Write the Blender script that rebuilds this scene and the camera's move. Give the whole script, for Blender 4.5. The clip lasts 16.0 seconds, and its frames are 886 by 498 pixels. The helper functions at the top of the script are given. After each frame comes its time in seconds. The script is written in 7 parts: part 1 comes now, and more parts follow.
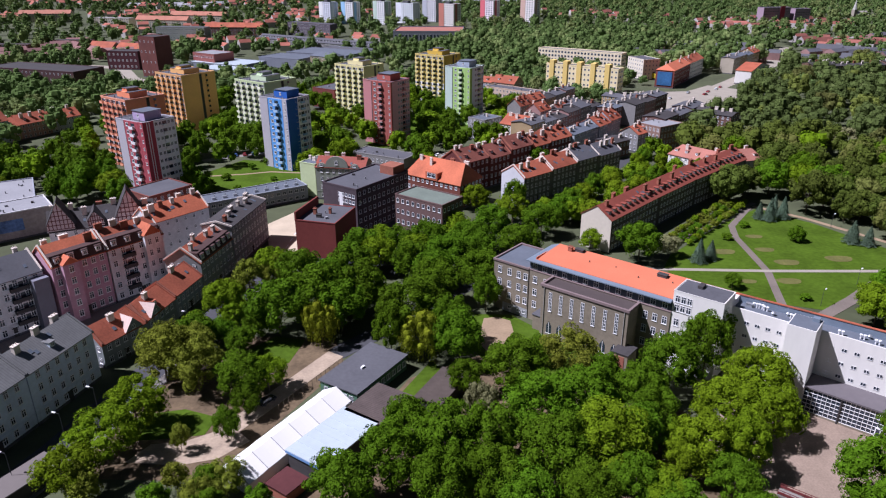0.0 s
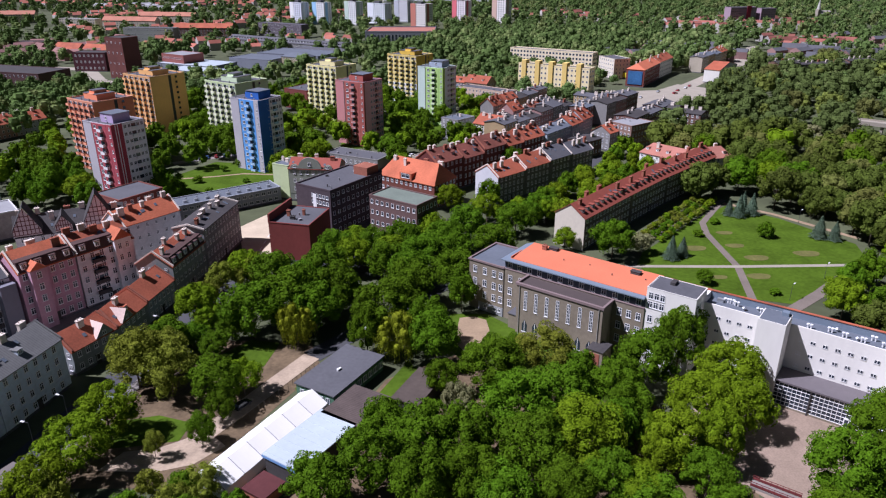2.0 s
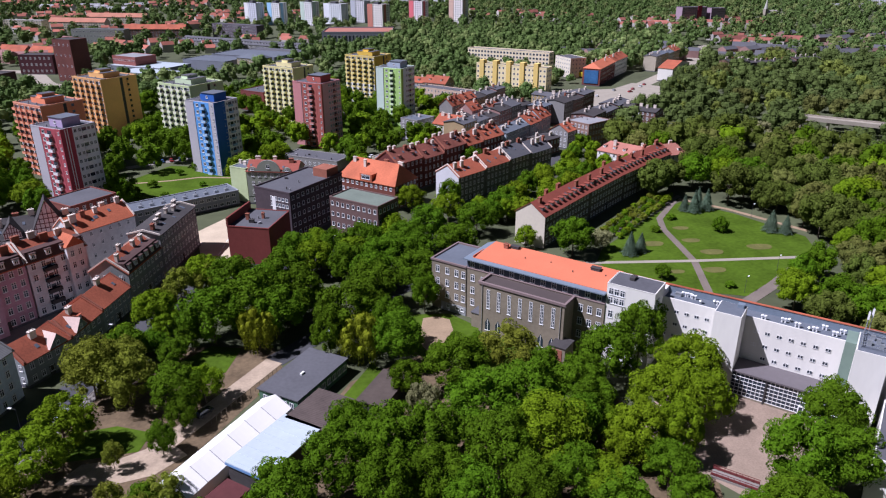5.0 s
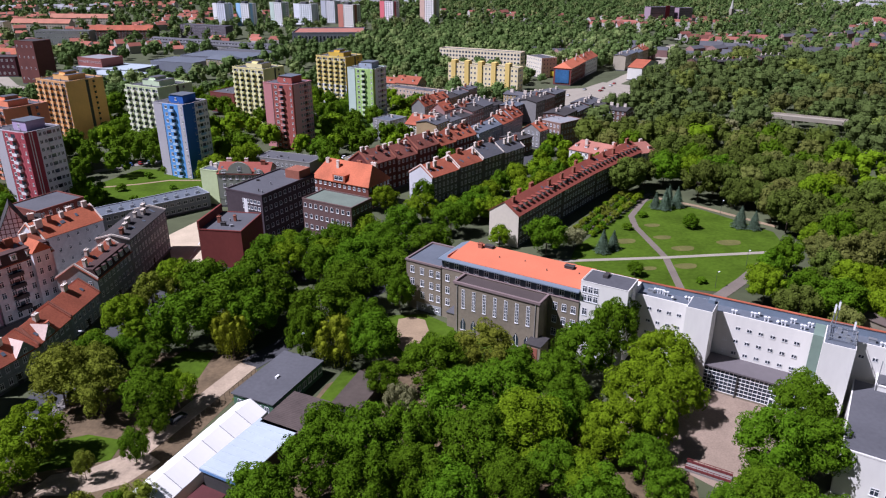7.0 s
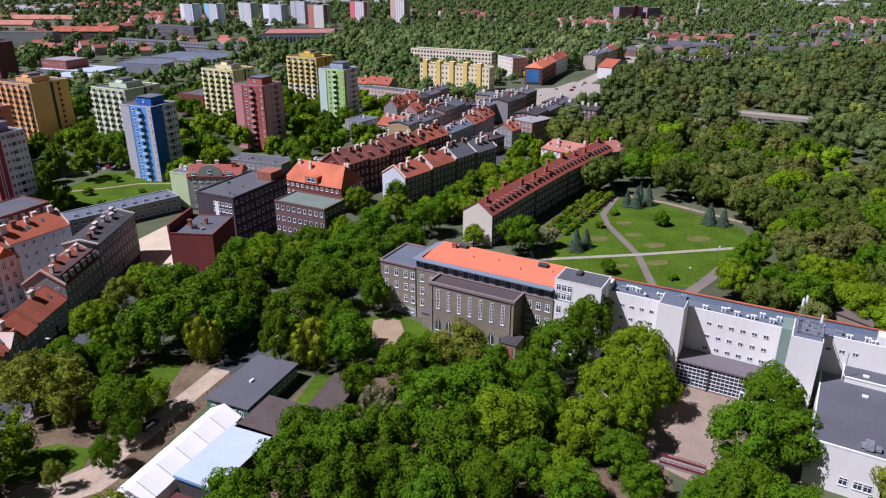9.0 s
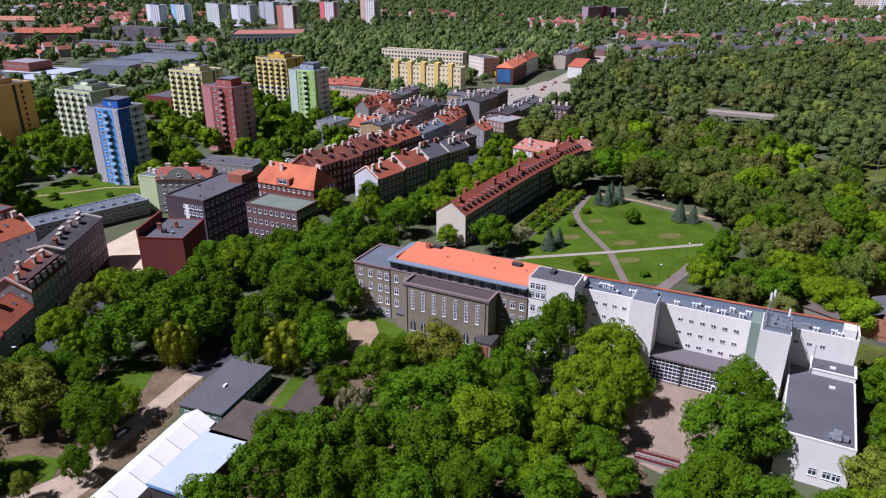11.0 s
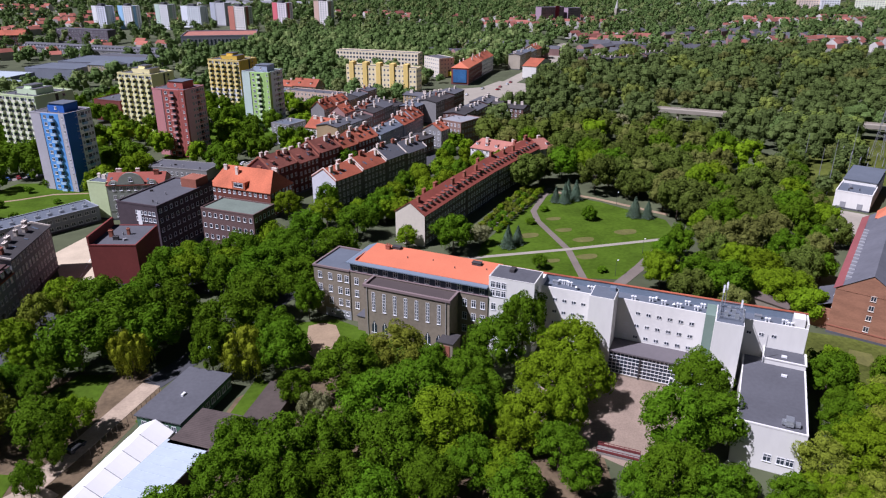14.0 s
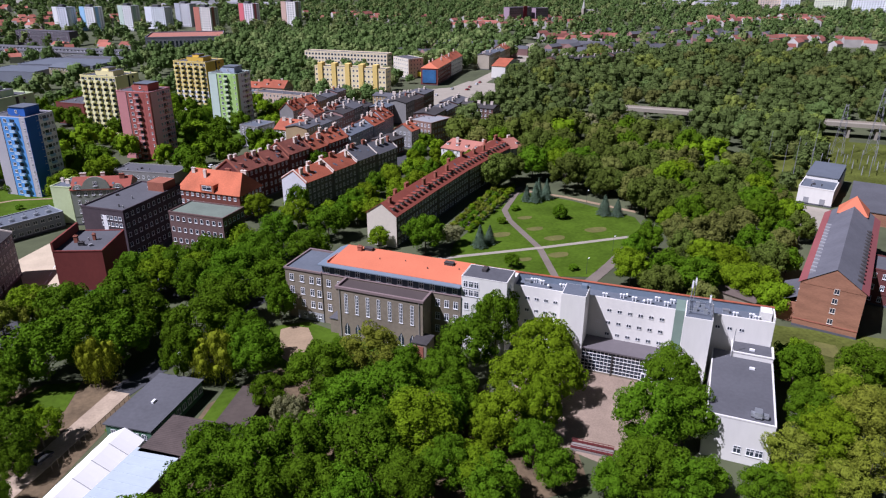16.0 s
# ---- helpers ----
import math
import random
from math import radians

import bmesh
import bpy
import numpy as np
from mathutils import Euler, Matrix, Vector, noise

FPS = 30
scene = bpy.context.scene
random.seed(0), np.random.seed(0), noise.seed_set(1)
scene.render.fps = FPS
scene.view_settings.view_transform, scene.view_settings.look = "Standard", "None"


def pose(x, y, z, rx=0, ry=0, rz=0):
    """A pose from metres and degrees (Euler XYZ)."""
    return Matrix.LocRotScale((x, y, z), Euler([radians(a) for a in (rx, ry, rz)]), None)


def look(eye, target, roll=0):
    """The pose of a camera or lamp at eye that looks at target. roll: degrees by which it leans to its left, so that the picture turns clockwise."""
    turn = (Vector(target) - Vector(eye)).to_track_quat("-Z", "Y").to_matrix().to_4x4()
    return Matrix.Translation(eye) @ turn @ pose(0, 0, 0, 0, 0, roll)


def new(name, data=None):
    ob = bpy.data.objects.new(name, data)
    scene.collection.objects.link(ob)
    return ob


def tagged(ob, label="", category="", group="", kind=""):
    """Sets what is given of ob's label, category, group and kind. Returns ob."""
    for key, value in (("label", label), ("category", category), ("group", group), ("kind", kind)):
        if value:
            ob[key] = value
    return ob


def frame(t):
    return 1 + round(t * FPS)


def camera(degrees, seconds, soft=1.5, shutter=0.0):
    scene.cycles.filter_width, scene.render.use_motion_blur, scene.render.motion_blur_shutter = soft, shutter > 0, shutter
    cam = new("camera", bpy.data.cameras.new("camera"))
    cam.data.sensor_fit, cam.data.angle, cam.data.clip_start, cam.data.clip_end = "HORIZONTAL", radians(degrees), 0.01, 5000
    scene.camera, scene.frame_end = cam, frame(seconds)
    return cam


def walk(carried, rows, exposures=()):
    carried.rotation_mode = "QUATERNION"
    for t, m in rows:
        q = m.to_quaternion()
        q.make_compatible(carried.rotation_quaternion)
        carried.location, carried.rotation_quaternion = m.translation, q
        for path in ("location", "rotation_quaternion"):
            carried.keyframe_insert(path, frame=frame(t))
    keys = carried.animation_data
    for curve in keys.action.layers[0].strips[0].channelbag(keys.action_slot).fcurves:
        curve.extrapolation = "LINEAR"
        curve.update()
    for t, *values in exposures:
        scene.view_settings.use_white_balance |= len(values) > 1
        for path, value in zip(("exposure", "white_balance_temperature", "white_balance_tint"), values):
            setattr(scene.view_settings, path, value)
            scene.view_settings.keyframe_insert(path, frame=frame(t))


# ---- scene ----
# ---------------- camera and its way: a slow turn on the spot, 92 m up ----------------
cam = camera(65.1, 16.0, soft=1.2)
PATH = [
    (0.0, 0, 0, 92, 67.236, 0.186, -0.109),
    (2.0, 0, 0, 92, 67.244, 0.111, -2.309),
    (4.0, 0, 0, 92, 67.256, 0.042, -4.541),
    (6.0, 0, 0, 92, 67.272, -0.022, -6.796),
    (8.0, 0, 0, 92, 67.293, -0.081, -9.072),
    (10.0, 0, 0, 92, 67.319, -0.135, -11.373),
    (12.0, 0, 0, 92, 67.348, -0.184, -13.709),
    (14.0, 0, 0, 92, 67.382, -0.228, -16.099),
    (16.0, 0, 0, 92, 67.421, -0.267, -18.567),
]
walk(cam, [(t, pose(*p)) for t, *p in PATH], exposures=[(0.0, 0.46, 5600, 26), (16.0, 0.39, 5600, 26)])

# ---------------- light ----------------
SUN_ELEVATION, SUN_TRAVEL = 54.5, 6.0      # degrees above the ground; heading of the light on the ground
world = bpy.data.worlds.new("sky")
scene.world = world
world.use_nodes = True
wn = world.node_tree
sky = wn.nodes.new("ShaderNodeTexSky")
sky.sky_type, sky.sun_disc = "NISHITA", False
sky.sun_elevation, sky.sun_rotation = radians(SUN_ELEVATION), radians(-90 + SUN_TRAVEL)
wn.links.new(sky.outputs["Color"], wn.nodes["Background"].inputs["Color"])
wn.nodes["Background"].inputs["Strength"].default_value = 0.012
sun = new("sun", bpy.data.lights.new("sun", "SUN"))
sun.data.energy, sun.data.angle, sun.data.color = 5.0, radians(0.53), (1.0, 0.97, 0.93)
_e, _a = radians(SUN_ELEVATION), radians(SUN_TRAVEL)
_d = Vector((math.cos(_a) * math.cos(_e), math.sin(_a) * math.cos(_e), -math.sin(_e)))
sun.matrix_world = look(tuple(-400 * _d), (0, 0, 0))


# ---------------- materials ----------------
def mat(name, col, rough=0.85, var=0.14, big=0.08, small=1.6, metal=0.0, rand=0.0, bump=0.0, island=0.0, hue=0.0, stretch=(1, 1, 1), seam=0.0, seam_scale=1.0, spec=0.3):
    """A surface of one colour with stains (big) and grain (small) at real size; rand varies it from object to object."""
    m = bpy.data.materials.new(name)
    m.use_nodes = True
    nt = m.node_tree
    N, Lk = nt.nodes, nt.links
    b = N["Principled BSDF"]
    b.inputs["Roughness"].default_value, b.inputs["Metallic"].default_value = rough, metal
    b.inputs["Specular IOR Level"].default_value = spec
    geo = N.new("ShaderNodeNewGeometry")
    vm = N.new("ShaderNodeVectorMath")
    vm.operation = "MULTIPLY"
    vm.inputs[1].default_value = stretch
    Lk.new(geo.outputs["Position"], vm.inputs[0])

    def noise_at(scale, detail):
        n = N.new("ShaderNodeTexNoise")
        n.inputs["Scale"].default_value, n.inputs["Detail"].default_value = scale, detail
        Lk.new(vm.outputs[0], n.inputs["Vector"])
        return n.outputs["Fac"]

    def scaled(sock, k, add):
        q = N.new("ShaderNodeMath")
        q.operation = "MULTIPLY_ADD"
        q.inputs[1].default_value = k
        Lk.new(sock, q.inputs[0])
        if isinstance(add, bpy.types.NodeSocket):
            Lk.new(add, q.inputs[2])
        else:
            q.inputs[2].default_value = add
        return q.outputs[0]

    nb, ns = noise_at(big, 4), noise_at(small, 3)
    val = scaled(nb, 4 * var, 1 - 2 * var - 1.5 * var)
    val = scaled(ns, 3 * var, val)
    if rand or hue:
        info = N.new("ShaderNodeObjectInfo")
        val = scaled(info.outputs["Random"], 2 * rand, scaled(val, 1.0, -rand))
    if island:
        val = scaled(geo.outputs["Random Per Island"], 2 * island, scaled(val, 1.0, -island))
    if seam:
        wv = N.new("ShaderNodeTexWave")
        wv.inputs["Scale"].default_value, wv.inputs["Distortion"].default_value = seam_scale, 0.3
        tc = N.new("ShaderNodeTexCoord")
        Lk.new(tc.outputs["Object"], wv.inputs["Vector"])
        pw = N.new("ShaderNodeMath")
        pw.operation = "POWER"
        pw.inputs[1].default_value = 6
        Lk.new(wv.outputs["Fac"], pw.inputs[0])
        val = scaled(pw.outputs[0], -seam, val)
    hsv = N.new("ShaderNodeHueSaturation")
    hsv.inputs["Color"].default_value = (*col, 1)
    Lk.new(val, hsv.inputs["Value"])
    if hue:
        Lk.new(scaled(info.outputs["Random"], 2 * hue, 0.5 - hue), hsv.inputs["Hue"])
    Lk.new(hsv.outputs[0], b.inputs["Base Color"])
    if bump:
        bp = N.new("ShaderNodeBump")
        bp.inputs["Strength"].default_value, bp.inputs["Distance"].default_value = bump, 0.1
        Lk.new(ns, bp.inputs["Height"])
        Lk.new(bp.outputs[0], b.inputs["Normal"])
    return m


def leaf_mat(name, col, hue=0.008, rand=0.16, island=0.15, var=0.17):
    m = mat(name, col, 0.65, var, 0.11, 0.7, rand=rand, island=island, hue=hue, spec=0.03)
    nt = m.node_tree
    N, Lk = nt.nodes, nt.links
    b = N["Principled BSDF"]
    tr, mx = N.new("ShaderNodeBsdfTranslucent"), N.new("ShaderNodeMixShader")
    mx.inputs[0].default_value = 0.08
    Lk.new(b.inputs["Base Color"].links[0].from_socket, tr.inputs["Color"])
    Lk.new(b.outputs[0], mx.inputs[1])
    Lk.new(tr.outputs[0], mx.inputs[2])
    Lk.new(mx.outputs[0], N["Material Output"].inputs["Surface"])
    return m


GRASS = mat("grass", (0.085, 0.098, 0.02), 0.95, 0.4, 0.06, 0.9, bump=0.5, spec=0.05)
LAWN = mat("mown_lawn", (0.060, 0.104, 0.008), 0.95, 0.26, 0.10, 0.7, bump=0.4, spec=0.05)
BEDS = mat("worn_lawn_patch", (0.118, 0.114, 0.030), 0.95, 0.2, 0.3, 1.5)
# Brown soil, its colour darkened to carry the shade under trees.
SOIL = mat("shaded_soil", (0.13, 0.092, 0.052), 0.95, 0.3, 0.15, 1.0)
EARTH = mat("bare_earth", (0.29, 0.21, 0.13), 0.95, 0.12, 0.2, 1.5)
TOWN = mat("town_ground", (0.075, 0.085, 0.042), 0.95, 0.25, 0.02, 0.15)
ASPHALT = mat("asphalt", (0.06, 0.06, 0.065), 0.9, 0.12, 0.1, 2)
PAVE = mat("paving", (0.22, 0.20, 0.18), 0.9, 0.12, 0.15, 2)
PALEPAVE = mat("pale_paving", (0.31, 0.275, 0.22), 0.9, 0.1, 0.15, 2)
SAND = mat("sand_paving", (0.50, 0.41, 0.29), 0.9, 0.1, 0.2, 2)
BRICKPAVE = mat("brick_paving", (0.26, 0.195, 0.145), 0.9, 0.2, 0.15, 2.5)
TRACK = mat("dry_track", (0.36, 0.28, 0.20), 0.95, 0.2, 0.25, 1.5)
GRAVEL = mat("gravel_path", (0.17, 0.14, 0.115), 0.95, 0.12, 0.2, 2)
STUCCO = mat("grey_stucco", (0.222, 0.188, 0.138), 0.9, 0.16, 0.12, 1.2)
WHITE = mat("white_render", (0.70, 0.68, 0.63), 0.85, 0.045, 0.1, 0.8, stretch=(1, 1, 0.25))
WHITEPAINT = mat("white_paint", (0.78, 0.78, 0.78), 0.6, 0.03)
TILE_ORANGE = mat("orange_tiles", (0.56, 0.165, 0.085), 0.8, 0.06, 0.15, 2.2)
TILE_RED = mat("old_red_tiles", (0.34, 0.095, 0.05), 0.85, 0.24, 0.15, 1.8, rand=0.15)
TILE_TENEMENT = mat("orange_red_tiles", (0.44, 0.125, 0.06), 0.85, 0.2, 0.15, 1.8)
TILE_DARK = mat("dark_red_tiles", (0.26, 0.068, 0.045), 0.8, 0.12, 0.15, 1.6)
TILE_MANSARD = mat("brown_mansard_tiles", (0.075, 0.042, 0.038), 0.85, 0.15, 0.2, 1.8)
TILE_BROWN = mat("brown_red_tiles", (0.19, 0.065, 0.045), 0.85, 0.24, 0.15, 1.8)
# Pale roof colour of the cross gables, with sunlight painted in.
TILE_SUN_PALED = mat("pale_pink_sheet", (0.56, 0.42, 0.36), 0.7, 0.12, 0.15, 1.6)
TILE_PINK = mat("pale_red_tiles", (0.36, 0.15, 0.11), 0.85, 0.12, 0.15, 1.6)
FELT = mat("roofing_felt", (0.095, 0.095, 0.105), 0.85, 0.12, 0.12, 1.2)
FELT_BLUE = mat("blue_grey_felt", (0.115, 0.13, 0.155), 0.8, 0.08, 0.15, 1.2)
FELT_DARK = mat("dark_felt", (0.055, 0.05, 0.05), 0.85, 0.15, 0.15, 1.2)
FELT_GREEN = mat("greenish_felt", (0.15, 0.18, 0.145), 0.85, 0.12, 0.2, 1.4)
TIN = mat("grey_tin_roof", (0.19, 0.19, 0.185), 0.5, 0.12, 0.2, 1.5, metal=0.2, seam=0.25, seam_scale=0.55)
CORR = mat("corrugated_brown_roof", (0.09, 0.068, 0.06), 0.8, 0.2, 0.3, 2.0, seam=0.35, seam_scale=0.6)
PALEROOF = mat("pale_roof", (0.27, 0.27, 0.28), 0.7, 0.1, 0.1, 1)
SHED = mat("white_metal_roof", (0.43, 0.49, 0.52), 0.5, 0.05, 0.15, 1, seam=0.04, seam_scale=0.7)
TENT = mat("white_tent_fabric", (0.92, 0.90, 0.85), 0.6, 0.015, 0.2, 1)
TRIM_BLUE = mat("blue_grey_sheet", (0.22, 0.27, 0.33), 0.5, 0.06, 0.2, 1, metal=0.3)
TRIM_PINK = mat("dull_pink_coping", (0.21, 0.155, 0.15), 0.7, 0.08)
ATTIC = mat("dark_blue_cladding", (0.075, 0.095, 0.125), 0.6, 0.1)
GLASS = mat("window_glass", (0.03, 0.04, 0.055), 0.12, 0.1, spec=0.6)
GLASS_PALE = mat("curtained_glass", (0.12, 0.14, 0.17), 0.15, 0.1, spec=0.6)
CHIM = mat("chimney_plaster", (0.66, 0.58, 0.50), 0.9, 0.15, 0.3, 2)
CHIM_RED = mat("chimney_brick", (0.30, 0.11, 0.07), 0.9, 0.15, 0.3, 2)
STEEL = mat("galvanised_steel", (0.5, 0.52, 0.54), 0.4, 0.08, metal=0.7)
RAIL_RED = mat("red_railing", (0.16, 0.035, 0.035), 0.6, 0.08)
BARK = mat("bark", (0.10, 0.075, 0.055), 0.95, 0.2, 0.5, 4)
LEAF = {
    "d": leaf_mat("maple_leaves", (0.072, 0.142, 0.004)),
    "l": leaf_mat("lime_leaves", (0.124, 0.194, 0.004)),
    "o": leaf_mat("ash_leaves", (0.168, 0.196, 0.020)),
    # Greens t and u are lifted and blued: distance haze put into leaf colour.
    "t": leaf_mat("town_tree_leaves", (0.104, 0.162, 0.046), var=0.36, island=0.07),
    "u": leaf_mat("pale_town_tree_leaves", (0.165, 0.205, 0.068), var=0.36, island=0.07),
    "w": leaf_mat("willow_leaves", (0.205, 0.245, 0.012)),
    "f": leaf_mat("chestnut_blossom", (0.22, 0.22, 0.1)),
    "p": leaf_mat("dark_chestnut_leaves", (0.086, 0.116, 0.018)),
    "q": leaf_mat("olive_chestnut_leaves", (0.134, 0.148, 0.034)),
    "s": leaf_mat("spruce_needles", (0.085, 0.125, 0.080), rand=0.08),
}
# Wood greens with extra blue, which paints haze into the leaves.
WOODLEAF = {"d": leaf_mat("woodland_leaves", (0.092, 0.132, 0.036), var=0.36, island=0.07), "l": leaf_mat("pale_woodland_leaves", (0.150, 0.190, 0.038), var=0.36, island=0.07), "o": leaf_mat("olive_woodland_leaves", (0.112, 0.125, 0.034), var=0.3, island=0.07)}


def paint(name, col, var=0.06, **k):
    return mat(name, col, 0.85, var, 0.12, 1.0, **k)


# ---------------- building blocks ----------------
class Shape:
    """Collects faces of one mesh in several materials."""

    def __init__(self):
        self.v, self.f, self.m = [], [], []

    def face(self, pts, m=0):
        n = len(self.v)
        self.v += [tuple(p) for p in pts]
        self.f.append(tuple(range(n, n + len(pts))))
        self.m.append(m)
        return self

    def box(self, x0, x1, y0, y1, z0, z1, m=0, top=None):
        c = [(x0, y0), (x1, y0), (x1, y1), (x0, y1)]
        return self.prism(c, z0, z1, m, top)

    def prism(self, ring, z0, z1, m=0, top=None):
        n = len(ring)
        for i in range(n):
            (ax, ay), (bx, by) = ring[i], ring[(i + 1) % n]
            self.face([(ax, ay, z0), (bx, by, z0), (bx, by, z1), (ax, ay, z1)], m)
        self.face([(x, y, z1) for x, y in ring], m if top is None else top)
        self.face([(x, y, z0) for x, y in reversed(ring)], m)
        return self

    def cylinder(self, x, y, r, z0, z1, n=8, m=0, r1=None):
        r1 = r if r1 is None else r1
        a = [(math.cos(2 * math.pi * i / n), math.sin(2 * math.pi * i / n)) for i in range(n)]
        for i in range(n):
            (c, s), (d, e) = a[i], a[(i + 1) % n]
            self.face([(x + r * c, y + r * s, z0), (x + r * d, y + r * e, z0), (x + r1 * d, y + r1 * e, z1), (x + r1 * c, y + r1 * s, z1)], m)
        if r1 > 0.001:
            self.face([(x + r1 * c, y + r1 * s, z1) for c, s in a], m)
        return self

    def mesh(self, name, mats):
        me = bpy.data.meshes.new(name)
        me.from_pydata(self.v, [], self.f)
        for q in mats:
            me.materials.append(q)
        if len(mats) > 1:
            me.polygons.foreach_set("material_index", self.m)
        me.update()
        return me


def thing(name, x, y, z, ang, label, category, group="", kind=""):
    ob = new(name)
    ob.matrix_world = pose(x, y, z, 0, 0, ang)
    return tagged(ob, label, category, group, kind)


def part(name, shape, mats, parent, label="", at=None):
    me = shape if isinstance(shape, bpy.types.Mesh) else shape.mesh(name, mats if isinstance(mats, (list, tuple)) else [mats])
    ob = new(name, me)
    ob.parent = parent
    if at is not None:
        ob.matrix_basis = at
    if label:
        ob["label"] = label
    return ob


FOOT = []       # footprints: things keep out of each other
def footprint(x, y, ang, L, W, pad=1.5):
    c, s = math.cos(radians(ang)), math.sin(radians(ang))
    FOOT.append((x, y, c, s, L, W, pad))


def is_free(x, y, r=0.0):
    for fx, fy, c, s, L, W, pad in FOOT:
        u, v = (x - fx) * c + (y - fy) * s, -(x - fx) * s + (y - fy) * c
        if -pad - r < u < L + pad + r and -pad - r < v < W + pad + r:
            return False
    return True


_win = {}
def window_mesh(w, h, style="cross", frame_mat=None, glass=None):
    """A window: frame proud of the wall by 5 cm, panes set back in it, mullions, sill. Faces -y, origin at its middle."""
    key = (round(w, 2), round(h, 2), style, frame_mat.name if frame_mat else "", glass.name if glass else "")
    if key not in _win:
        s, f = Shape(), 0.03 if style == "slim" else 0.11 if w > 0.8 else 0.08
        s.box(-w / 2, w / 2, -0.02, 0.0, -h / 2, h / 2, 1)
        for a, b, c, d in ((-w / 2, w / 2, h / 2 - f, h / 2), (-w / 2, w / 2, -h / 2, -h / 2 + f), (-w / 2, -w / 2 + f, -h / 2, h / 2), (w / 2 - f, w / 2, -h / 2, h / 2)):
            s.box(a, b, -0.08, -0.02, c, d, 0)
        s.box(-w / 2 - 0.08, w / 2 + 0.08, -0.16 if f > 0.05 else -0.06, 0.0, -h / 2 - 0.09, -h / 2, 0)
        if style != "plain":
            s.box(-0.05, 0.05, -0.07, -0.02, -h / 2, h / 2, 0)
        if style == "cross":
            s.box(-w / 2, w / 2, -0.07, -0.02, h * 0.14, h * 0.14 + 0.09, 0)
        if style == "tall":
            for k in range(1, 6):
                s.box(-w / 2, w / 2, -0.07, -0.02, -h / 2 + h * k / 6 - 0.04, -h / 2 + h * k / 6 + 0.04, 0)
        _win[key] = s.mesh("window", [frame_mat or WHITEPAINT, glass or GLASS])
    return _win[key]


def windows(parent, x0, y0, ang, length, zs, pitch, w, h, style="cross", frame_mat=None, glass=None, skip=None, margin=None):
    """A row of windows on each level zs along a wall that starts at (x0, y0) and runs at ang, its outside to the right."""
    far = math.hypot(*parent.matrix_world.translation[:2]) > 425
    me = window_mesh(w, h, style, frame_mat, glass)
    rows = Shape()
    margin = pitch / 2 if margin is None else margin
    n = max(1, int((length - 2 * margin) / pitch + 1.02))
    off = (length - (n - 1) * pitch) / 2
    c, s = math.cos(radians(ang)), math.sin(radians(ang))
    for j, z in enumerate(zs):
        for i in range(n):
            if skip and skip(i, j, n):
                continue
            d = off + i * pitch
            if far:     # too small to pick apart: one joined part for the wall
                px, py = x0 + c * d, y0 + s * d
                for t0, t1, b0, b1, out, k in ((-w / 2, w / 2, -h / 2, h / 2, 0.05, 0), (-w / 2 + 0.15, w / 2 - 0.15, -h / 2 + 0.15, h / 2 - 0.15, 0.07, 1)):
                    ox, oy = s * out, -c * out
                    rows.face([(px + c * t0 + ox, py + s * t0 + oy, z + b0), (px + c * t1 + ox, py + s * t1 + oy, z + b0), (px + c * t1 + ox, py + s * t1 + oy, z + b1), (px + c * t0 + ox, py + s * t0 + oy, z + b1)], k)
                continue
            part("window", me, None, parent, at=pose(x0 + c * d, y0 + s * d, z, 0, 0, ang))
    if far and rows.f:
        tagged(part("glazing", rows, [frame_mat or WHITEPAINT, glass or GLASS], parent), kind="stuff")


def sides(L, W):
    """The four walls of a block: start and heading, outside to the right: front, right, back, left."""
    return [(0, 0, 0, L), (L, 0, 90, W), (L, W, 180, L), (0, W, 270, W)]


def chimney(parent, x, y, z0, z1, w=0.9, d=0.6, m=None):
    s = Shape().box(x - w / 2, x + w / 2, y - d / 2, y + d / 2, z0, z1)
    s.box(x - w / 2 - 0.1, x + w / 2 + 0.1, y - d / 2 - 0.1, y + d / 2 + 0.1, z1, z1 + 0.18)
    for k in (-0.25, 0.25):
        s.cylinder(x + k * w, y, 0.12, z1 + 0.18, z1 + 0.6, 6)
    part("chimney", s, m or CHIM, parent)


def gable_roof(L, W, h, rise, over=0.4, hip=0.0, t=0.22, ridge=0.5):
    """A pitched roof slab over a block; the ridge runs along x. hip: how far the ridge ends stand in."""
    s, o = Shape(), over
    e = h - rise * o / (W * ridge)
    y = W * ridge
    A, B, C, D = (-o, -o, e), (L + o, -o, e), (L + o, W + o, e), (-o, W + o, e)
    r0, r1 = (hip - (0 if hip else o), y, h + rise), (L - hip + (0 if hip else o), y, h + rise)
    up = [A, B, C, D, r0, r1]
    lo = [(x, yy, z - t) for x, yy, z in up]
    for q, k in ((up, 1), (lo, -1)):
        for f in ((q[0], q[1], q[5], q[4]), (q[2], q[3], q[4], q[5])):
            s.face(f[::k])
        if hip:
            s.face((q[3], q[0], q[4])[::k])
            s.face((q[1], q[2], q[5])[::k])
    loop = [0, 1, 2, 3] if hip else [0, 1, 5, 2, 3, 4]
    for i in range(len(loop)):
        a, b = loop[i], loop[(i + 1) % len(loop)]
        s.face((lo[a], lo[b], up[b], up[a]))
    return s


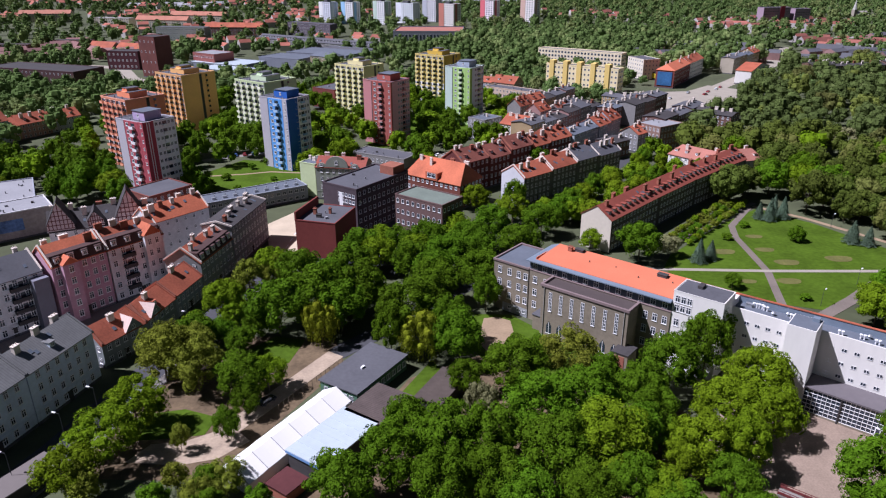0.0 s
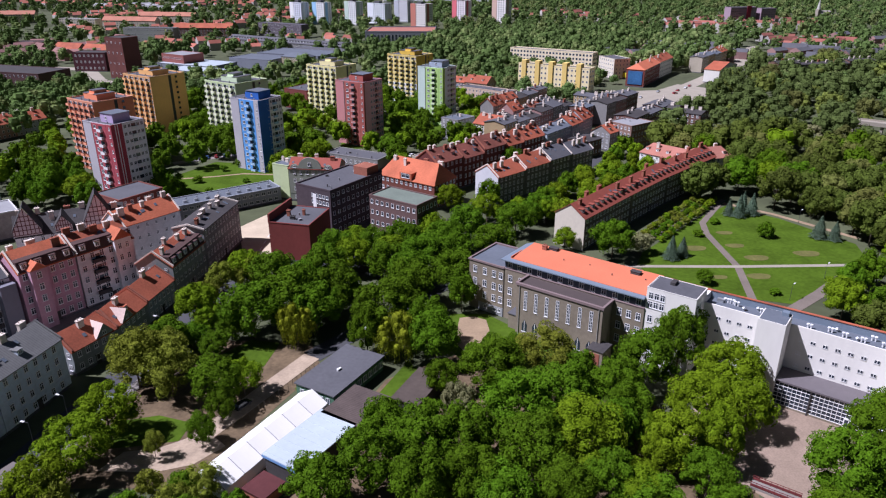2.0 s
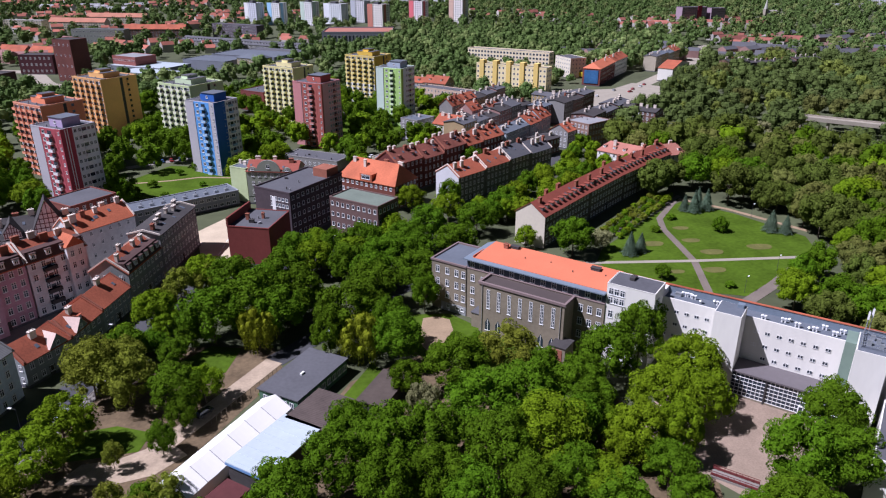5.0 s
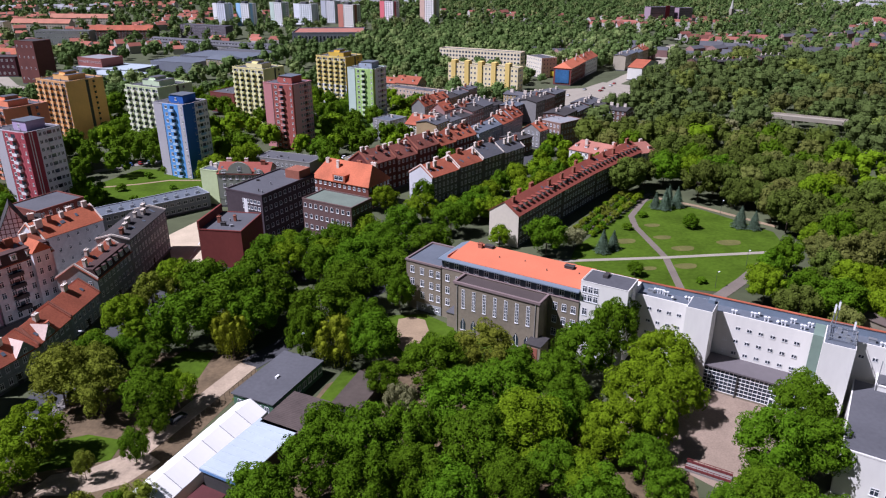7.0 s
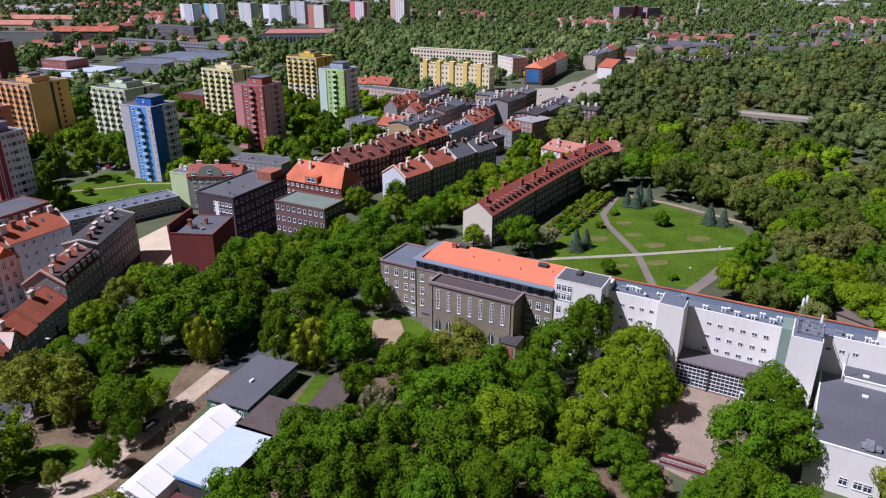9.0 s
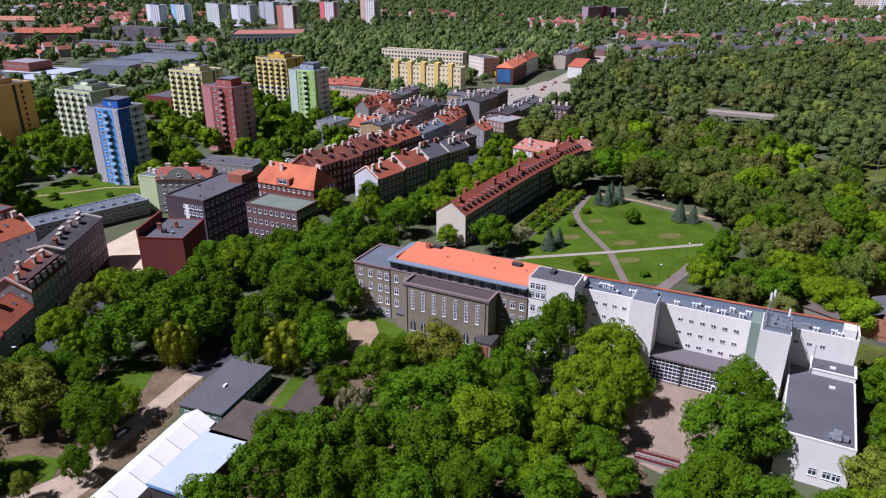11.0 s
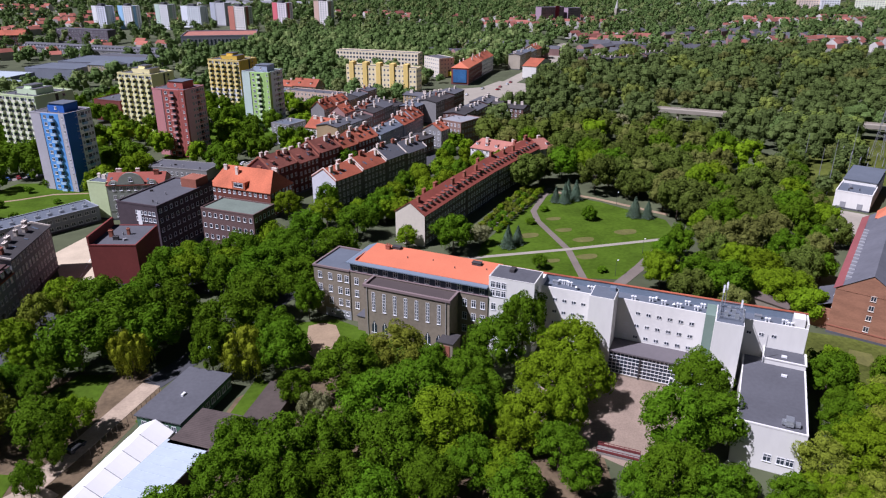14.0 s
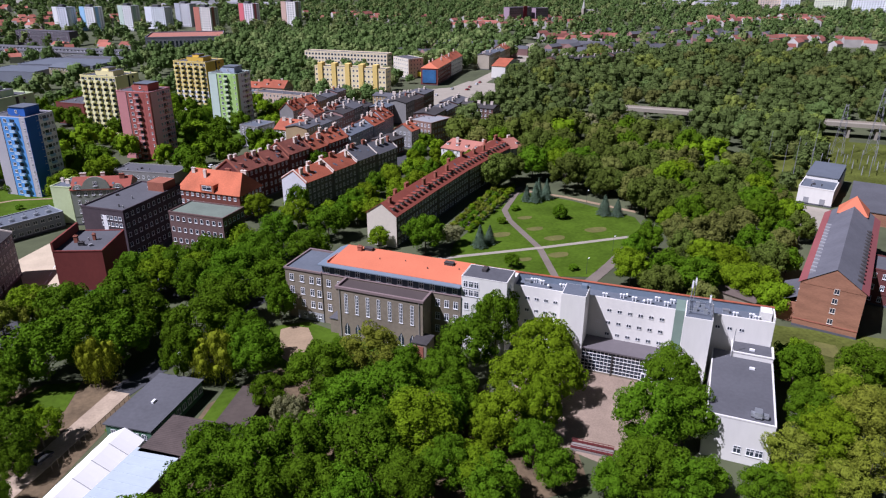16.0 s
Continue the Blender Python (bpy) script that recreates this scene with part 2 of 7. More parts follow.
def block(name, x, y, ang, L, W, h, wall, roof_mat, label, floors=3, rise=0.0, hip=0.0, pitch=2.6, win=(1.1, 1.6), style="cross", faces="frbl",
          chimneys=0, z0=1.9, group="", category="building", parapet=0.35, frame_mat=None, glass=None, dormers=0, ridge=0.5, trim=None, chim=None, base=None, party=None, mansard=0):
    """A house: body with plinth, roof with eaves or parapet, windows on the given faces (front, right, back, left), chimneys, dormers."""
    b = thing(name, x, y, 0, ang, label, category, group)
    footprint(x, y, ang, L, W)
    s = Shape()
    if rise:
        s.box(0, L, 0, W, 0, h)
        if not hip:
            for xx, k in ((0, -1), (L, 1)):
                s.face([(xx, 0, h), (xx, W, h), (xx, W * ridge, h + rise)][::-k])
    else:
        s.box(0, L, 0, W, 0, h - 0.05)
    part("body", s, wall, b)
    part("plinth", Shape().prism([(-0.06, -0.06), (L + 0.06, -0.06), (L + 0.06, W + 0.06), (-0.06, W + 0.06)], 0, 0.7), base or FELT, b)
    if rise:
        part("roof", gable_roof(L, W, h, rise, 0.35, hip, ridge=ridge), roof_mat, b)
        part("cornice", Shape().box(-0.15, L + 0.15, -0.18, 0, h - 0.55, h - 0.22), trim or wall, b)
    else:
        part("roof", Shape().box(0.3, L - 0.3, 0.3, W - 0.3, h - 0.05, h + 0.03), roof_mat, b)
        p = Shape()
        for q in ((-0.08, L + 0.08, -0.08, 0.3), (-0.08, L + 0.08, W - 0.3, W + 0.08), (-0.08, 0.3, 0.3, W - 0.3), (L - 0.3, L + 0.08, 0.3, W - 0.3)):
            p.box(*q, h - 0.06, h + parapet)
        part("parapet", p, trim or wall, b)
    if party and rise and not hip:
        for xx in (-0.05, L - 0.3):
            q = Shape()
            a = [(-0.3, h - 0.2), (W * ridge, h + rise), (W + 0.3, h - 0.2)]
            hi_ = [(y_, z_ + 0.5) for y_, z_ in a]
            for x_, d_ in ((xx, 1), (xx + 0.35, -1)):
                q.face([(x_, y_, z_) for y_, z_ in a + hi_[::-1]][::d_])
            for i in range(2):
                q.face([(xx, *hi_[i]), (xx + 0.35, *hi_[i]), (xx + 0.35, *hi_[i + 1]), (xx, *hi_[i + 1])])
            part("party_wall", q, party, b)
    fh = (h - 0.3) / floors
    zs = [0.2 + fh * (i + 0.55) for i in range(floors)]
    for key, (sx, sy, sa, sl) in zip("frbl", sides(L, W)):
        if key in faces:
            windows(b, sx, sy, sa, sl, zs, pitch, win[0], min(win[1], fh * 0.62), style, frame_mat, glass)
    rnd = random.Random(int(abs(x * 7 + y * 13)))
    if floors > 1 and math.hypot(x, y) < 330 and "f" in faces:
        part("string_course", Shape().box(-0.04, L + 0.04, -0.1, 0, fh + 0.1, fh + 0.32), trim or wall, b)
        part("door", Shape().box(L * 0.5 - 0.65, L * 0.5 + 0.65, -0.08, 0, 0, 2.5).box(L * 0.5 - 0.85, L * 0.5 + 0.85, -0.14, 0, 2.5, 2.7), FELT_DARK, b)
        if rise and not hip:
            tilt = math.degrees(math.atan2(rise, W * ridge))
            for i in range(max(1, chimneys)):
                q = rnd.uniform(0.3, 0.75)
                part("roof_window", Shape().box(-0.4, 0.4, -0.55, 0.55, 0, 0.1), GLASS_PALE, b, at=pose(rnd.uniform(1, L - 1), W * ridge * q, h + rise * q + 0.02, tilt))
    elif not rise and math.hypot(x, y) < 480 and L > 8:
        for i in range(max(3, int(L * W / 70))):
            q = Shape().box(-0.5, 0.5, -0.4, 0.4, 0, 0.6) if i % 2 else Shape().cylinder(0, 0, 0.22, 0, 0.9, 6)
            part("roof_vent", q, PALEROOF if i % 3 else FELT_DARK, b, at=pose(rnd.uniform(1.5, L - 1.5), rnd.uniform(1.5, W - 1.5), h + 0.03, 0, 0, rnd.uniform(0, 90)))
    for i in range(chimneys):
        cx = L * (i + 0.5) / chimneys + rnd.uniform(-0.6, 0.6)
        cy = W * (ridge + rnd.choice((-0.18, 0.12, 0.0, -0.1)))
        top = h + (rise * (1 - abs(cy / W - ridge) / 0.5) if rise else 0)
        chimney(b, cx, cy, top - 0.4, max(top + 1.5, h + rise * 0.8 + 1.5) if rise else h + 1.4, rnd.uniform(1.0, 2.4), 0.85, chim or (CHIM if rnd.random() < 0.85 else CHIM_RED))
    if mansard:
        top_ = W * ridge * 2.5 / rise + 0.25
        q = Shape().face([(0.3, -0.2, h - 0.15), (L - 0.3, -0.2, h - 0.15), (L - 0.3, 0.9, h + 2.6), (0.3, 0.9, h + 2.6)]).face([(0.3, 0.9, h + 2.6), (L - 0.3, 0.9, h + 2.6), (L - 0.3, top_, h + 2.65), (0.3, top_, h + 2.65)])
        for xx, k in ((0.3, 1), (L - 0.3, -1)):
            q.face([(xx, -0.2, h - 0.15), (xx, 0.9, h + 2.6), (xx, top_, h + 2.6), (xx, 0.9, h - 0.15)][::k])
        sk = part("mansard_skirt", q, TILE_MANSARD, b, "dark brown steep lower roof with dormers")
        for i in range(mansard):
            dx = L * (i + 0.5) / mansard
            d = Shape().box(dx - 0.75, dx + 0.75, 0.0, 2.2, h + 0.5, h + 2.1).box(dx - 0.9, dx + 0.9, -0.15, 2.4, h + 2.1, h + 2.25, 1)
            part("dormer", d, [WHITEPAINT, TILE_MANSARD], sk)
            part("dormer_window", window_mesh(1.0, 1.2, "mid", frame_mat, glass), None, sk, at=pose(dx, 0.0, h + 1.3))
    for i in range(dormers):
        dx = L * (i + 0.5) / dormers
        q = 0.3
        zb = h + rise * q
        d = Shape().box(dx - 0.7, dx + 0.7, W * 0.5 * q, W * 0.5 * min(0.9, q + 0.4), zb - 0.1, zb + 1.15, 0, 1)
        d.box(dx - 0.85, dx + 0.85, W * 0.5 * q - 0.15, W * 0.5 * min(0.95, q + 0.45), zb + 1.15, zb + 1.27, 1)
        o = part("dormer", d, [trim or wall, roof_mat], b)
        part("dormer_window", window_mesh(0.9, 0.85, "mid", frame_mat, glass), None, o, at=pose(dx, W * 0.5 * q, zb + 0.6))
    return b


# ---------------- ground, roads, lawns ----------------
def sheet(name, ring, m, z, label, thick=0.06):
    ob = new(name, Shape().prism(ring, z - thick, z).mesh(name, [m]))
    return tagged(ob, label, name.replace("_", " "), kind="structure")


def strip(name, pts, width, m, z, label):
    """A road or path of even width along a line of points."""
    P = [Vector(p) for p in pts]
    lft, rgt = [], []
    for i, p in enumerate(P):
        d = (P[min(i + 1, len(P) - 1)] - P[max(i - 1, 0)]).normalized()
        n = Vector((-d.y, d.x)) * width / 2
        lft.append(tuple(p + n)), rgt.append(tuple(p - n))
    s = Shape()
    for i in range(len(P) - 1):
        s.prism([rgt[i], rgt[i + 1], lft[i + 1], lft[i]], z - 0.06, z)
    return tagged(new(name, s.mesh(name, [m])), label, name.replace("_", " "), kind="structure")


def road(name, pts, width, m, z, label):
    for (ax, ay), (bx, by) in zip(pts, pts[1:]):
        d = math.hypot(bx - ax, by - ay)
        a = math.degrees(math.atan2(by - ay, bx - ax))
        c, s = math.cos(radians(a)), math.sin(radians(a))
        footprint(ax + s * width / 2, ay - c * width / 2, a, d, width, 0.5)
    return strip(name, pts, width, m, z, label)


g = Shape()
G = [-4200, -2000, -900, -400, -200, -100, 0, 100, 200, 400, 900, 2000, 4200]
for i in range(len(G) - 1):
    for j in range(len(G) - 1):
        g.face([(G[i], G[j], 0), (G[i + 1], G[j], 0), (G[i + 1], G[j + 1], 0), (G[i], G[j + 1], 0)])
tagged(new("ground", g.mesh("ground", [TOWN])), "grassy town ground reaching to the horizon", "ground", kind="structure")

sheet("lawn", [(71, 203), (76, 213), (106, 244), (124, 259), (138, 243), (152, 217), (146, 197), (132, 190), (109, 173), (98, 177), (72, 198)], LAWN, 0.07, "bright green mown park lawn with bare patches")
strip("path", [(66, 202), (103, 200), (141, 199.5)], 1.9, PALEPAVE, 0.13, "pale straight footpath across the park lawn")
strip("path", [(96, 172), (102.9, 199.8), (104.2, 229), (107, 240), (122, 261)], 2.4, GRAVEL, 0.11, "worn brown gravel footpath through the lawn")
strip("path", [(104, 169), (119, 180), (136, 194)], 3.6, GRAVEL, 0.1, "wide brown gravel footpath beside the lawn")
strip("path", [(80, 222), (102, 245), (126, 266)], 2.0, GRAVEL, 0.1, "narrow path along the hedge and long house")
strip("path", [(124, 262), (138, 248), (156, 222)], 2.2, EARTH, 0.1, "earth footpath along the edge of the wood")
for px, py, pr in ((94.9, 215.8, 3.2), (112.3, 206.7, 3.2), (130.7, 209.5, 3.5), (111.0, 229.5, 2.4), (109.6, 217.4, 2.6), (106.4, 192.5, 3.0), (93.9, 192.4, 2.0)):
    ring = [(px + pr * math.cos(a) * 1.25 * (1 + 0.1 * math.sin(3 * a)), py + pr * math.sin(a) * 0.8 * (1 + 0.12 * math.cos(2 * a))) for a in [k * math.pi / 9 for k in range(18)]]
    sheet("flower_bed", ring, BEDS, 0.12, "round bare earth flower bed in the lawn")

sheet("schoolyard", [(66, 134), (82, 128), (97, 112), (82, 92), (66, 94), (52, 113)], BRICKPAVE, 0.08, "reddish paved schoolyard before the glass hall")
strip("kerb_walk", [(81, 126), (96, 113.5)], 2.6, PALEPAVE, 0.12, "pale paved strip along the glass hall")
sheet("yard", [(9.6, 160), (11.3, 169.5), (15, 170.2), (18.5, 168), (18.8, 162), (15.5, 155.5), (11.5, 151.5), (9.8, 155)], EARTH, 0.1, "bare sandy yard before the school")
sheet("grass_plot", [(5, 160), (9, 172), (19, 171.5), (28, 160.5), (40, 149), (53, 138), (44, 128), (28, 139), (10, 148)], LAWN, 0.05, "trampled grass before the school")
strip("path", [(33, 143), (38, 141), (46, 135)], 3.4, EARTH, 0.1, "bare earth path before the school hall")
road("road", [(-90, 85), (-83, 100), (-78.2, 114), (-75, 127), (-70, 146), (-64.5, 170), (-60, 190), (-56.5, 212), (-50, 232), (-38, 262)], 8.5, ASPHALT, 0.05, "shaded grey asphalt street along the terrace")
strip("pavement", [(-84, 82), (-77.5, 99), (-72.5, 114), (-69.5, 127), (-64.5, 146), (-58.8, 170), (-55, 190)], 2.6, PAVE, 0.14, "pale concrete pavement along the street")
sheet("courtyard", [(-44, 204), (-8, 196), (12, 222), (8, 252), (-8, 264), (-44, 262)], ASPHALT, 0.04, "dark asphalt yard round the office blocks")
sheet("courtyard", [(-128, 140), (-92, 120), (-72, 180), (-66, 230), (-90, 246), (-130, 232), (-140, 190)], PAVE, 0.03, "grey paved courtyards behind the old street")
road("road", [(14, 258), (34, 268), (62, 300), (88, 326), (108, 352)], 7.0, ASPHALT, 0.05, "shaded asphalt street between two terraces")
road("road", [(58, 322), (72, 342), (96, 376), (130, 428), (152, 458)], 8.0, ASPHALT, 0.05, "grey asphalt street between town houses")
for k in range(5):
    strip("road_marking", [(-54.2 + 0.25 * k, 214.5 + 6 * k), (-53.9 + 0.25 * k, 217.5 + 6 * k)], 0.25, WHITEPAINT, 0.12, "white painted road marking")
sheet("town_square", [(-66, 243), (-57, 259), (-46, 250), (-46.5, 216), (-59, 218)], SAND, 0.09, "bright sand-coloured paved square")
road("driveway", [(-27, 151), (-8, 172), (12, 196), (28, 214)], 6.0, ASPHALT, 0.07, "shaded asphalt driveway under trees")
strip("dirt_track", [(-56, 112.5), (-47, 118), (-39.5, 130), (-33, 141), (-27, 151)], 4.8, TRACK, 0.11, "sunlit pale worn dirt track")
# Soil sheets below the crowns; their dark tone stands in for tree shade.
sheet("soil", [(-73, 106), (-46, 105), (-36, 122), (-24, 146), (-28, 158), (-50, 160), (-61, 150), (-69, 128)], SOIL, 0.03, "dry brown soil darkened for shade under the park trees")
sheet("soil", [(-30, 92), (20, 88), (60, 90), (64, 104), (52, 128), (12, 152), (-8, 140)], SOIL, 0.03, "soil darkened like tree shade under the school yard trees")
sheet("park_path", [(-63, 110.5), (-52, 109.5), (-45, 111.5), (-40, 117), (-44, 121), (-49, 117), (-60, 116)], TRACK, 0.1, "pale curved path in the small park")
sheet("grass_plot", [(-66, 117), (-60, 117.5), (-50, 119), (-49, 125), (-57, 128), (-66, 126)], LAWN, 0.08, "sunlit grass plot in the small park")
sheet("grass_plot", [(-46, 140), (-38, 147), (-36, 158), (-44, 160), (-52, 150)], LAWN, 0.08, "grass plot under trees beside the driveway")
sheet("grass_plot", [(-29, 137), (-27, 134), (-16, 151), (-18.5, 153)], LAWN, 0.12, "grass verge beside the low green building")
sheet("grass_plot", [(-10.8, 131.5), (-6, 126), (2.5, 140), (-3, 147.5)], LAWN, 0.12, "grass strip between two low roofs")
sheet("grass_plot", [(-104, 276), (-110, 312), (-98, 334), (-80, 330), (-60, 318), (-56, 290), (-80, 280)], LAWN, 0.07, "bright grass slope before the tower blocks")
strip("path", [(-108, 306), (-92, 309), (-80, 313), (-66, 311)], 1.6, EARTH, 0.12, "worn footpath across the estate grass")
strip("path", [(-118, 332), (-104, 341), (-90, 346), (-74, 344)], 5.0, PAVE, 0.1, "grey parking strip beside the tower blocks")
sheet("grass_plot", [(-40, 352), (0, 372), (30, 420), (4, 455), (-40, 420)], LAWN, 0.07, "grass between the tower blocks")
sheet("worn_patch", [(141, 117.5), (143.5, 119.5), (147, 116), (145.5, 113.5), (141.5, 111.5), (139.8, 114)], BEDS, 0.12, "bare earth patch in the rough meadow")
sheet("worn_patch", [(132, 99), (133.5, 101.5), (137, 103), (138, 101.5), (134.5, 98.5)], BEDS, 0.12, "bare earth patch in the rough meadow")
road("road", [(150, 455), (172, 500), (210, 535), (300, 650), (380, 790)], 12, PALEPAVE, 0.06, "pale sunlit main road")
sheet("crossing", [(126, 486), (150, 516), (182, 520), (206, 545), (222, 528), (205, 485), (170, 470)], PALEPAVE, 0.09, "pale paved road crossing with tram stop")
road("road", [(-340, 664), (-296, 652), (-262, 590), (-228, 552), (-190, 520)], 16, PALEPAVE, 0.06, "pale road beside the works halls")
sheet("meadow", [(128, 118), (140, 130), (156, 119), (172, 108), (150, 92), (128, 96)], GRASS, 0.06, "rough meadow before the brick mill")
sheet("substation_yard", [(205, 190), (222, 214), (240, 190), (215, 172)], PALEPAVE, 0.06, "pale concrete yard of the substation")
sheet("meadow", [(214, 214), (232, 240), (300, 310), (350, 300), (268, 232), (240, 214)], GRASS, 0.04, "rough grass round the substation")
sheet("meadow", [(268, 232), (330, 290), (380, 250), (320, 190)], GRASS, 0.06, "bright grass round the switchgear")

# ---------------- the school ----------------
SX, SY, SA = 14.4, 176.9, -39.2


def at_school(u, v):
    c, s = math.cos(radians(SA)), math.sin(radians(SA))
    return SX + c * u - s * v, SY + s * u + c * v


def ring_coping(L0, L1, W0, W1, z0, z1, t=0.35):
    s = Shape()
    for q in ((L0, L1, W0, W0 + t), (L0, L1, W1 - t, W1), (L0, L0 + t, W0 + t, W1 - t), (L1 - t, L1, W0 + t, W1 - t)):
        s.box(*q, z0, z1)
    return s


sch = thing("school_building", SX, SY, 0, SA, "four-storey grey stucco school with orange roof", "school")
footprint(SX, SY, SA, 51, 13)
part("body", Shape().box(0, 11.4, 0, 13.8, 0, 14.6).box(11.4, 50.7, 0, 11.3, 0, 14.8), STUCCO, sch)
part("flat_roof", Shape().box(0.4, 11.4, 0.4, 13.4, 14.6, 14.7), FELT_BLUE, sch)
part("coping", ring_coping(-0.25, 11.4, -0.25, 14.05, 14.6, 15.1, 0.5), TRIM_PINK, sch)
part("attic", Shape().box(11.4, 50.7, 0.35, 11.3, 14.8, 17.5), ATTIC, sch)
part("attic_ledge", Shape().box(11.4, 50.7, -0.12, 0.35, 14.8, 15.0), TRIM_PINK, sch)
e = Shape().prism([(10.8, -0.95), (50.68, -0.95), (50.68, 12.2), (10.8, 12.2)], 17.5, 17.78)
part("eaves_board", e, TRIM_BLUE, sch, "blue-grey sheet eaves")
r = Shape()
A, B, C, D = (13.0, 0.7, 17.95), (50.6, 0.7, 17.95), (50.6, 11.9, 19.0), (13.6, 11.9, 19.0)
r.face([A, B, C, D])
r.face([(10.9, -0.85, 17.79), (50.6, -0.85, 17.79), B, A], 1)
r.face([(10.9, -0.85, 17.79), A, D, (10.9, 12.1, 17.9)], 1)
r.face([(10.9, 12.1, 17.9), D, C, (50.6, 12.1, 17.9)], 1)
part("tiled_roof", r, [TILE_ORANGE, TRIM_BLUE], sch, "bright orange tiled roof with grey sheet edge")
part("roof_curb", Shape().box(12.9, 50.6, 0.6, 0.75, 17.9, 18.05).box(12.9, 13.1, 0.75, 11.9, 17.9, 18.5), TILE_ORANGE, sch)
chimney(sch, 18.2, 9.6, 18.3, 19.9, 1.2, 0.9, CHIM_RED)
part("roof_hatch", Shape().box(19.2, 21.6, 10, 11.4, 18.6, 19.5).box(19.1, 21.7, 9.9, 11.5, 19.5, 19.6), FELT_DARK, sch)
part("roof_hatch", Shape().box(43, 45.4, 8.8, 10.2, 18.5, 19.4).box(42.9, 45.5, 8.7, 10.3, 19.4, 19.5), FELT_DARK, sch)
for k in (25.5, 32.5, 39.5, 47.5):
    part("roof_vent", Shape().cylinder(k, 5.2 + (k % 3), 0.14, 18.3, 18.9, 6), FELT_DARK, sch)
for z in (12.3, 8.6, 5.0):
    for u in (2.0, 5.2, 8.2, 10.4, 13.4, 16.6, 44.6, 47.0, 49.4):
        part("window", window_mesh(1.25, 2.0), None, sch, at=pose(u, 0, z))
    for v in (2.0, 5.2, 8.4, 11.6):
        part("window", window_mesh(1.25, 2.0), None, sch, at=pose(0, v, z, 0, 0, -90))
for u in (5.6, 8.6, 10.2):
    part("window", window_mesh(1.1, 1.0, "mid"), None, sch, at=pose(u, -0.08, 1.6))
for i in range(13):
    part("attic_window", window_mesh(1.35, 1.7), None, sch, at=pose(13.0 + 3.0 * i, 0.35, 16.15))
part("plinth", Shape().box(3.2, 11.5, -0.08, 0, 0, 2.6), paint("pale_plinth", (0.30, 0.31, 0.32)), sch)
part("downpipe", Shape().cylinder(11.4, -0.1, 0.09, 0, 14.6, 6), FELT_DARK, sch)
# hall wing
hall = part("hall_wing", Shape().box(18.9, 42.8, -5.7, 0, 0, 14.4), STUCCO, sch, "projecting hall wing with tall narrow windows")
part("hall_roof", Shape().box(19.3, 42.4, -5.3, -0.01, 14.4, 14.5), paint("brown_felt", (0.075, 0.058, 0.055)), hall)
s = Shape()
for q in ((18.6, 43.1, -6.0, -5.35), (18.6, 19.2, -5.35, -0.02), (42.5, 43.1, -5.35, -0.02)):
    s.box(*q, 14.4, 15.05)
part("hall_coping", s, TRIM_PINK, hall)
for i in range(7):
    part("tall_window", window_mesh(0.95, 5.4, "tall"), None, hall, at=pose(21.6 + 3.06 * i, -5.7, 10.5))
for i in range(7):
    w = Shape()
    x = 21.6 + 3.06 * i
    w.face([(x - 0.75, -5.74, 1.5), (x + 0.75, -5.74, 1.5), (x + 0.75, -5.74, 3.6), (x, -5.74, 5.0), (x - 0.75, -5.74, 3.6)])
    w.box(x - 0.06, x + 0.06, -5.8, -5.75, 1.5, 4.6, 1).box(x - 0.85, x + 0.85, -5.85, -5.72, 1.35, 1.5, 1)
    part("arched_window", w, [GLASS, WHITEPAINT], hall)
ZINC = paint("zinc_pipe", (0.32, 0.31, 0.29))
for u in (19.8, 41.9):
    part("downpipe", Shape().cylinder(u, -5.85, 0.1, 0, 14.4, 6), ZINC, hall)
an = part("annex", Shape().box(41.2, 45.2, -9.3, -4.2, 0, 5.0), STUCCO, sch)
part("annex_roof", Shape().box(41.0, 45.4, -9.5, -4.2, 5.0, 5.25), FELT_DARK, an)
part("annex_door", Shape().box(41.9, 44.4, -9.42, -9.3, 1.5, 4.4).box(41.7, 44.6, -9.6, -9.3, 0.9, 1.2), CHIM_RED, an)
an = part("porch", Shape().box(15.6, 18.9, -4.0, 0, 0, 4.2), STUCCO, sch)
part("porch_roof", Shape().box(15.4, 18.9, -4.2, 0, 4.2, 4.45), FELT, an)

# white part
wh = thing("white_school_wing", SX, SY, 0, SA, "long white rendered school wing with flat roofs", "school")
footprint(*at_school(50.7, 0), SA, 72, 14)
for q in (Shape().box(50.7, 62.3, 0.3, 7.9, 0, 20.5).box(50.7, 62.3, 7.9, 12.3, 0, 18.4), Shape().prism([(62.3, 7.0), (78.2, 6.9), (78.2, 12.8), (62.3, 12.2)], 0, 16.6), Shape().prism([(78.2, 7.7), (106.0, 7.2), (106.0, 13.5), (78.2, 12.8)], 0, 16.6), Shape().prism([(106.0, 8.4), (122.3, 8.5), (122.3, 14.2), (106.0, 13.5)], 0, 16.6)):
    part("wing_body", q, WHITE, wh)
t1 = part("stair_tower", Shape().box(75.4, 81.1, 0.9, 7.1, 0, 19.9), WHITE, wh, "white windowless stair tower")
t2 = part("stair_tower", Shape().box(103.1, 109.0, -0.7, 8.0, 0, 19.9), WHITE, wh, "white windowless stair tower")
part("glass_stair", Shape().prism([(101.0, 7.0), (103.1, 7.0), (103.1, 13), (101.0, 13)], 0, 17.4), paint("green_glass", (0.16, 0.22, 0.18)), wh, "dark green glazed stair strip")
part("tower_roof", Shape().box(75.6, 80.9, 1.1, 6.9, 19.9, 19.98), FELT_BLUE, t1)
part("tower_roof", Shape().box(103.3, 108.8, -0.5, 7.8, 19.9, 19.98), FELT_BLUE, t2)
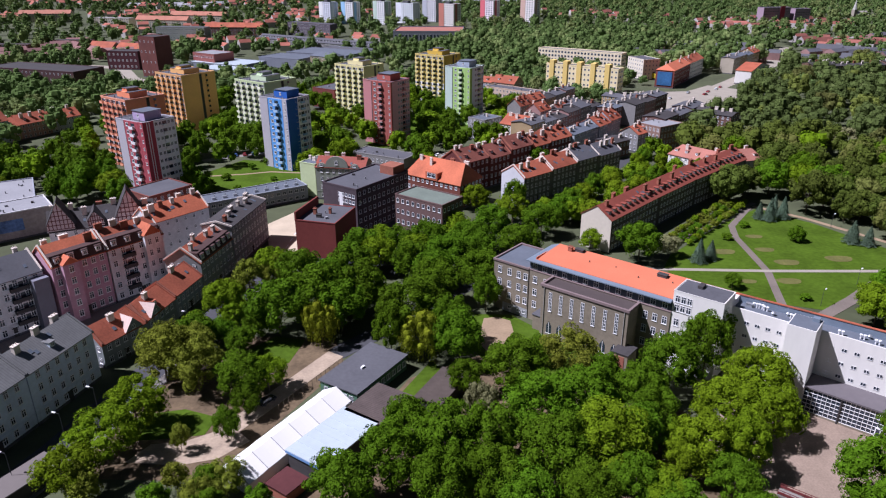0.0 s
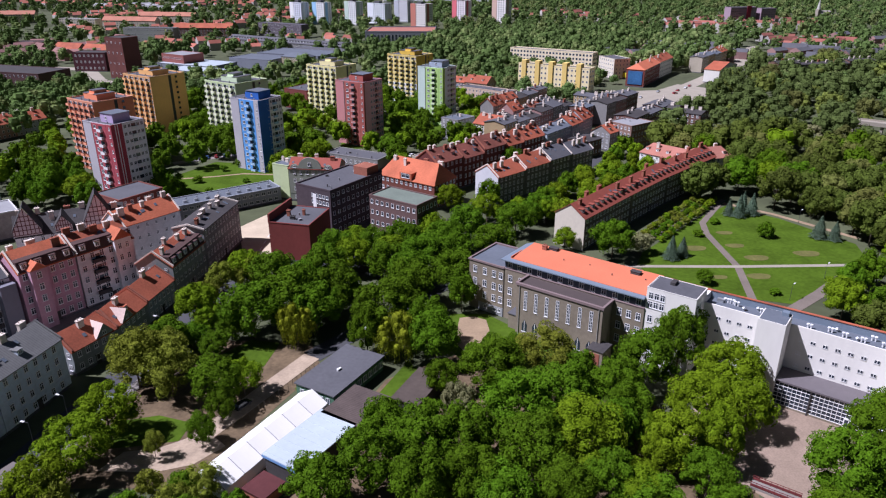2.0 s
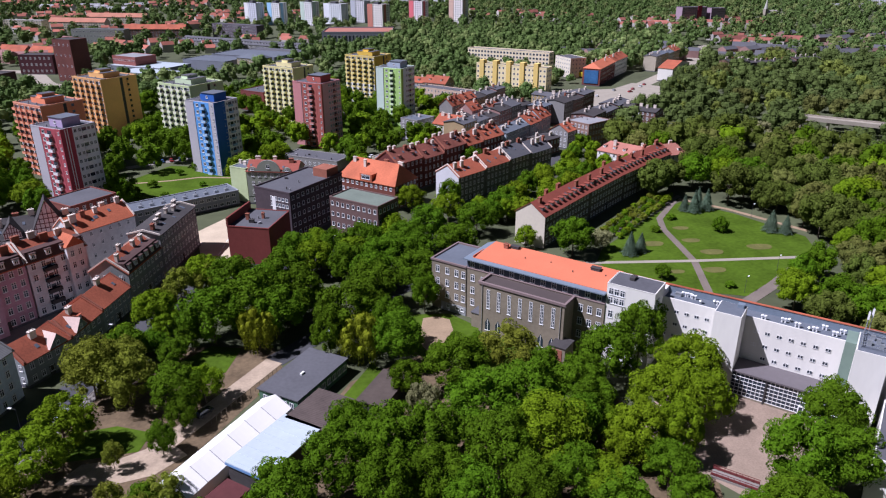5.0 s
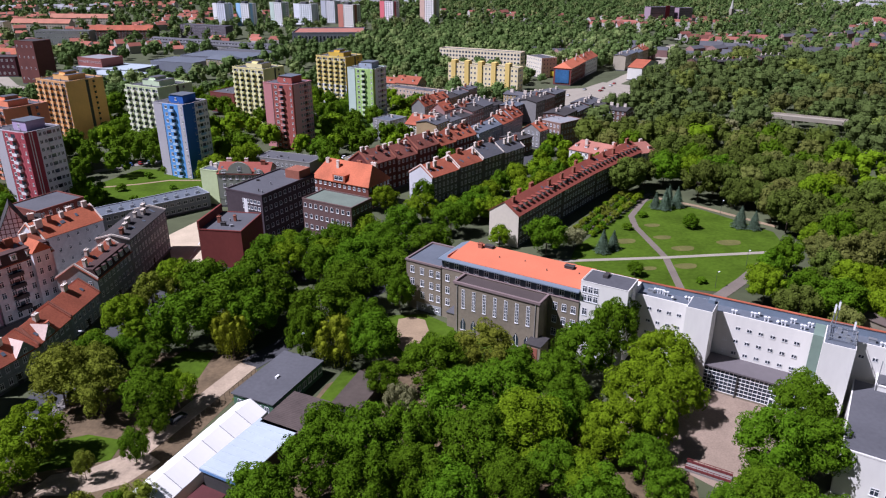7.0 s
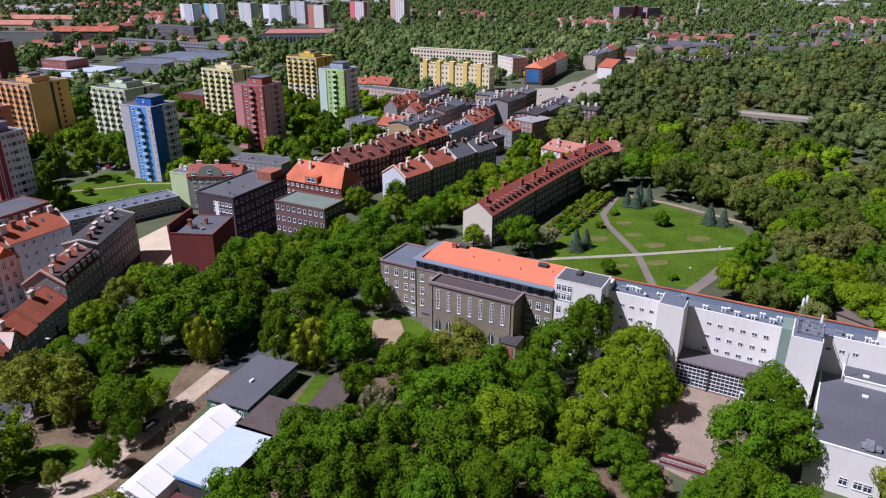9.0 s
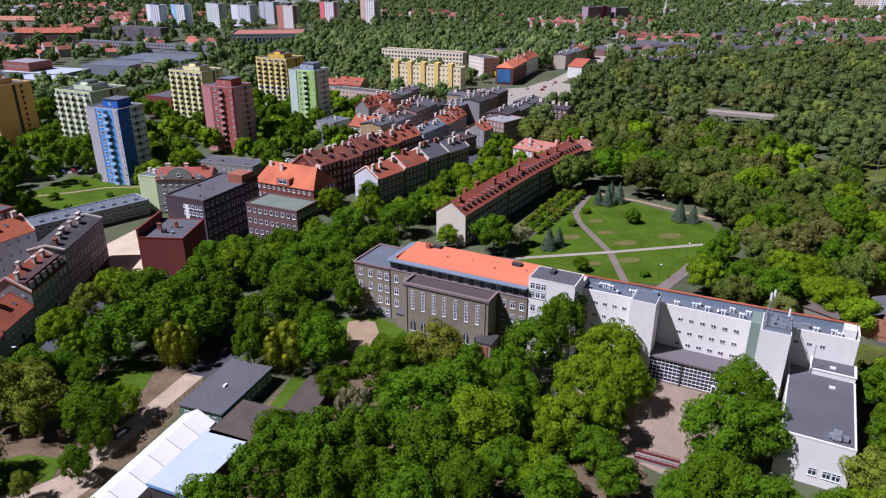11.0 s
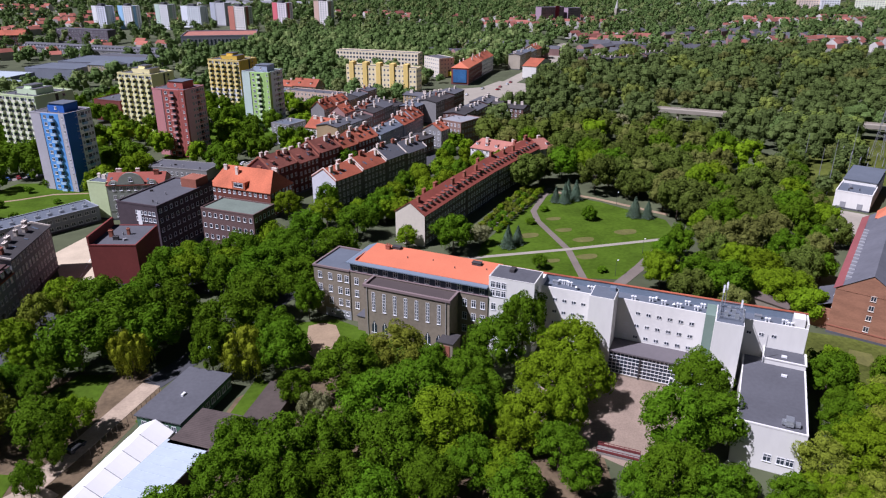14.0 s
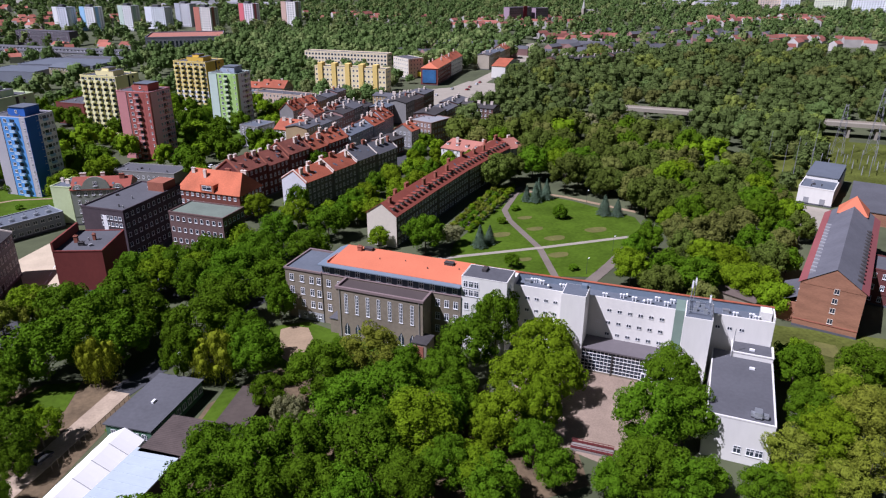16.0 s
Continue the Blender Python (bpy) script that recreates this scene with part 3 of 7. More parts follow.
part("flat_roof", Shape().box(51.0, 62.0, 0.6, 7.7, 20.5, 20.58), FELT, wh)
part("coping", ring_coping(50.66, 62.34, 0.26, 7.94, 20.5, 20.64, 0.16), WHITE, wh)
part("roof_hatch", Shape().box(54.6, 55.8, 4.4, 6.6, 20.58, 21.3), FELT_DARK, wh)
for a, b, f0, f1, k0, k1 in ((62.3, 78.2, 7.0, 6.9, 12.2, 12.8), (78.2, 106.0, 7.7, 7.2, 12.8, 13.5), (106.0, 122.3, 8.4, 8.5, 13.5, 14.2)):
    part("terrace_roof", Shape().prism([(a, f0 + 0.35), (b, f1 + 0.35), (b, k1 - 0.4), (a, k0 - 0.4)], 16.6, 16.68), FELT_BLUE, wh)
    part("front_parapet", Shape().prism([(a, f0), (b, f1), (b, f1 + 0.35), (a, f0 + 0.35)], 16.6, 17.35), WHITE, wh)
    part("back_parapet", Shape().prism([(a, k0 - 0.4), (b, k1 - 0.4), (b, k1), (a, k0)], 16.6, 18.5), TRIM_BLUE, wh)
    part("red_capping", Shape().prism([(a, k0 - 0.55), (b, k1 - 0.55), (b, k1 + 0.15), (a, k0 + 0.15)], 18.5, 18.65), TILE_RED, wh)
part("end_parapet", Shape().box(121.95, 122.3, 8.8, 13.8, 16.68, 18.4), WHITE, wh)
for q in ((50.7, 62.3, 11.7, 12.5, 18.4, 18.6),):
    part("red_capping", Shape().box(*q), TILE_RED, wh)
for z in (14.2, 10.9, 7.8, 4.6):
    for i in range(5):
        part("window", window_mesh(1.0, 0.75, "slim"), None, wh, at=pose(63.6 + 2.35 * i, 6.99 - 0.018 * i, z, 0, 0, -0.4))
    for i in range(7):
        if z > 6:
            part("window", window_mesh(1.0, 0.75, "slim"), None, wh, at=pose(83.6 + 2.45 * i, 7.63 - 0.0615 * i, z, 0, 0, -1.4))
    for i in range(3):
        if z > 13:
            part("window", window_mesh(1.0, 0.75, "slim"), None, wh, at=pose(110.6 + 2.6 * i, 8.42 + 0.016 * i, z, 0, 0, 0.4))
for z in (18.6, 16.3):
    for u in (51.8, 53.2, 54.6):
        part("window", window_mesh(1.2, 1.7, "cross"), None, wh, at=pose(u, 0.3, z))
for z in (12.6, 8.8, 5.0):
    for u in (52.1, 55.4):
        part("window", window_mesh(1.25, 1.9), None, wh, at=pose(u, 0.3, z))
for z in (17.5, 13.6):
    for v in (1.6, 3.4):
        part("window", window_mesh(1.1, 2.4, "tall"), None, wh, at=pose(62.3, v, z, 0, 0, 90))


def vent(parent, u, v, z, k):
    if k == 0:
        s = Shape()
        for dx in (-0.35, 0.35):
            s.cylinder(u + dx, v, 0.16, z, z + 0.9, 6).cylinder(u + dx, v, 0.32, z + 0.9, z + 1.15, 8)
    elif k == 1:
        s = Shape().box(u - 0.7, u + 0.7, v - 0.4, v + 0.4, z, z + 0.8).box(u - 0.8, u + 0.8, v - 0.5, v + 0.5, z + 0.8, z + 0.9)
    else:
        s = Shape().cylinder(u, v, 0.3, z, z + 0.7, 8).cylinder(u, v, 0.55, z + 0.7, z + 1.0, 8, r1=0.2)
    part("roof_vent", s, STEEL if k else WHITEPAINT, parent)


rv = random.Random(5)
for u in (65.0, 66.2, 67.4, 68.6, 70.6, 73.3, 74.4, 84.5, 88.5, 89.6, 91.4, 93.8, 94.9, 96.6, 98.8, 100.1, 112.0, 114.0, 117.5, 118.6):
    vent(wh, u, rv.uniform(9.2, 11.6), 16.66, rv.choice((0, 0, 1, 2)))
part("roof_hut", Shape().box(119.2, 121.6, 9.8, 12.8, 16.66, 18.9), WHITE, wh)
part("roof_hut", Shape().box(79.2, 80.6, 5.2, 6.6, 19.98, 20.8), TRIM_BLUE, t1)
# antennas on the second stair tower
ant = thing("antenna_frame", *at_school(106.1, 3.8), 19.98, SA, "grey steel antenna frame on a white stair tower", "antenna")
s = Shape()
for dx in (-2.4, 2.4):
    for dy in (-3, 0, 3):
        s.box(dx - 0.06, dx + 0.06, dy - 0.06, dy + 0.06, 0, 1.5)
for z in (0.75, 1.45):
    for dy in (-3, 3):
        s.box(-2.4, 2.4, dy - 0.05, dy + 0.05, z, z + 0.09)
    for dx in (-2.4, 2.4):
        s.box(dx - 0.05, dx + 0.05, -3, 3, z, z + 0.09)
part("railing", s, STEEL, ant)
for dx, dy, hh in ((-2.2, 3.2, 5.6), (-1.6, 3.7, 6.2), (1.9, 2.0, 3.2)):
    m_ = part("mast", Shape().cylinder(dx, dy, 0.09, 0, hh, 6), STEEL, ant)
    part("antenna_panel", Shape().box(dx - 0.2, dx + 0.2, dy - 0.3, dy - 0.14, hh - 2.0, hh - 0.2), WHITEPAINT, m_)
for dx, dy in ((-1, -1), (0.5, 0.5), (1.2, -1.6), (-0.6, 1.6)):
    part("equipment_box", Shape().box(dx - 0.4, dx + 0.4, dy - 0.3, dy + 0.3, 0, 1.1), STEEL, ant)

# glazed hall
gh = thing("glass_hall", *at_school(81.1, 1.4), 0, SA - 0.6, "low entrance hall with gridded glass front", "hall")
part("body", Shape().box(0, 21.9, 0.15, 5.6, 0, 6.2), GLASS, gh)
part("roof", Shape().prism([(0, -0.35), (21.9, -0.35), (21.9, 6.3), (0, 6.2)], 6.2, 6.6), paint("brown_grey_felt", (0.13, 0.115, 0.12)), gh)
part("plinth", Shape().box(0, 21.9, -0.1, 0.1, 0, 0.55), STUCCO, gh)
for j in range(7):
    part("transom", Shape().box(0, 21.9, -0.02, 0.1, 0.55 + 0.93 * j, 0.63 + 0.93 * j), WHITEPAINT, gh)
for i in range(25):
    x = 0.05 + i * 0.905
    part("mullion", Shape().box(x, x + 0.075, -0.02, 0.1, 0.55, 6.2), WHITEPAINT, gh)
part("pillar", Shape().box(7.2, 7.5, -0.25, 0.1, 0, 6.2), FELT_DARK, gh)
dr = part("door", Shape().box(14.3, 16.3, -0.3, -0.02, 0.0, 2.6), WHITEPAINT, gh)
for a in (14.5, 15.4):
    part("door_pane", Shape().box(a, a + 0.7, -0.33, -0.3, 0.5, 2.3), GLASS, dr)

# gym
gy = thing("gym_wing", *at_school(109.5, -21.2), 0, SA - 1.5, "white gym wing with dark grey flat roof", "school")
footprint(*at_school(109.5, -21.2), SA - 1.5, 12.6, 25)
part("body", Shape().box(0, 12.6, 0, 27.0, 0, 9.9), WHITE, gy)
part("roof", Shape().box(0.2, 12.3, 0.3, 26.9, 9.9, 9.98), FELT, gy)
part("coping", Shape().box(-0.05, 12.65, -0.05, 0.3, 9.9, 10.2).box(-0.05, 0.2, 0.3, 24.9, 9.9, 10.15).box(12.3, 12.65, 0.3, 24.4, 9.9, 10.15), WHITE, gy)
part("upper_block", Shape().box(3.9, 12.55, 24.6, 30.0, 9.9, 11.1), WHITE, gy)
part("upper_roof", Shape().box(4.3, 12.2, 25.0, 29.9, 11.1, 11.2), FELT, gy)
part("upper_coping", Shape().box(3.8, 12.7, 24.5, 24.9, 11.1, 11.35).box(3.8, 4.2, 24.9, 29.9, 11.1, 11.35).box(12.25, 12.7, 24.9, 29.9, 11.1, 11.35), WHITE, gy)
part("pole", Shape().cylinder(4.0, 24.4, 0.08, 9.98, 17.0, 6), STEEL, gy)
ac = part("ventilation_unit", Shape().box(8.0, 11.2, 1.6, 2.6, 10.3, 11.0).box(8.6, 10.0, 1.2, 3.2, 10.3, 11.5), STEEL, gy, "silver roof ventilation unit")
part("unit_feet", Shape().box(8.1, 8.3, 1.7, 1.9, 9.98, 10.3).box(10.9, 11.1, 1.7, 1.9, 9.98, 10.3).box(8.1, 8.3, 2.3, 2.5, 9.98, 10.3).box(10.9, 11.1, 2.3, 2.5, 9.98, 10.3), FELT_DARK, ac)
part("skylight", Shape().box(7.8, 8.9, 20.2, 20.7, 9.98, 10.4), WHITEPAINT, gy)
part("skylight", Shape().box(7.6, 8.7, 26.4, 26.9, 11.2, 11.6), WHITEPAINT, gy)
for x in (6.6, 9.0, 10.6):
    part("window", window_mesh(1.5, 1.7), None, gy, at=pose(x, 0, 3.1))
for v in (4, 8, 12):
    part("window", window_mesh(1.6, 1.7), None, gy, at=pose(0, v, 3.1, 0, 0, -90))
for k in range(8):
    part("wall_vent", Shape().box(12.6, 12.95, 6 + 1.1 * k, 6.5 + 1.1 * k, 8.6, 9.4), STEEL, gy)


# ---------------- tower blocks ----------------
_bal = {}
def balcony_mesh(w, d, m_front, m_slab):
    key = (w, d, m_front.name)
    if key not in _bal:
        s = Shape().box(-w / 2, w / 2, -d, 0, -0.1, 0.05, 1)
        s.box(-w / 2, w / 2, -d, -d + 0.08, 0.05, 1.0, 0)
        for x in (-w / 2, w / 2 - 0.08):
            s.box(x, x + 0.08, -d + 0.08, 0, 0.05, 1.0, 0)
        s.box(-w / 2 + 0.15, w / 2 - 0.15, -0.03, 0.0, 0.05, 2.1, 2)
        _bal[key] = s.mesh("balcony", [m_front, m_slab, GLASS])
    return _bal[key]


def corner_block(name, x, y, ang, L, W, h, label):
    """The Empty of a tower whose nearest corner (front meets right wall) stands at (x, y)."""
    c, s = math.cos(radians(ang)), math.sin(radians(ang))
    b = thing(name, x - c * L, y - s * L, 0, ang, label, "tower block", "tower blocks")
    footprint(x - c * L, y - s * L, ang, L, W, 2)
    return b


def point_tower(x, y, ang, tone, main, accent, front, label, stripe=None, corner=None, flank=0.32, columns=(0.44, 0.64), L=17.5, W=14.6, h=33.0, right=None, hut=None, side=None):
    """An eleven-storey point block: pale end panel, coloured balcony bay, coloured flank round the corner, windows on the right wall, machine room."""
    b = corner_block("tower_block", x, y, ang, L, W, h, label)
    part("body", Shape().box(0, L, 0, W, 0, h), main, b)
    # Dark strip laid on the wall in place of a recess's shadow.
    part("recess", Shape().box(L * 0.29, L * 0.33, -0.05, 0, 0, h - 0.2), FELT_DARK, b)
    part("balcony_bay", Shape().box(L * 0.33, L * 0.84, -0.35, 0, 0, h + 0.1), accent, b)
    part("corner_panel", Shape().box(L * 0.84, L + 0.02, -0.3, 0, 0, h + 0.3), corner or accent, b)
    part("flank_panel", Shape().box(L, L + 0.14, -0.3, W * flank, 0, h + 0.3), tone, b)
    # Overlay in a brighter side colour, to lighten the shaded right wall.
    part("side_wall", Shape().box(L, L + 0.06, W * flank, W, 0, h), side or main, b)
    if stripe:
        for v in (0.10, 0.17):
            part("stripe", Shape().box(L + 0.14, L + 0.18, W * v, W * v + 0.35, 0, h), stripe, b)
    part("roof", Shape().box(0.3, L - 0.3, 0.3, W - 0.3, h, h + 0.08), FELT, b)
    part("coping", ring_coping(-0.1, L + 0.1, -0.1, W + 0.1, h, h + 0.35, 0.3), main, b)
    hut_ = part("machine_room", Shape().box(L * 0.44, L * 0.86, W * 0.2, W * 0.72, h, h + 3.6).box(L * 0.3, L * 0.44, W * 0.3, W * 0.62, h, h + 2.4), hut or tone, b)
    part("machine_room_roof", Shape().box(L * 0.42, L * 0.88, W * 0.18, W * 0.74, h + 3.6, h + 3.75), FELT_BLUE, hut_)
    part("hut_window", window_mesh(1.0, 1.2, "mid"), None, hut_, at=pose(L * 0.62, W * 0.2, h + 1.9))
    for k in range(5):
        part("roof_vent", Shape().cylinder(L * (0.1 + 0.17 * k), W * (0.85 if k % 2 else 0.1), 0.22, h + 0.08, h + 1.0, 6), PALEROOF, b)
    fl = h / 11
    for k in range(11):
        z = fl * k + 0.25
        part("window", window_mesh(1.5, 1.4, "mid"), None, b, at=pose(L * columns[0], -0.35, z + 1.45))
        part("balcony", balcony_mesh(2.6, 1.1, front, WHITEPAINT), None, b, at=pose(L * columns[1], -0.35, z))
        part("balcony", balcony_mesh(2.2, 0.9, right or front, WHITEPAINT), None, b, at=pose(L + 0.06, W * 0.66, z, 0, 0, 90))
        for v in (0.40, 0.53, 0.80, 0.92):
            part("window", window_mesh(1.2, 1.4, "mid"), None, b, at=pose(L + 0.06, W * v, z + 1.45, 0, 0, 90))
        part("window", window_mesh(0.8, 1.2, "mid"), None, b, at=pose(L * 0.945, -0.3, z + 1.45))
    return b


def balcony_tower(x, y, ang, main, sidec, front, label, lower=None, L=23.5, W=19.0, h=32.0, cols=5):
    """A ten-storey block whose front is a grid of balconies; blind side wall with one bay coloured dark like a shaded
    recess.
    """
    b = corner_block("tower_block", x, y, ang, L, W, h, label)
    part("body", Shape().box(0, L, 0, W, 0, h), main, b)
    if lower:
        part("lower_wall", Shape().box(-0.02, L + 0.05, -0.06, 0, 0, h * 0.45), lower, b)
    part("side_wall", Shape().box(L, L + 0.1, 0, W * 0.52, 0, h).box(L, L + 0.1, W * 0.6, W, 0, h), sidec, b)
    # Barely sunk strip; the darkness of a deep recess is in its colour.
    part("side_recess", Shape().box(L, L + 0.04, W * 0.52, W * 0.6, 0, h), FELT_DARK, b)
    part("roof", Shape().box(0.3, L - 0.3, 0.3, W - 0.3, h, h + 0.08), FELT, b)
    part("coping", ring_coping(-0.1, L + 0.1, -0.1, W + 0.1, h, h + 0.6, 0.35), main, b)
    part("machine_room", Shape().box(L * 0.28, L * 0.8, W * 0.25, W * 0.7, h, h + 2.8).box(L * 0.45, L * 0.65, W * 0.3, W * 0.6, h + 2.8, h + 4.2), sidec, b)
    part("machine_room_roof", Shape().box(L * 0.27, L * 0.45, W * 0.24, W * 0.71, h + 2.8, h + 2.9).box(L * 0.65, L * 0.81, W * 0.24, W * 0.71, h + 2.8, h + 2.9).box(L * 0.44, L * 0.66, W * 0.29, W * 0.61, h + 4.2, h + 4.3), FELT, b)
    for k in range(6):
        part("roof_vent", Shape().cylinder(L * (0.06 + 0.16 * k), W * (0.9 if k % 2 else 0.12), 0.25, h + 0.08, h + 1.2, 6), PALEROOF, b)
    fl = h / 11
    for k in range(11):
        z = fl * k + 0.25
        for i in range(cols):
            part("balcony", balcony_mesh(2.5, 1.3, front, front), None, b, at=pose(L * (i + 0.4) / cols, -0.06, z))
            part("window", window_mesh(1.2, 1.4, "mid"), None, b, at=pose(L * (i + 0.82) / cols, -0.06, z + 1.45))
        part("balcony", balcony_mesh(1.6, 0.9, sidec, sidec), None, b, at=pose(L + 0.1, W * 0.74, z, 0, 0, 90))
    return b


GREYW = paint("pale_grey_wall", (0.46, 0.44, 0.47))
# Flank colours are paler than the main wall to offset its shade.
SHADE_LIFTED_FLANK = paint("white_grey_wall", (0.80, 0.80, 0.83))
point_tower(-116.4, 267.6, -33, paint("crimson_wall", (0.36, 0.055, 0.075)), GREYW, paint("crimson_bay", (0.36, 0.07, 0.085)), WHITEPAINT, "grey and crimson eleven-storey tower block with lilac roof hut", WHITEPAINT, hut=paint("lilac_hut", (0.46, 0.36, 0.54)), side=SHADE_LIFTED_FLANK)
point_tower(-70.1, 314.3, -33, paint("blue_wall", (0.035, 0.137, 0.482)), GREYW, paint("bright_blue_bay", (0.115, 0.322, 0.689)), paint("pale_blue_front", (0.36, 0.54, 0.74)), "grey and bright blue eleven-storey tower block", None, GREYW, 0.45, side=SHADE_LIFTED_FLANK)
PINKW = paint("pink_wall", (0.528, 0.230, 0.230))
point_tower(-26.4, 360.8, -34.5, paint("brick_red_wall", (0.413, 0.115, 0.092)), PINKW, paint("brick_red_bay", (0.344, 0.098, 0.080)), paint("dusty_red_front", (0.517, 0.230, 0.207)), "pink and brick-red eleven-storey tower block", None, flank=0.06, L=18.5, W=16, side=paint("rose_flank", (0.74, 0.44, 0.46)))
point_tower(16.2, 408.8, -35, paint("apple_green_wall", (0.344, 0.552, 0.115)), paint("pale_mint_wall", (0.552, 0.666, 0.596)), paint("green_bay", (0.379, 0.574, 0.183)), paint("pale_green_front", (0.631, 0.757, 0.459)), "pale mint and apple-green eleven-storey tower block", None, hut=paint("grey_blue_hut", (0.36, 0.42, 0.50)), flank=0.14, L=17.5, W=14.6, side=paint("pale_mint_flank", (0.72, 0.82, 0.82)))
balcony_tower(-144.8, 318.4, -37, paint("coral_wall", (0.74, 0.32, 0.20)), paint("coral_side", (0.82, 0.27, 0.14)), paint("coral_front", (0.781, 0.344, 0.207)), "coral-orange block with balcony grid, white below", paint("white_lower", (0.711, 0.711, 0.735)), L=21, W=20)
balcony_tower(-144.2, 390.3, -37, paint("ochre_wall", (0.74, 0.42, 0.19)), paint("ochre_side", (0.78, 0.43, 0.16)), paint("ochre_front", (0.80, 0.47, 0.20)), "ochre block with a grid of balconies", None, L=25, W=22)
balcony_tower(-92.4, 365.0, -37, paint("pale_lime_wall", (0.596, 0.689, 0.391)), paint("sage_side", (0.55, 0.66, 0.44)), paint("cream_front", (0.800, 0.800, 0.631)), "pale lime block with cream balcony grid", None, L=24, W=22)
balcony_tower(-46.7, 422.1, -37, paint("cream_wall", (0.781, 0.711, 0.344)), paint("straw_side", (0.78, 0.70, 0.36)), paint("cream_yellow_front", (0.800, 0.781, 0.459)), "cream-yellow block with a grid of balconies", None, L=24, W=18)
balcony_tower(1.1, 469.3, -37, paint("yellow_wall", (0.74, 0.58, 0.20)), paint("yolk_side", (0.68, 0.45, 0.07)), paint("yellow_front", (0.800, 0.689, 0.298)), "yellow block with balcony grid, white lower floors", paint("pale_lower", (0.689, 0.711, 0.781)), L=24, W=19)

# long slabs further off
BEIGE = paint("beige_slab_wall", (0.82, 0.70, 0.48))
block("apartment_slab", 86.4, 642, -35, 78, 11, 17, BEIGE, FELT, "long beige five-storey apartment slab", floors=5, pitch=3.1, win=(2.0, 1.9), style="mid", faces="fr", group="apartment slabs", parapet=0.8)
slab = block("apartment_slab", 78.5, 534, -36, 57, 10, 18.4, paint("straw_slab_wall", (0.82, 0.70, 0.42)), FELT, "yellow and cream stepped apartment slab", floors=5, pitch=3.0, win=(1.4, 1.5), style="mid", faces="fr", group="apartment slabs", parapet=0.8)
for i in range(5):
    part("stair_bay", Shape().box(3 + 11 * i, 6.5 + 11 * i, -0.8, 5, 0, 21.6), paint("yellow_bay", (0.76, 0.56, 0.18)), slab)
block("apartment_slab", 154.5, 592, -72, 23, 15, 16, paint("pale_slab_wall", (0.66, 0.60, 0.48)), FELT, "pale five-storey apartment block", floors=5, pitch=3.2, style="mid", faces="fr", group="apartment slabs")

# ---------------- office and street houses in the middle ----------------
DARKBRICK = paint("dark_purple_brick", (0.070, 0.053, 0.061), 0.12)
BROWNBRICK = paint("brown_brick", (0.139, 0.086, 0.078), 0.12)
off = block("office_building", -43.5, 241.4, -36, 16.5, 29, 17, DARKBRICK, FELT, "dark purple-brick office block with white windows", floors=5, pitch=2.6, win=(1.2, 1.5), style="plain", faces="rb", parapet=0.5, category="office building")
for i in range(5):
    for j in range(2):
        part("window", window_mesh(1.2, 1.3, "plain", WHITEPAINT, GLASS_PALE), None, off, at=pose(8.2 + 1.7 * i, 0, 12.2 + 2.3 * j))
part("light_shaft", Shape().box(8.2, 9.8, -0.15, 0, 8.5, 15.0), WHITEPAINT, off)
part("roof_hut", Shape().box(9, 15.5, 21.5, 28, 17, 20.2), CHIM_RED, off)
block("office_building", -16.6, 231.6, -37.5, 20.8, 11.8, 15.6, BROWNBRICK, FELT_GREEN, "brown-brick office block with greenish felt roof", floors=4, pitch=2.3, win=(1.1, 1.5), style="plain", faces="frl", parapet=0.4, category="office building")
rh = block("red_brick_house", -48.2, 212.6, -16, 14.2, 17, 13.2, paint("brick_red_render", (0.197, 0.045, 0.037), 0.1), FELT, "brick-red blind-walled house with grey felt roof", floors=4, faces="b", parapet=0.25, category="house")
chimney(rh, 4, 7, 13.2, 15.2, 1.1, 0.9, CHIM_RED), chimney(rh, 8.5, 9, 13.2, 15.0, 0.8, 0.8, CHIM_RED), chimney(rh, 6.5, 4.5, 13.2, 14.2, 1.6, 0.9, FELT_DARK)
part("fire_wall", Shape().box(-0.1, 0.5, 0, 17, 13.2, 16.0), paint("fire_wall_red", (0.180, 0.041, 0.033)), rh)
LIME = paint("pale_lime_gable", (0.50, 0.58, 0.32))
block("side_house", -58.8, 277.4, -30, 8, 12, 14.6, LIME, FELT_BLUE, "pale green blind-walled house beside the ornate one", floors=4, faces="", parapet=0.3, category="house", chimneys=3)
OLIVE = paint("olive_grey_front", (0.27, 0.29, 0.24))
orn = block("ornate_house", -51.6, 273.2, -10, 20.5, 11, 14, OLIVE, TILE_DARK, "olive-grey ornate house with curved gables", floors=4, rise=3.2, pitch=2.6, faces="fr", category="house", chimneys=3)
for cx, rr in ((9.0, 4.8), (2.6, 1.8), (16.5, 1.8)):
    w = Shape()
    arc = [(cx + rr * math.cos(a), 14 + rr * 0.95 * math.sin(a)) for a in [k * math.pi / 12 for k in range(13)]]
    w.face([(x, -0.3, z) for x, z in reversed(arc)])
    w.face([(x, 0.3, z) for x, z in arc])
    for (x0, z0), (x1, z1) in zip(arc, arc[1:]):
        w.face([(x0, -0.3, z0), (x1, -0.3, z1), (x1, 0.3, z1), (x0, 0.3, z0)])
    gb = part("curved_gable", w, OLIVE, orn)
    part("gable_window", window_mesh(1.4, 1.6 if rr > 2 else 1.0), None, gb, at=pose(cx, -0.3, 14 + rr * 0.4))

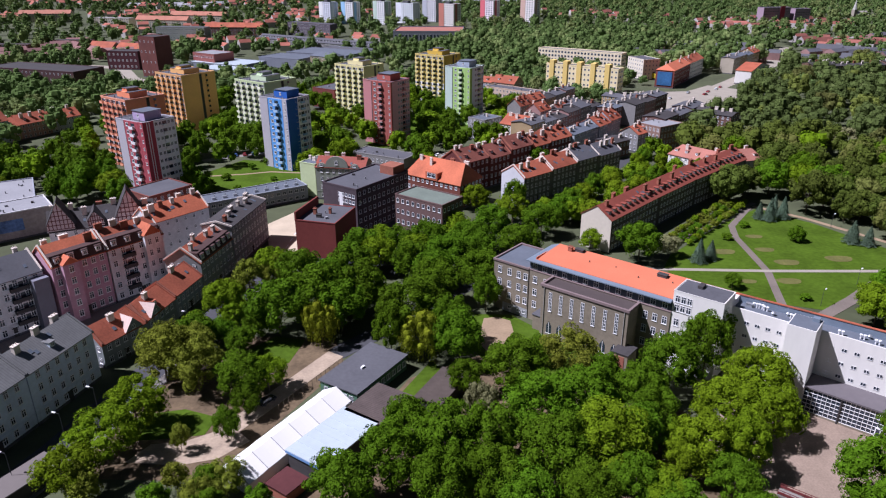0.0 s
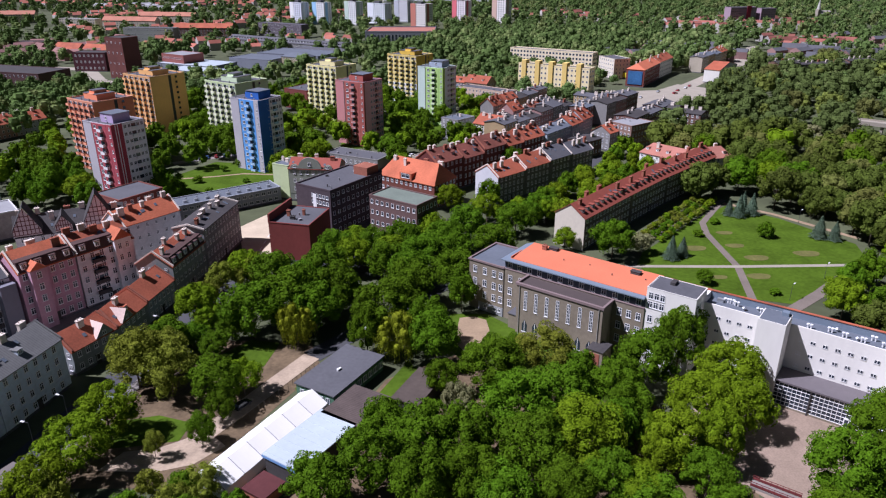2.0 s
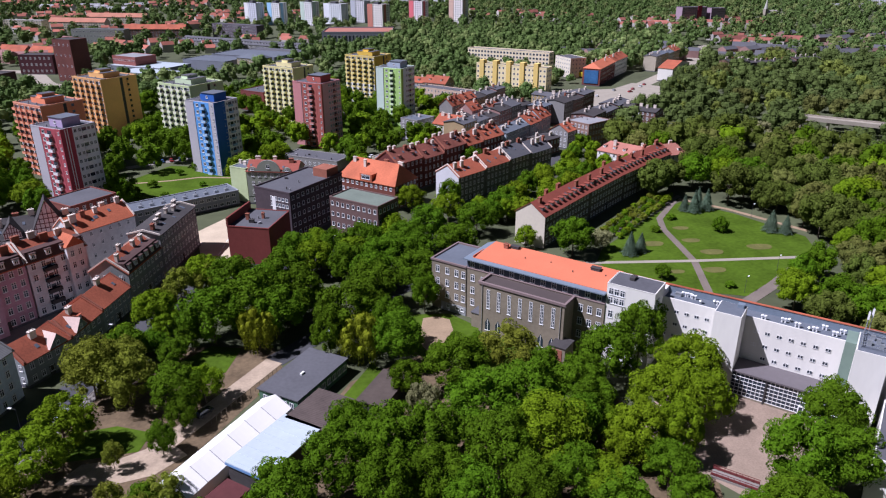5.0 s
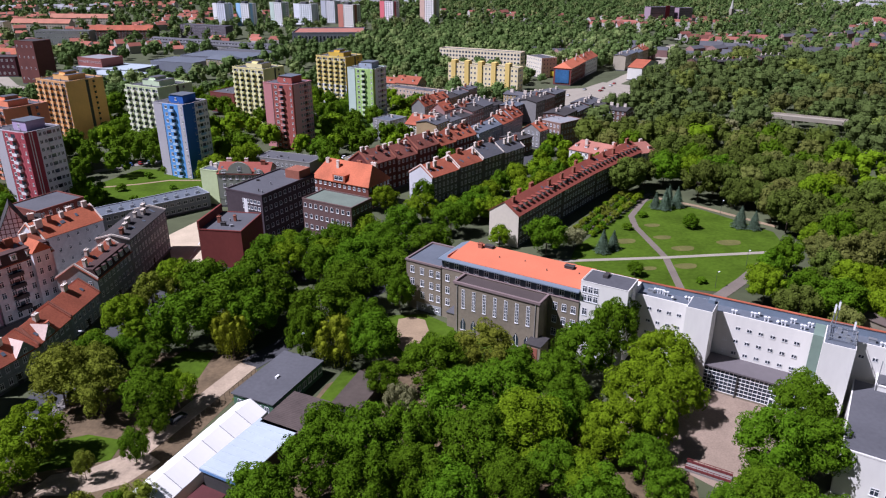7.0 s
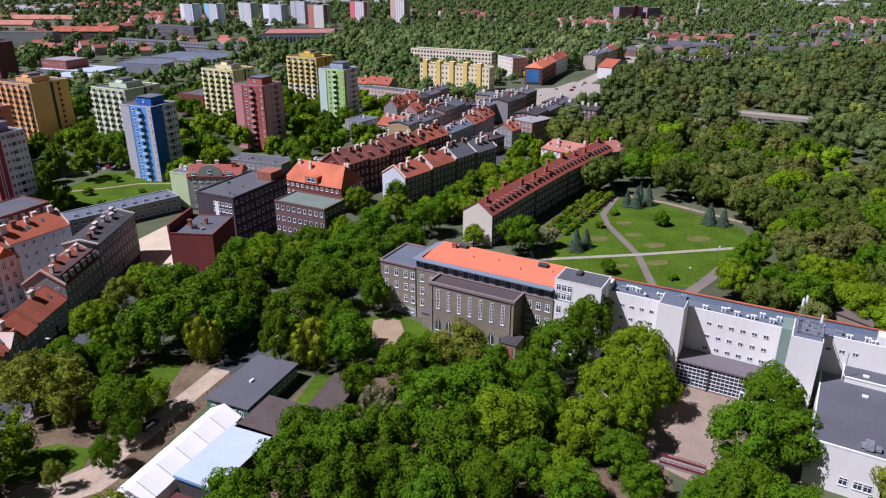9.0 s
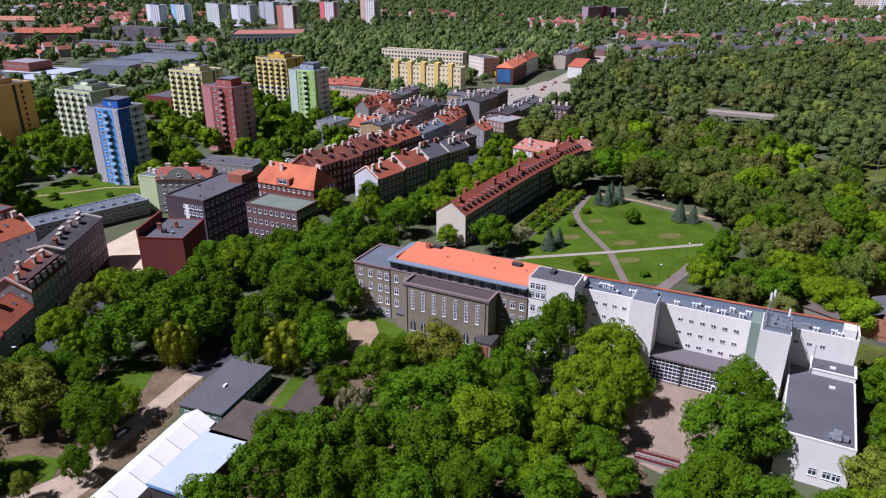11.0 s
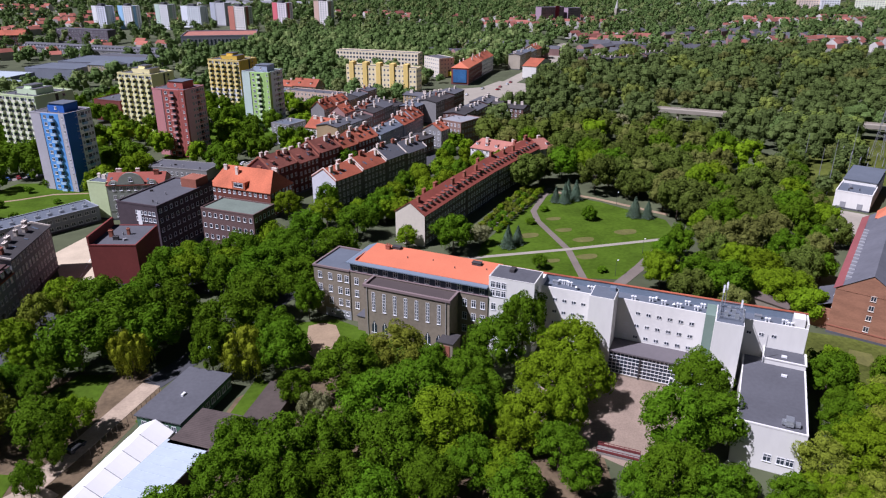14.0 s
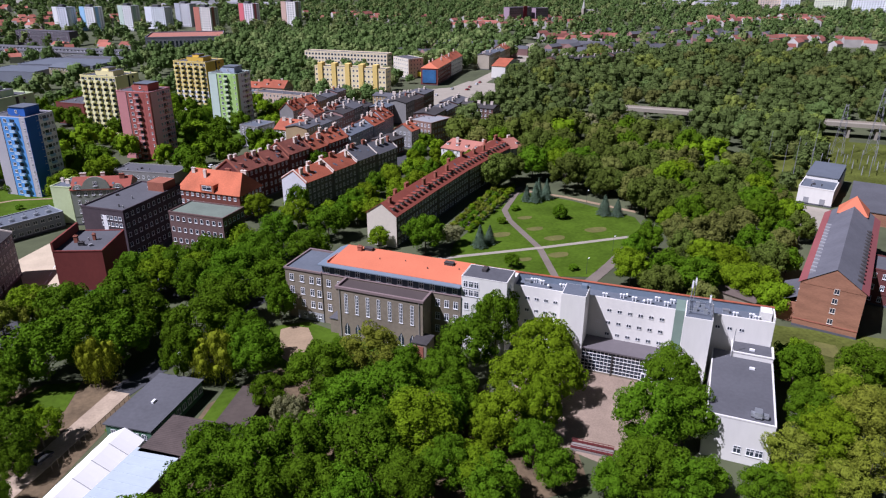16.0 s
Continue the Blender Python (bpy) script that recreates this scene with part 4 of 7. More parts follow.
ORANGE_BRICK = paint("rust_brick", (0.164, 0.057, 0.041), 0.12)
oh = block("corner_house", -15.2, 275.6, -38, 28, 15, 10.5, ORANGE_BRICK, TILE_TENEMENT, "rust-brick house under a steep orange tiled roof", floors=3, rise=6.5, hip=3.0, pitch=2.4, faces="fr", category="house", chimneys=4)
part("front_gable", Shape().box(11, 17, -0.4, 3.5, 10, 13.2), TILE_TENEMENT, oh)
part("gable_window", window_mesh(4.2, 1.8), None, oh, at=pose(14, -0.4, 12.0))
DKRED = paint("dark_red_brick", (0.107, 0.033, 0.029), 0.14)
for i, (l, hh) in enumerate(((16, 14), (14, 13), (15, 14.5), (13, 13), (16, 13.5))):
    d = sum((16, 14, 15, 13, 16)[:i])
    c, s = math.cos(radians(43.5)), math.sin(radians(43.5))
    block("tenement", 8.5 + c * d, 276.6 + s * d, 43.5, l - 0.3, 12.5, hh, DKRED, TILE_BROWN if i < 3 else TILE_RED, "dark red brick tenement with %s tiled roof and chimneys" % ("brown" if i < 3 else "orange-red"), floors=4, rise=4.5, pitch=2.6, faces="fl", category="tenement", party=CHIM_RED, group="red brick terrace", chimneys=4, dormers=2)
# Wall colour lowered so that it holds the deep shade of the front.
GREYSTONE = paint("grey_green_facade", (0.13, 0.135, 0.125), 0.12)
for i, (l, hh, rm) in enumerate(((17, 11.5, TILE_RED), (16, 12, TILE_RED), (15, 12.5, FELT), (16, 12, FELT))):
    d = sum((17, 16, 15, 16)[:i])
    c, s = math.cos(radians(41)), math.sin(radians(41))
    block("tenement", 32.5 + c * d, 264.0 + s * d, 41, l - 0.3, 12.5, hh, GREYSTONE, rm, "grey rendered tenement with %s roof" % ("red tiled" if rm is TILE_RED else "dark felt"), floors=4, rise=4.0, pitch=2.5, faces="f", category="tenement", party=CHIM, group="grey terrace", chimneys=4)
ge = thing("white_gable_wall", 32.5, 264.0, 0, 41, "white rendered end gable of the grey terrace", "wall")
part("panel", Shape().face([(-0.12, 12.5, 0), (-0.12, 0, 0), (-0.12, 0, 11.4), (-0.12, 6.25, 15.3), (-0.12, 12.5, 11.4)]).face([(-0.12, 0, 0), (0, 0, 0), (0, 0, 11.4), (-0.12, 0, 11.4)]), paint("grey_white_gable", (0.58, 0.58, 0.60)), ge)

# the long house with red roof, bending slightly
# Darkened likewise: the shade of the street side is in this colour.
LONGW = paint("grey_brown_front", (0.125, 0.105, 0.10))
run = [(56.0, 215.2, 47.4, 34), (79.2, 240.4, 46.2, 30), (100.1, 262.0, 43.4, 26), (119.0, 279.9, 41.5, 16)]
for i, (x, y, a, l) in enumerate(run):
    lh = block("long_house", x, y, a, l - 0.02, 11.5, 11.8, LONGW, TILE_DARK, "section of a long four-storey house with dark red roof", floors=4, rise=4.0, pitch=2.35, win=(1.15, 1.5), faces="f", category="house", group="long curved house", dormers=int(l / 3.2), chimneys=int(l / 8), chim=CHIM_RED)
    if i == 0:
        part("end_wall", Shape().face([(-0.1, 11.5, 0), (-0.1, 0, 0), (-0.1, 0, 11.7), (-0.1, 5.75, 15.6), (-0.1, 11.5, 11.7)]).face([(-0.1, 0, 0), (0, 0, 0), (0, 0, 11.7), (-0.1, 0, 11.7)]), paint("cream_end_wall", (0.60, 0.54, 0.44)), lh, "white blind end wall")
block("villa", 104.5, 312.5, -50, 26, 12, 8.5, WHITE, TILE_PINK, "white house with pale red hipped roof and dormers", floors=3, rise=3.8, hip=3, faces="f", category="house", dormers=5, chimneys=2)
block("villa", 124.5, 297, 14, 20, 11, 8.5, WHITE, TILE_PINK, "white house with pale red tiled roof", floors=3, rise=3.8, hip=3, faces="f", category="house", dormers=3, chimneys=2)

# houses along the street that runs away behind them
rnd = random.Random(11)
PAL = [paint("rose_front", (0.328, 0.197, 0.180), 0.1), paint("grey_front", (0.246, 0.238, 0.230), 0.1), paint("cream_front_old", (0.410, 0.361, 0.279), 0.1), paint("brown_front", (0.164, 0.090, 0.074), 0.12), paint("pale_blue_front_old", (0.328, 0.377, 0.410), 0.08), paint("ochre_front_old", (0.369, 0.271, 0.148), 0.1)]
ROOFS = [FELT, FELT_DARK, TILE_RED, FELT_BLUE, TILE_RED, FELT]


def terrace(x, y, ang, n, group, lo=12, hi=17, hh=(11.5, 14), W=12, roofs=ROOFS, walls=PAL, seed=0, faces="fr", floors=4):
    rr = random.Random(seed)
    d = 0
    c, s = math.cos(radians(ang)), math.sin(radians(ang))
    for i in range(n):
        l, h = rr.uniform(lo, hi), rr.uniform(*hh)
        rm, wl = rr.choice(roofs), rr.choice(walls)
        flat = rm in (FELT, FELT_BLUE, FELT_DARK)
        lab = "%s town house with %s" % (wl.name.split("_")[0], "flat felt roof" if flat else "red tiled roof")
        block("town_house", x + c * d, y + s * d, ang, l - 0.1, W + rr.uniform(-1.5, 1.5), h, wl, rm, lab, floors=floors, rise=rr.uniform(0.9, 1.6) if flat else rr.uniform(3, 4.5), pitch=2.7, faces=faces, category="house", group=group, chimneys=rr.randint(2, 4), dormers=0 if flat else 2)
        d += l


block("town_house", 64.0, 330.5, 50, 24, 11, 13, PAL[4], FELT_BLUE, "pale blue town house with blue-grey roof", floors=4, rise=1.4, pitch=2.6, faces="fl", category="house", group="street houses", chimneys=5)
terrace(80, 349, 52, 2, "street houses", seed=3)
terrace(98, 398, 50, 3, "street houses", seed=4, lo=14, hi=18)
terrace(45.5, 350.5, 51, 6, "street houses", seed=5, lo=11, hi=14)
block("town_house", 30.8, 366, -38, 15, 16, 11, WHITE, TILE_RED, "white-gabled town house with red tiled roof", floors=3, rise=4, pitch=3, faces="r", category="house", chimneys=3)
block("town_house", 14.2, 377.5, -45, 12, 14, 11.5, PAL[1], FELT_BLUE, "small grey house with flat roof", floors=4, pitch=2.6, faces="fr", category="house", chimneys=1)
block("apartment_slab", 29, 474, -41, 40, 11, 12, paint("apricot_wall", (0.56, 0.42, 0.32)), FELT, "low apricot apartment block with flat roof", floors=4, pitch=2.8, style="mid", faces="fr", group="apartment slabs")
block("works_hall", 24, 500, -36, 44, 18, 6, PAL[1], FELT_BLUE, "long low grey hall", floors=1, rise=2, pitch=4, faces="fr", category="hall")
block("town_house", 100.9, 356.5, -55, 15, 18, 13, paint("banded_brick", (0.246, 0.156, 0.123), 0.15), PALEROOF, "banded brick corner house with white roof edge", floors=4, pitch=2.4, faces="fr", category="house")
terrace(116.5, 360.5, 50, 3, "street houses", seed=8, lo=17, hi=20, roofs=[FELT_DARK, FELT], walls=[PAL[3], PAL[1]], faces="fl")
bb = block("town_house", 174.5, 531, 58, 48, 14, 13.5, paint("maroon_front", (0.197, 0.057, 0.049)), TILE_ORANGE, "red house with orange roof and blue billboard end", floors=4, rise=4, hip=3, pitch=3, faces="f", category="house", chimneys=4)
part("billboard", Shape().box(-0.4, -0.05, 1.5, 12.5, 2, 12), paint("blue_billboard", (0.041, 0.131, 0.295), 0.3), bb, "large blue advertising board")
block("town_house", 200.5, 573, 55, 36, 13, 13.5, WHITE, TILE_RED, "pale house with red tiled roof", floors=4, rise=4, pitch=3, faces="fl", category="house", chimneys=3)
sh = block("shop", 168, 575, -40, 12, 26, 6, FELT_DARK, FELT, "dark low shop with yellow board", floors=1, faces="", category="shop")
part("sign_board", Shape().box(1.5, 10.5, -0.35, 0, 1.5, 5.2), paint("yellow_board", (0.615, 0.492, 0.025)), sh, "bright yellow sign board")
block("town_house", 229.5, 553.5, -40, 12, 45, 10.5, WHITE, TILE_RED, "white-gabled house with red tiled roof", floors=3, rise=4, pitch=3, faces="r", category="house", ridge=0.5)
terrace(246, 600, 52, 4, "street houses", seed=12, lo=16, hi=22)
terrace(292, 560, 10, 4, "street houses", seed=13, lo=18, hi=26, walls=[PAL[3]], roofs=[FELT_DARK])

# ---------------- the old street on the other side ----------------
PALEBLUE = paint("pale_grey_blue_front", (0.58, 0.66, 0.76), 0.14)
block("terraced_house", -91.6, 104.5, 74, 18.6, 11.5, 12.7, PALEBLUE, TIN, "pale grey-blue terraced house with seamed tin roof", floors=4, rise=3.6, pitch=2.7, win=(1.1, 1.7), faces="f", category="house", party=TIN, group="grey terrace street", chimneys=2, dormers=1)
block("terraced_house", -86.4, 122.6, 74, 18.8, 11.5, 12.7, PALEBLUE, TIN, "pale grey-blue terraced house with seamed tin roof", floors=4, rise=3.6, pitch=2.7, win=(1.1, 1.7), faces="fr", category="house", party=TIN, group="grey terrace street", chimneys=3, dormers=1)
LOWW = paint("grey_green_low_front", (0.230, 0.254, 0.254), 0.1)
def cross_gable(parent, x, w, h, deep, wall):
    """A small gable that stands across the eaves: front wall with a window, and two roof slopes."""
    top = h + w * 0.62
    g_ = part("cross_gable", Shape().face([(x - w / 2, -0.25, h - 0.6), (x + w / 2, -0.25, h - 0.6), (x + w / 2, -0.25, h), (x, -0.25, top), (x - w / 2, -0.25, h)]).box(x - w / 2, x + w / 2, -0.24, 0.0, h - 0.6, h), wall, parent)
    # Both slopes wear the paleness of a sunlit slope as their colour.
    part("gable_roof", Shape().face([(x - w / 2 - 0.3, -0.5, h - 0.2), (x, -0.5, top + 0.1), (x, deep, top + 0.1), (x - w / 2 - 0.3, deep, h - 0.2)]).face([(x, -0.5, top + 0.1), (x + w / 2 + 0.3, -0.5, h - 0.2), (x + w / 2 + 0.3, deep, h - 0.2), (x, deep, top + 0.1)]), TILE_SUN_PALED, g_, "gable roof coloured pale like a sunlit slope")
    part("gable_window", window_mesh(1.0, 1.2), None, g_, at=pose(x, -0.25, h + 0.5))


low_a = block("low_house", -81.8, 144.5, 62, 13, 9.5, 6.8, LOWW, TILE_RED, "low grey house with worn red tiled roof", floors=2, rise=3.6, pitch=2.3, faces="fl", category="house", party=CHIM_RED, group="low street row", chimneys=1)
low_b = block("low_house", -75.7, 156.0, 78, 13.5, 10, 7.0, LOWW, TILE_RED, "low grey house with worn red tiled roof", floors=2, rise=3.6, pitch=2.3, faces="f", category="house", party=CHIM_RED, group="low street row", chimneys=1, dormers=1)
block("low_house", -72.9, 169.2, 78, 14.0, 10, 7.4, paint("grey_blue_low_front", (0.271, 0.312, 0.344)), TILE_RED, "low grey-blue house with brown-red tiled roof", floors=2, rise=3.6, pitch=2.2, win=(1.0, 2.2), faces="fr", category="house", party=CHIM_RED, group="low street row", chimneys=1)
cross_gable(low_a, 9.2, 4.6, 7.0, 4.4, LOWW)
cross_gable(low_b, 4.2, 4.4, 7.2, 4.2, LOWW)
block("terraced_house", -70.0, 183.6, 79, 19.5, 11.5, 11, LOWW, TILE_RED, "grey street house with red tiled roof and dormers", floors=3, rise=4, pitch=2.4, faces="fl", category="house", party=CHIM, group="old street row", chimneys=4, mansard=6)
block("terraced_house", -66.2, 203.0, 80.5, 27, 10, 14.6, paint("grey_stone_front", (0.246, 0.246, 0.254), 0.12), FELT_DARK, "tall grey ornate street house with dark flat roof", floors=4, rise=1.2, pitch=2.2, win=(1.0, 1.9), faces="fr", category="house", party=CHIM, group="old street row", chimneys=6)
PINK = paint("old_pink_render", (0.44, 0.26, 0.32), 0.16)
pk = block("tenement", -103.6, 167.5, 52, 15, 12, 16.8, PINK, TILE_TENEMENT, "tall pink rendered tenement with orange tiled roof", floors=5, rise=4.5, pitch=2.4, win=(1.3, 1.9), faces="f", category="tenement", party=CHIM, group="courtyard tenements", chimneys=3, mansard=4)
bay = part("bay", Shape().box(2.0, 6.2, -2.4, 0, 0, 17.2), PINK, pk)
part("bay_roof", Shape().face([(1.8, -2.7, 17.2), (6.4, -2.7, 17.2), (4.1, -2.7, 19.2)]).face([(1.8, -2.7, 17.2), (4.1, -2.7, 19.2), (4.1, 3, 19.2), (1.8, 3, 17.2)]).face([(6.4, -2.7, 17.2), (6.4, 3, 17.2), (4.1, 3, 19.2), (4.1, -2.7, 19.2)]), TILE_TENEMENT, bay)
for k in range(5):
    part("window", window_mesh(1.3, 1.9), None, bay, at=pose(4.1, -2.4, 2.4 + 3.3 * k))
WHITEOLD = paint("old_white_render", (0.62, 0.61, 0.62), 0.16)
wt = block("tenement", -94.0, 179.6, 50, 16.5, 12, 16.8, WHITEOLD, TILE_RED, "tall dirty-white tenement with red roof and balconies", floors=5, rise=4.5, pitch=2.7, win=(1.3, 1.9), faces="fr", category="tenement", party=CHIM, group="courtyard tenements", chimneys=5, mansard=4)
bay = part("bay", Shape().box(10.2, 15.2, -1.6, 0, 0, 18.2), WHITEOLD, wt)
part("bay_roof", Shape().face([(9.9, -1.9, 18.2), (15.5, -1.9, 18.2), (12.7, -1.9, 21.0)]).face([(9.9, -1.9, 18.2), (12.7, -1.9, 21.0), (12.7, 4.5, 21.0), (9.9, 4.5, 18.2)]).face([(15.5, -1.9, 18.2), (15.5, 4.5, 18.2), (12.7, 4.5, 21.0), (12.7, -1.9, 21.0)]), TILE_TENEMENT, bay)
for k in range(5):
    for u in (11.6, 13.8):
        part("window", window_mesh(1.1, 1.9), None, bay, at=pose(u, -1.6, 2.4 + 3.4 * k))
for k in range(1, 5):
    part("balcony", balcony_mesh(3.6, 1.2, FELT_DARK, FELT), None, wt, at=pose(5.5, 0, 3.3 * k))
gl = block("tenement", -118.5, 152.8, 52, 19.5, 13, 16, WHITEOLD, FELT, "tall grey-white tenement with grey felt pitched roof", floors=5, rise=4.2, pitch=2.6, win=(1.3, 1.9), faces="f", category="tenement", party=CHIM, group="courtyard tenements", chimneys=4)
for k in range(1, 5):
    part("balcony", balcony_mesh(4.6, 1.2, FELT_DARK, FELT), None, gl, at=pose(13.0, 0, 3.15 * k))
part("stair_bay", Shape().box(15.8, 19.8, -2.6, 0, 0, 14.5), paint("slate_render", (0.180, 0.180, 0.213)), gl)
block("tenement", -131.5, 137.5, 52, 18.5, 13, 14, paint("rust_render", (0.246, 0.090, 0.057)), FELT, "rust-red rendered tenement with felt roof", floors=4, rise=3, pitch=2.6, faces="fr", category="tenement", party=CHIM, group="courtyard tenements", chimneys=3)
block("tenement", -92.5, 206.0, 51, 21, 10.5, 14.8, WHITEOLD, TILE_TENEMENT, "white tenement with orange tiled roof", floors=4, rise=4, pitch=3.2, win=(0.9, 1.3), faces="fr", category="tenement", party=CHIM, group="courtyard tenements", chimneys=5)
ti = block("timbered_house", -126.0, 207.0, 24, 32, 13, 11.5, WHITEOLD, FELT_DARK, "white house with black roof and half-timbered gables", floors=4, rise=5.0, pitch=2.8, faces="f", category="house", chimneys=7, ridge=0.5)
TIMB = paint("maroon_timber", (0.131, 0.041, 0.041))
for cx, w_, hh in ((3.8, 3.9, 8.2), (24.5, 4.4, 9.6), (14.0, 2.4, 4.0)):
    q, beams = Shape(), []
    q.face([(cx - w_, -0.7, 12.0), (cx + w_, -0.7, 12.0), (cx + w_, -0.7, 13.6), (cx, -0.7, 12.6 + hh), (cx - w_, -0.7, 13.6)])
    q.box(cx - w_, cx + w_, -0.7, 5, 11.7, 12.0)
    for k in range(-3, 4):
        xx = cx + k * w_ / 3.5
        zt = 13.4 + (hh - 0.9) * (1 - abs(k) / 3.5)
        beams.append((xx - 0.12, xx + 0.12, -0.82, -0.7, 12.0, zt))
    for z in (12.0, 13.5, 15.0, 16.5, 18.0):
        ww = w_ if z < 13.6 else max(0, w_ * (1 - (z - 13.6) / (hh - 1.0)))
        if ww > 0.3:
            beams.append((cx - ww, cx + ww, -0.84, -0.72, z, z + 0.22))
    gb = part("timber_gable", q, paint("pinkish_panel", (0.60, 0.50, 0.50)), ti, "half-timbered gable in maroon and pale panels")
    for bm_ in beams:
        part("timber", Shape().box(*bm_), TIMB, gb)
    part("gable_roof", Shape().face([(cx - w_ - 0.5, -1.2, 13.2), (cx, -1.2, 13.1 + hh), (cx, 6.5, 13.1 + hh), (cx - w_ - 0.5, 6.5, 13.2)]).face([(cx, -1.2, 13.1 + hh), (cx + w_ + 0.5, -1.2, 13.2), (cx + w_ + 0.5, 6.5, 13.2), (cx, 6.5, 13.1 + hh)]), FELT_DARK, gb)
block("shop_building", -101.2, 228.0, 54, 17.3, 14.5, 16, paint("red_brick_shop", (0.197, 0.066, 0.049)), FELT, "flat-roofed red brick building with skylights", floors=5, faces="fr", category="shop", chimneys=0)
wl_ = block("flat_hall", -166.0, 217.5, 38.5, 32, 15, 10, paint("mural_wall", (0.369, 0.312, 0.312), 0.25), PALEROOF, "pale flat-roofed hall with a blue painted mural", floors=1, faces="", category="hall", trim=WHITEOLD)
part("mural", Shape().box(6, 22, -0.06, 0, 3.2, 7.5), paint("mural_blue", (0.131, 0.213, 0.451), 0.5), wl_, "faded blue abstract wall painting")
block("flat_hall", -190, 232, 30, 40, 30, 8, paint("grey_hall_wall", (0.287, 0.303, 0.344)), PALEROOF, "pale roofed supermarket hall", floors=1, faces="", category="hall")
lo = block("row_shops", -89.5, 250.0, 33.7, 41, 11, 6, paint("pale_grey_shop", (0.279, 0.295, 0.328)), FELT_BLUE, "long low grey row of shops", floors=2, pitch=2.6, win=(1.6, 1.3), style="mid", faces="fr", category="shop")
for i in range(9):
    part("roof_vent", Shape().box(3 + 4.2 * i, 4.4 + 4.2 * i, 3, 4.2, 6.03, 6.9).cylinder(4.8 + 4.2 * i, 6, 0.25, 6.03, 7.2, 6), STEEL, lo)

# ---------------- low buildings in the yard ----------------
def roof_box(name, x, y, ang, L, W, h, wall, roof_mat, label, over=0.35, rise=0.0):
    b = thing(name, x, y, 0, ang, label, "shed")
    footprint(x, y, ang, L, W, 0.8)
    part("body", Shape().box(0, L, 0, W, 0, h), wall, b)
    part("roof", Shape().box(-over, L + over, -over, W + over, h, h + 0.25), roof_mat, b)
    return b


GREENW = paint("green_wall", (0.082, 0.164, 0.107))
fl_ = roof_box("low_pavilion", -18.9, 128.0, 58, 18.9, 10.6, 3.8, GREENW, FELT, "low green-walled pavilion with grey felt roof")
windows(fl_, 0, 0, 0, 18.9, [2.0], 2.1, 1.4, 1.5, "mid", None, GLASS_PALE)
windows(fl_, 0, 10.6, 270, 10.6, [2.0], 1.8, 1.2, 1.5, "mid", None, GLASS_PALE)
part("roof_vent", Shape().box(8.2, 9.4, 5.0, 5.5, 4.05, 4.5), WHITEPAINT, fl_)
roof_box("corrugated_shed", -13.0, 117.0, 57.5, 11.2, 8.8, 4.2, FELT_DARK, CORR, "shed with brown corrugated roof")
ws = roof_box("white_roofed_shed", -22.7, 103.8, 55.5, 16.3, 9.0, 4.2, FELT_DARK, SHED, "shed with white sheet-metal roof and blue edge")
part("blue_fascia", Shape().box(-0.4, -0.3, -0.35, 9.35, 3.7, 4.25), paint("blue_fascia", (0.131, 0.246, 0.451)), ws)
for i in range(7):
    part("roof_seam", Shape().box(0.5 + 2.3 * i, 0.56 + 2.3 * i, -0.3, 9.3, 4.45, 4.52), SHED, ws)
roof_box("felt_shed", -0.6, 124.7, 62, 13.0, 6.2, 3.3, FELT_DARK, paint("brown_black_felt", (0.075, 0.058, 0.048), 0.2), "low shed with worn black felt roof")
roof_box("low_shed", 134.1, 149.6, -65, 13, 4.5, 3.0, STUCCO, paint("brown_felt", (0.13, 0.10, 0.085)), "low shed with brown felt roof behind the white wing")
roof_box("red_shed", -28.5, 98.8, 55, 5, 5, 2.4, CHIM_RED, paint("dark_red_felt", (0.085, 0.024, 0.024), 0.15), "small shed with dark red roof")
tn = thing("marquee_tent", -35.9, 101.2, 0, 59, "long white fabric marquee tent", "tent")
footprint(-35.9, 101.2, 59, 30.6, 8.0, 0.5)
N_T = 6
tr_ = Shape()
L_, W_ = 30.6, 8.0
for i in range(N_T):
    a, b_ = L_ * i / N_T, L_ * (i + 1) / N_T
    for k in range(4):
        u0, u1 = a + (b_ - a) * k / 4, a + (b_ - a) * (k + 1) / 4
        sag = [0.10 * math.sin(math.pi * q / 4) for q in (k, k + 1)]
        tr_.face([(u0, 0, 2.6 - sag[0]), (u1, 0, 2.6 - sag[1]), (u1, W_ / 2, 4.9 - sag[1]), (u0, W_ / 2, 4.9 - sag[0])])
        tr_.face([(u0, W_ / 2, 4.9 - sag[0]), (u1, W_ / 2, 4.9 - sag[1]), (u1, W_, 2.6 - sag[1]), (u0, W_, 2.6 - sag[0])])
part("canopy", tr_, TENT, tn)
part("side_wall", Shape().box(0, L_, 0.02, 0.06, 0, 2.5).box(0, L_, W_ - 0.06, W_ - 0.02, 0, 2.5).face([(0, 0, 0), (0, W_, 0), (0, W_, 2.6), (0, W_ / 2, 4.8), (0, 0, 2.6)][::-1]).face([(L_, 0, 0), (L_, W_, 0), (L_, W_, 2.6), (L_, W_ / 2, 4.8), (L_, 0, 2.6)]), TENT, tn)
for i in range(N_T + 1):
    u = min(L_ - 0.05, L_ * i / N_T)
    for y0, y1, z0, z1 in ((0, W_ / 2, 2.63, 4.93), (W_ / 2, W_, 4.93, 2.63)):
        part("rafter", Shape().face([(u - 0.07, y0, z0), (u + 0.07, y0, z0), (u + 0.07, y1, z1), (u - 0.07, y1, z1)]), PALEROOF, tn)

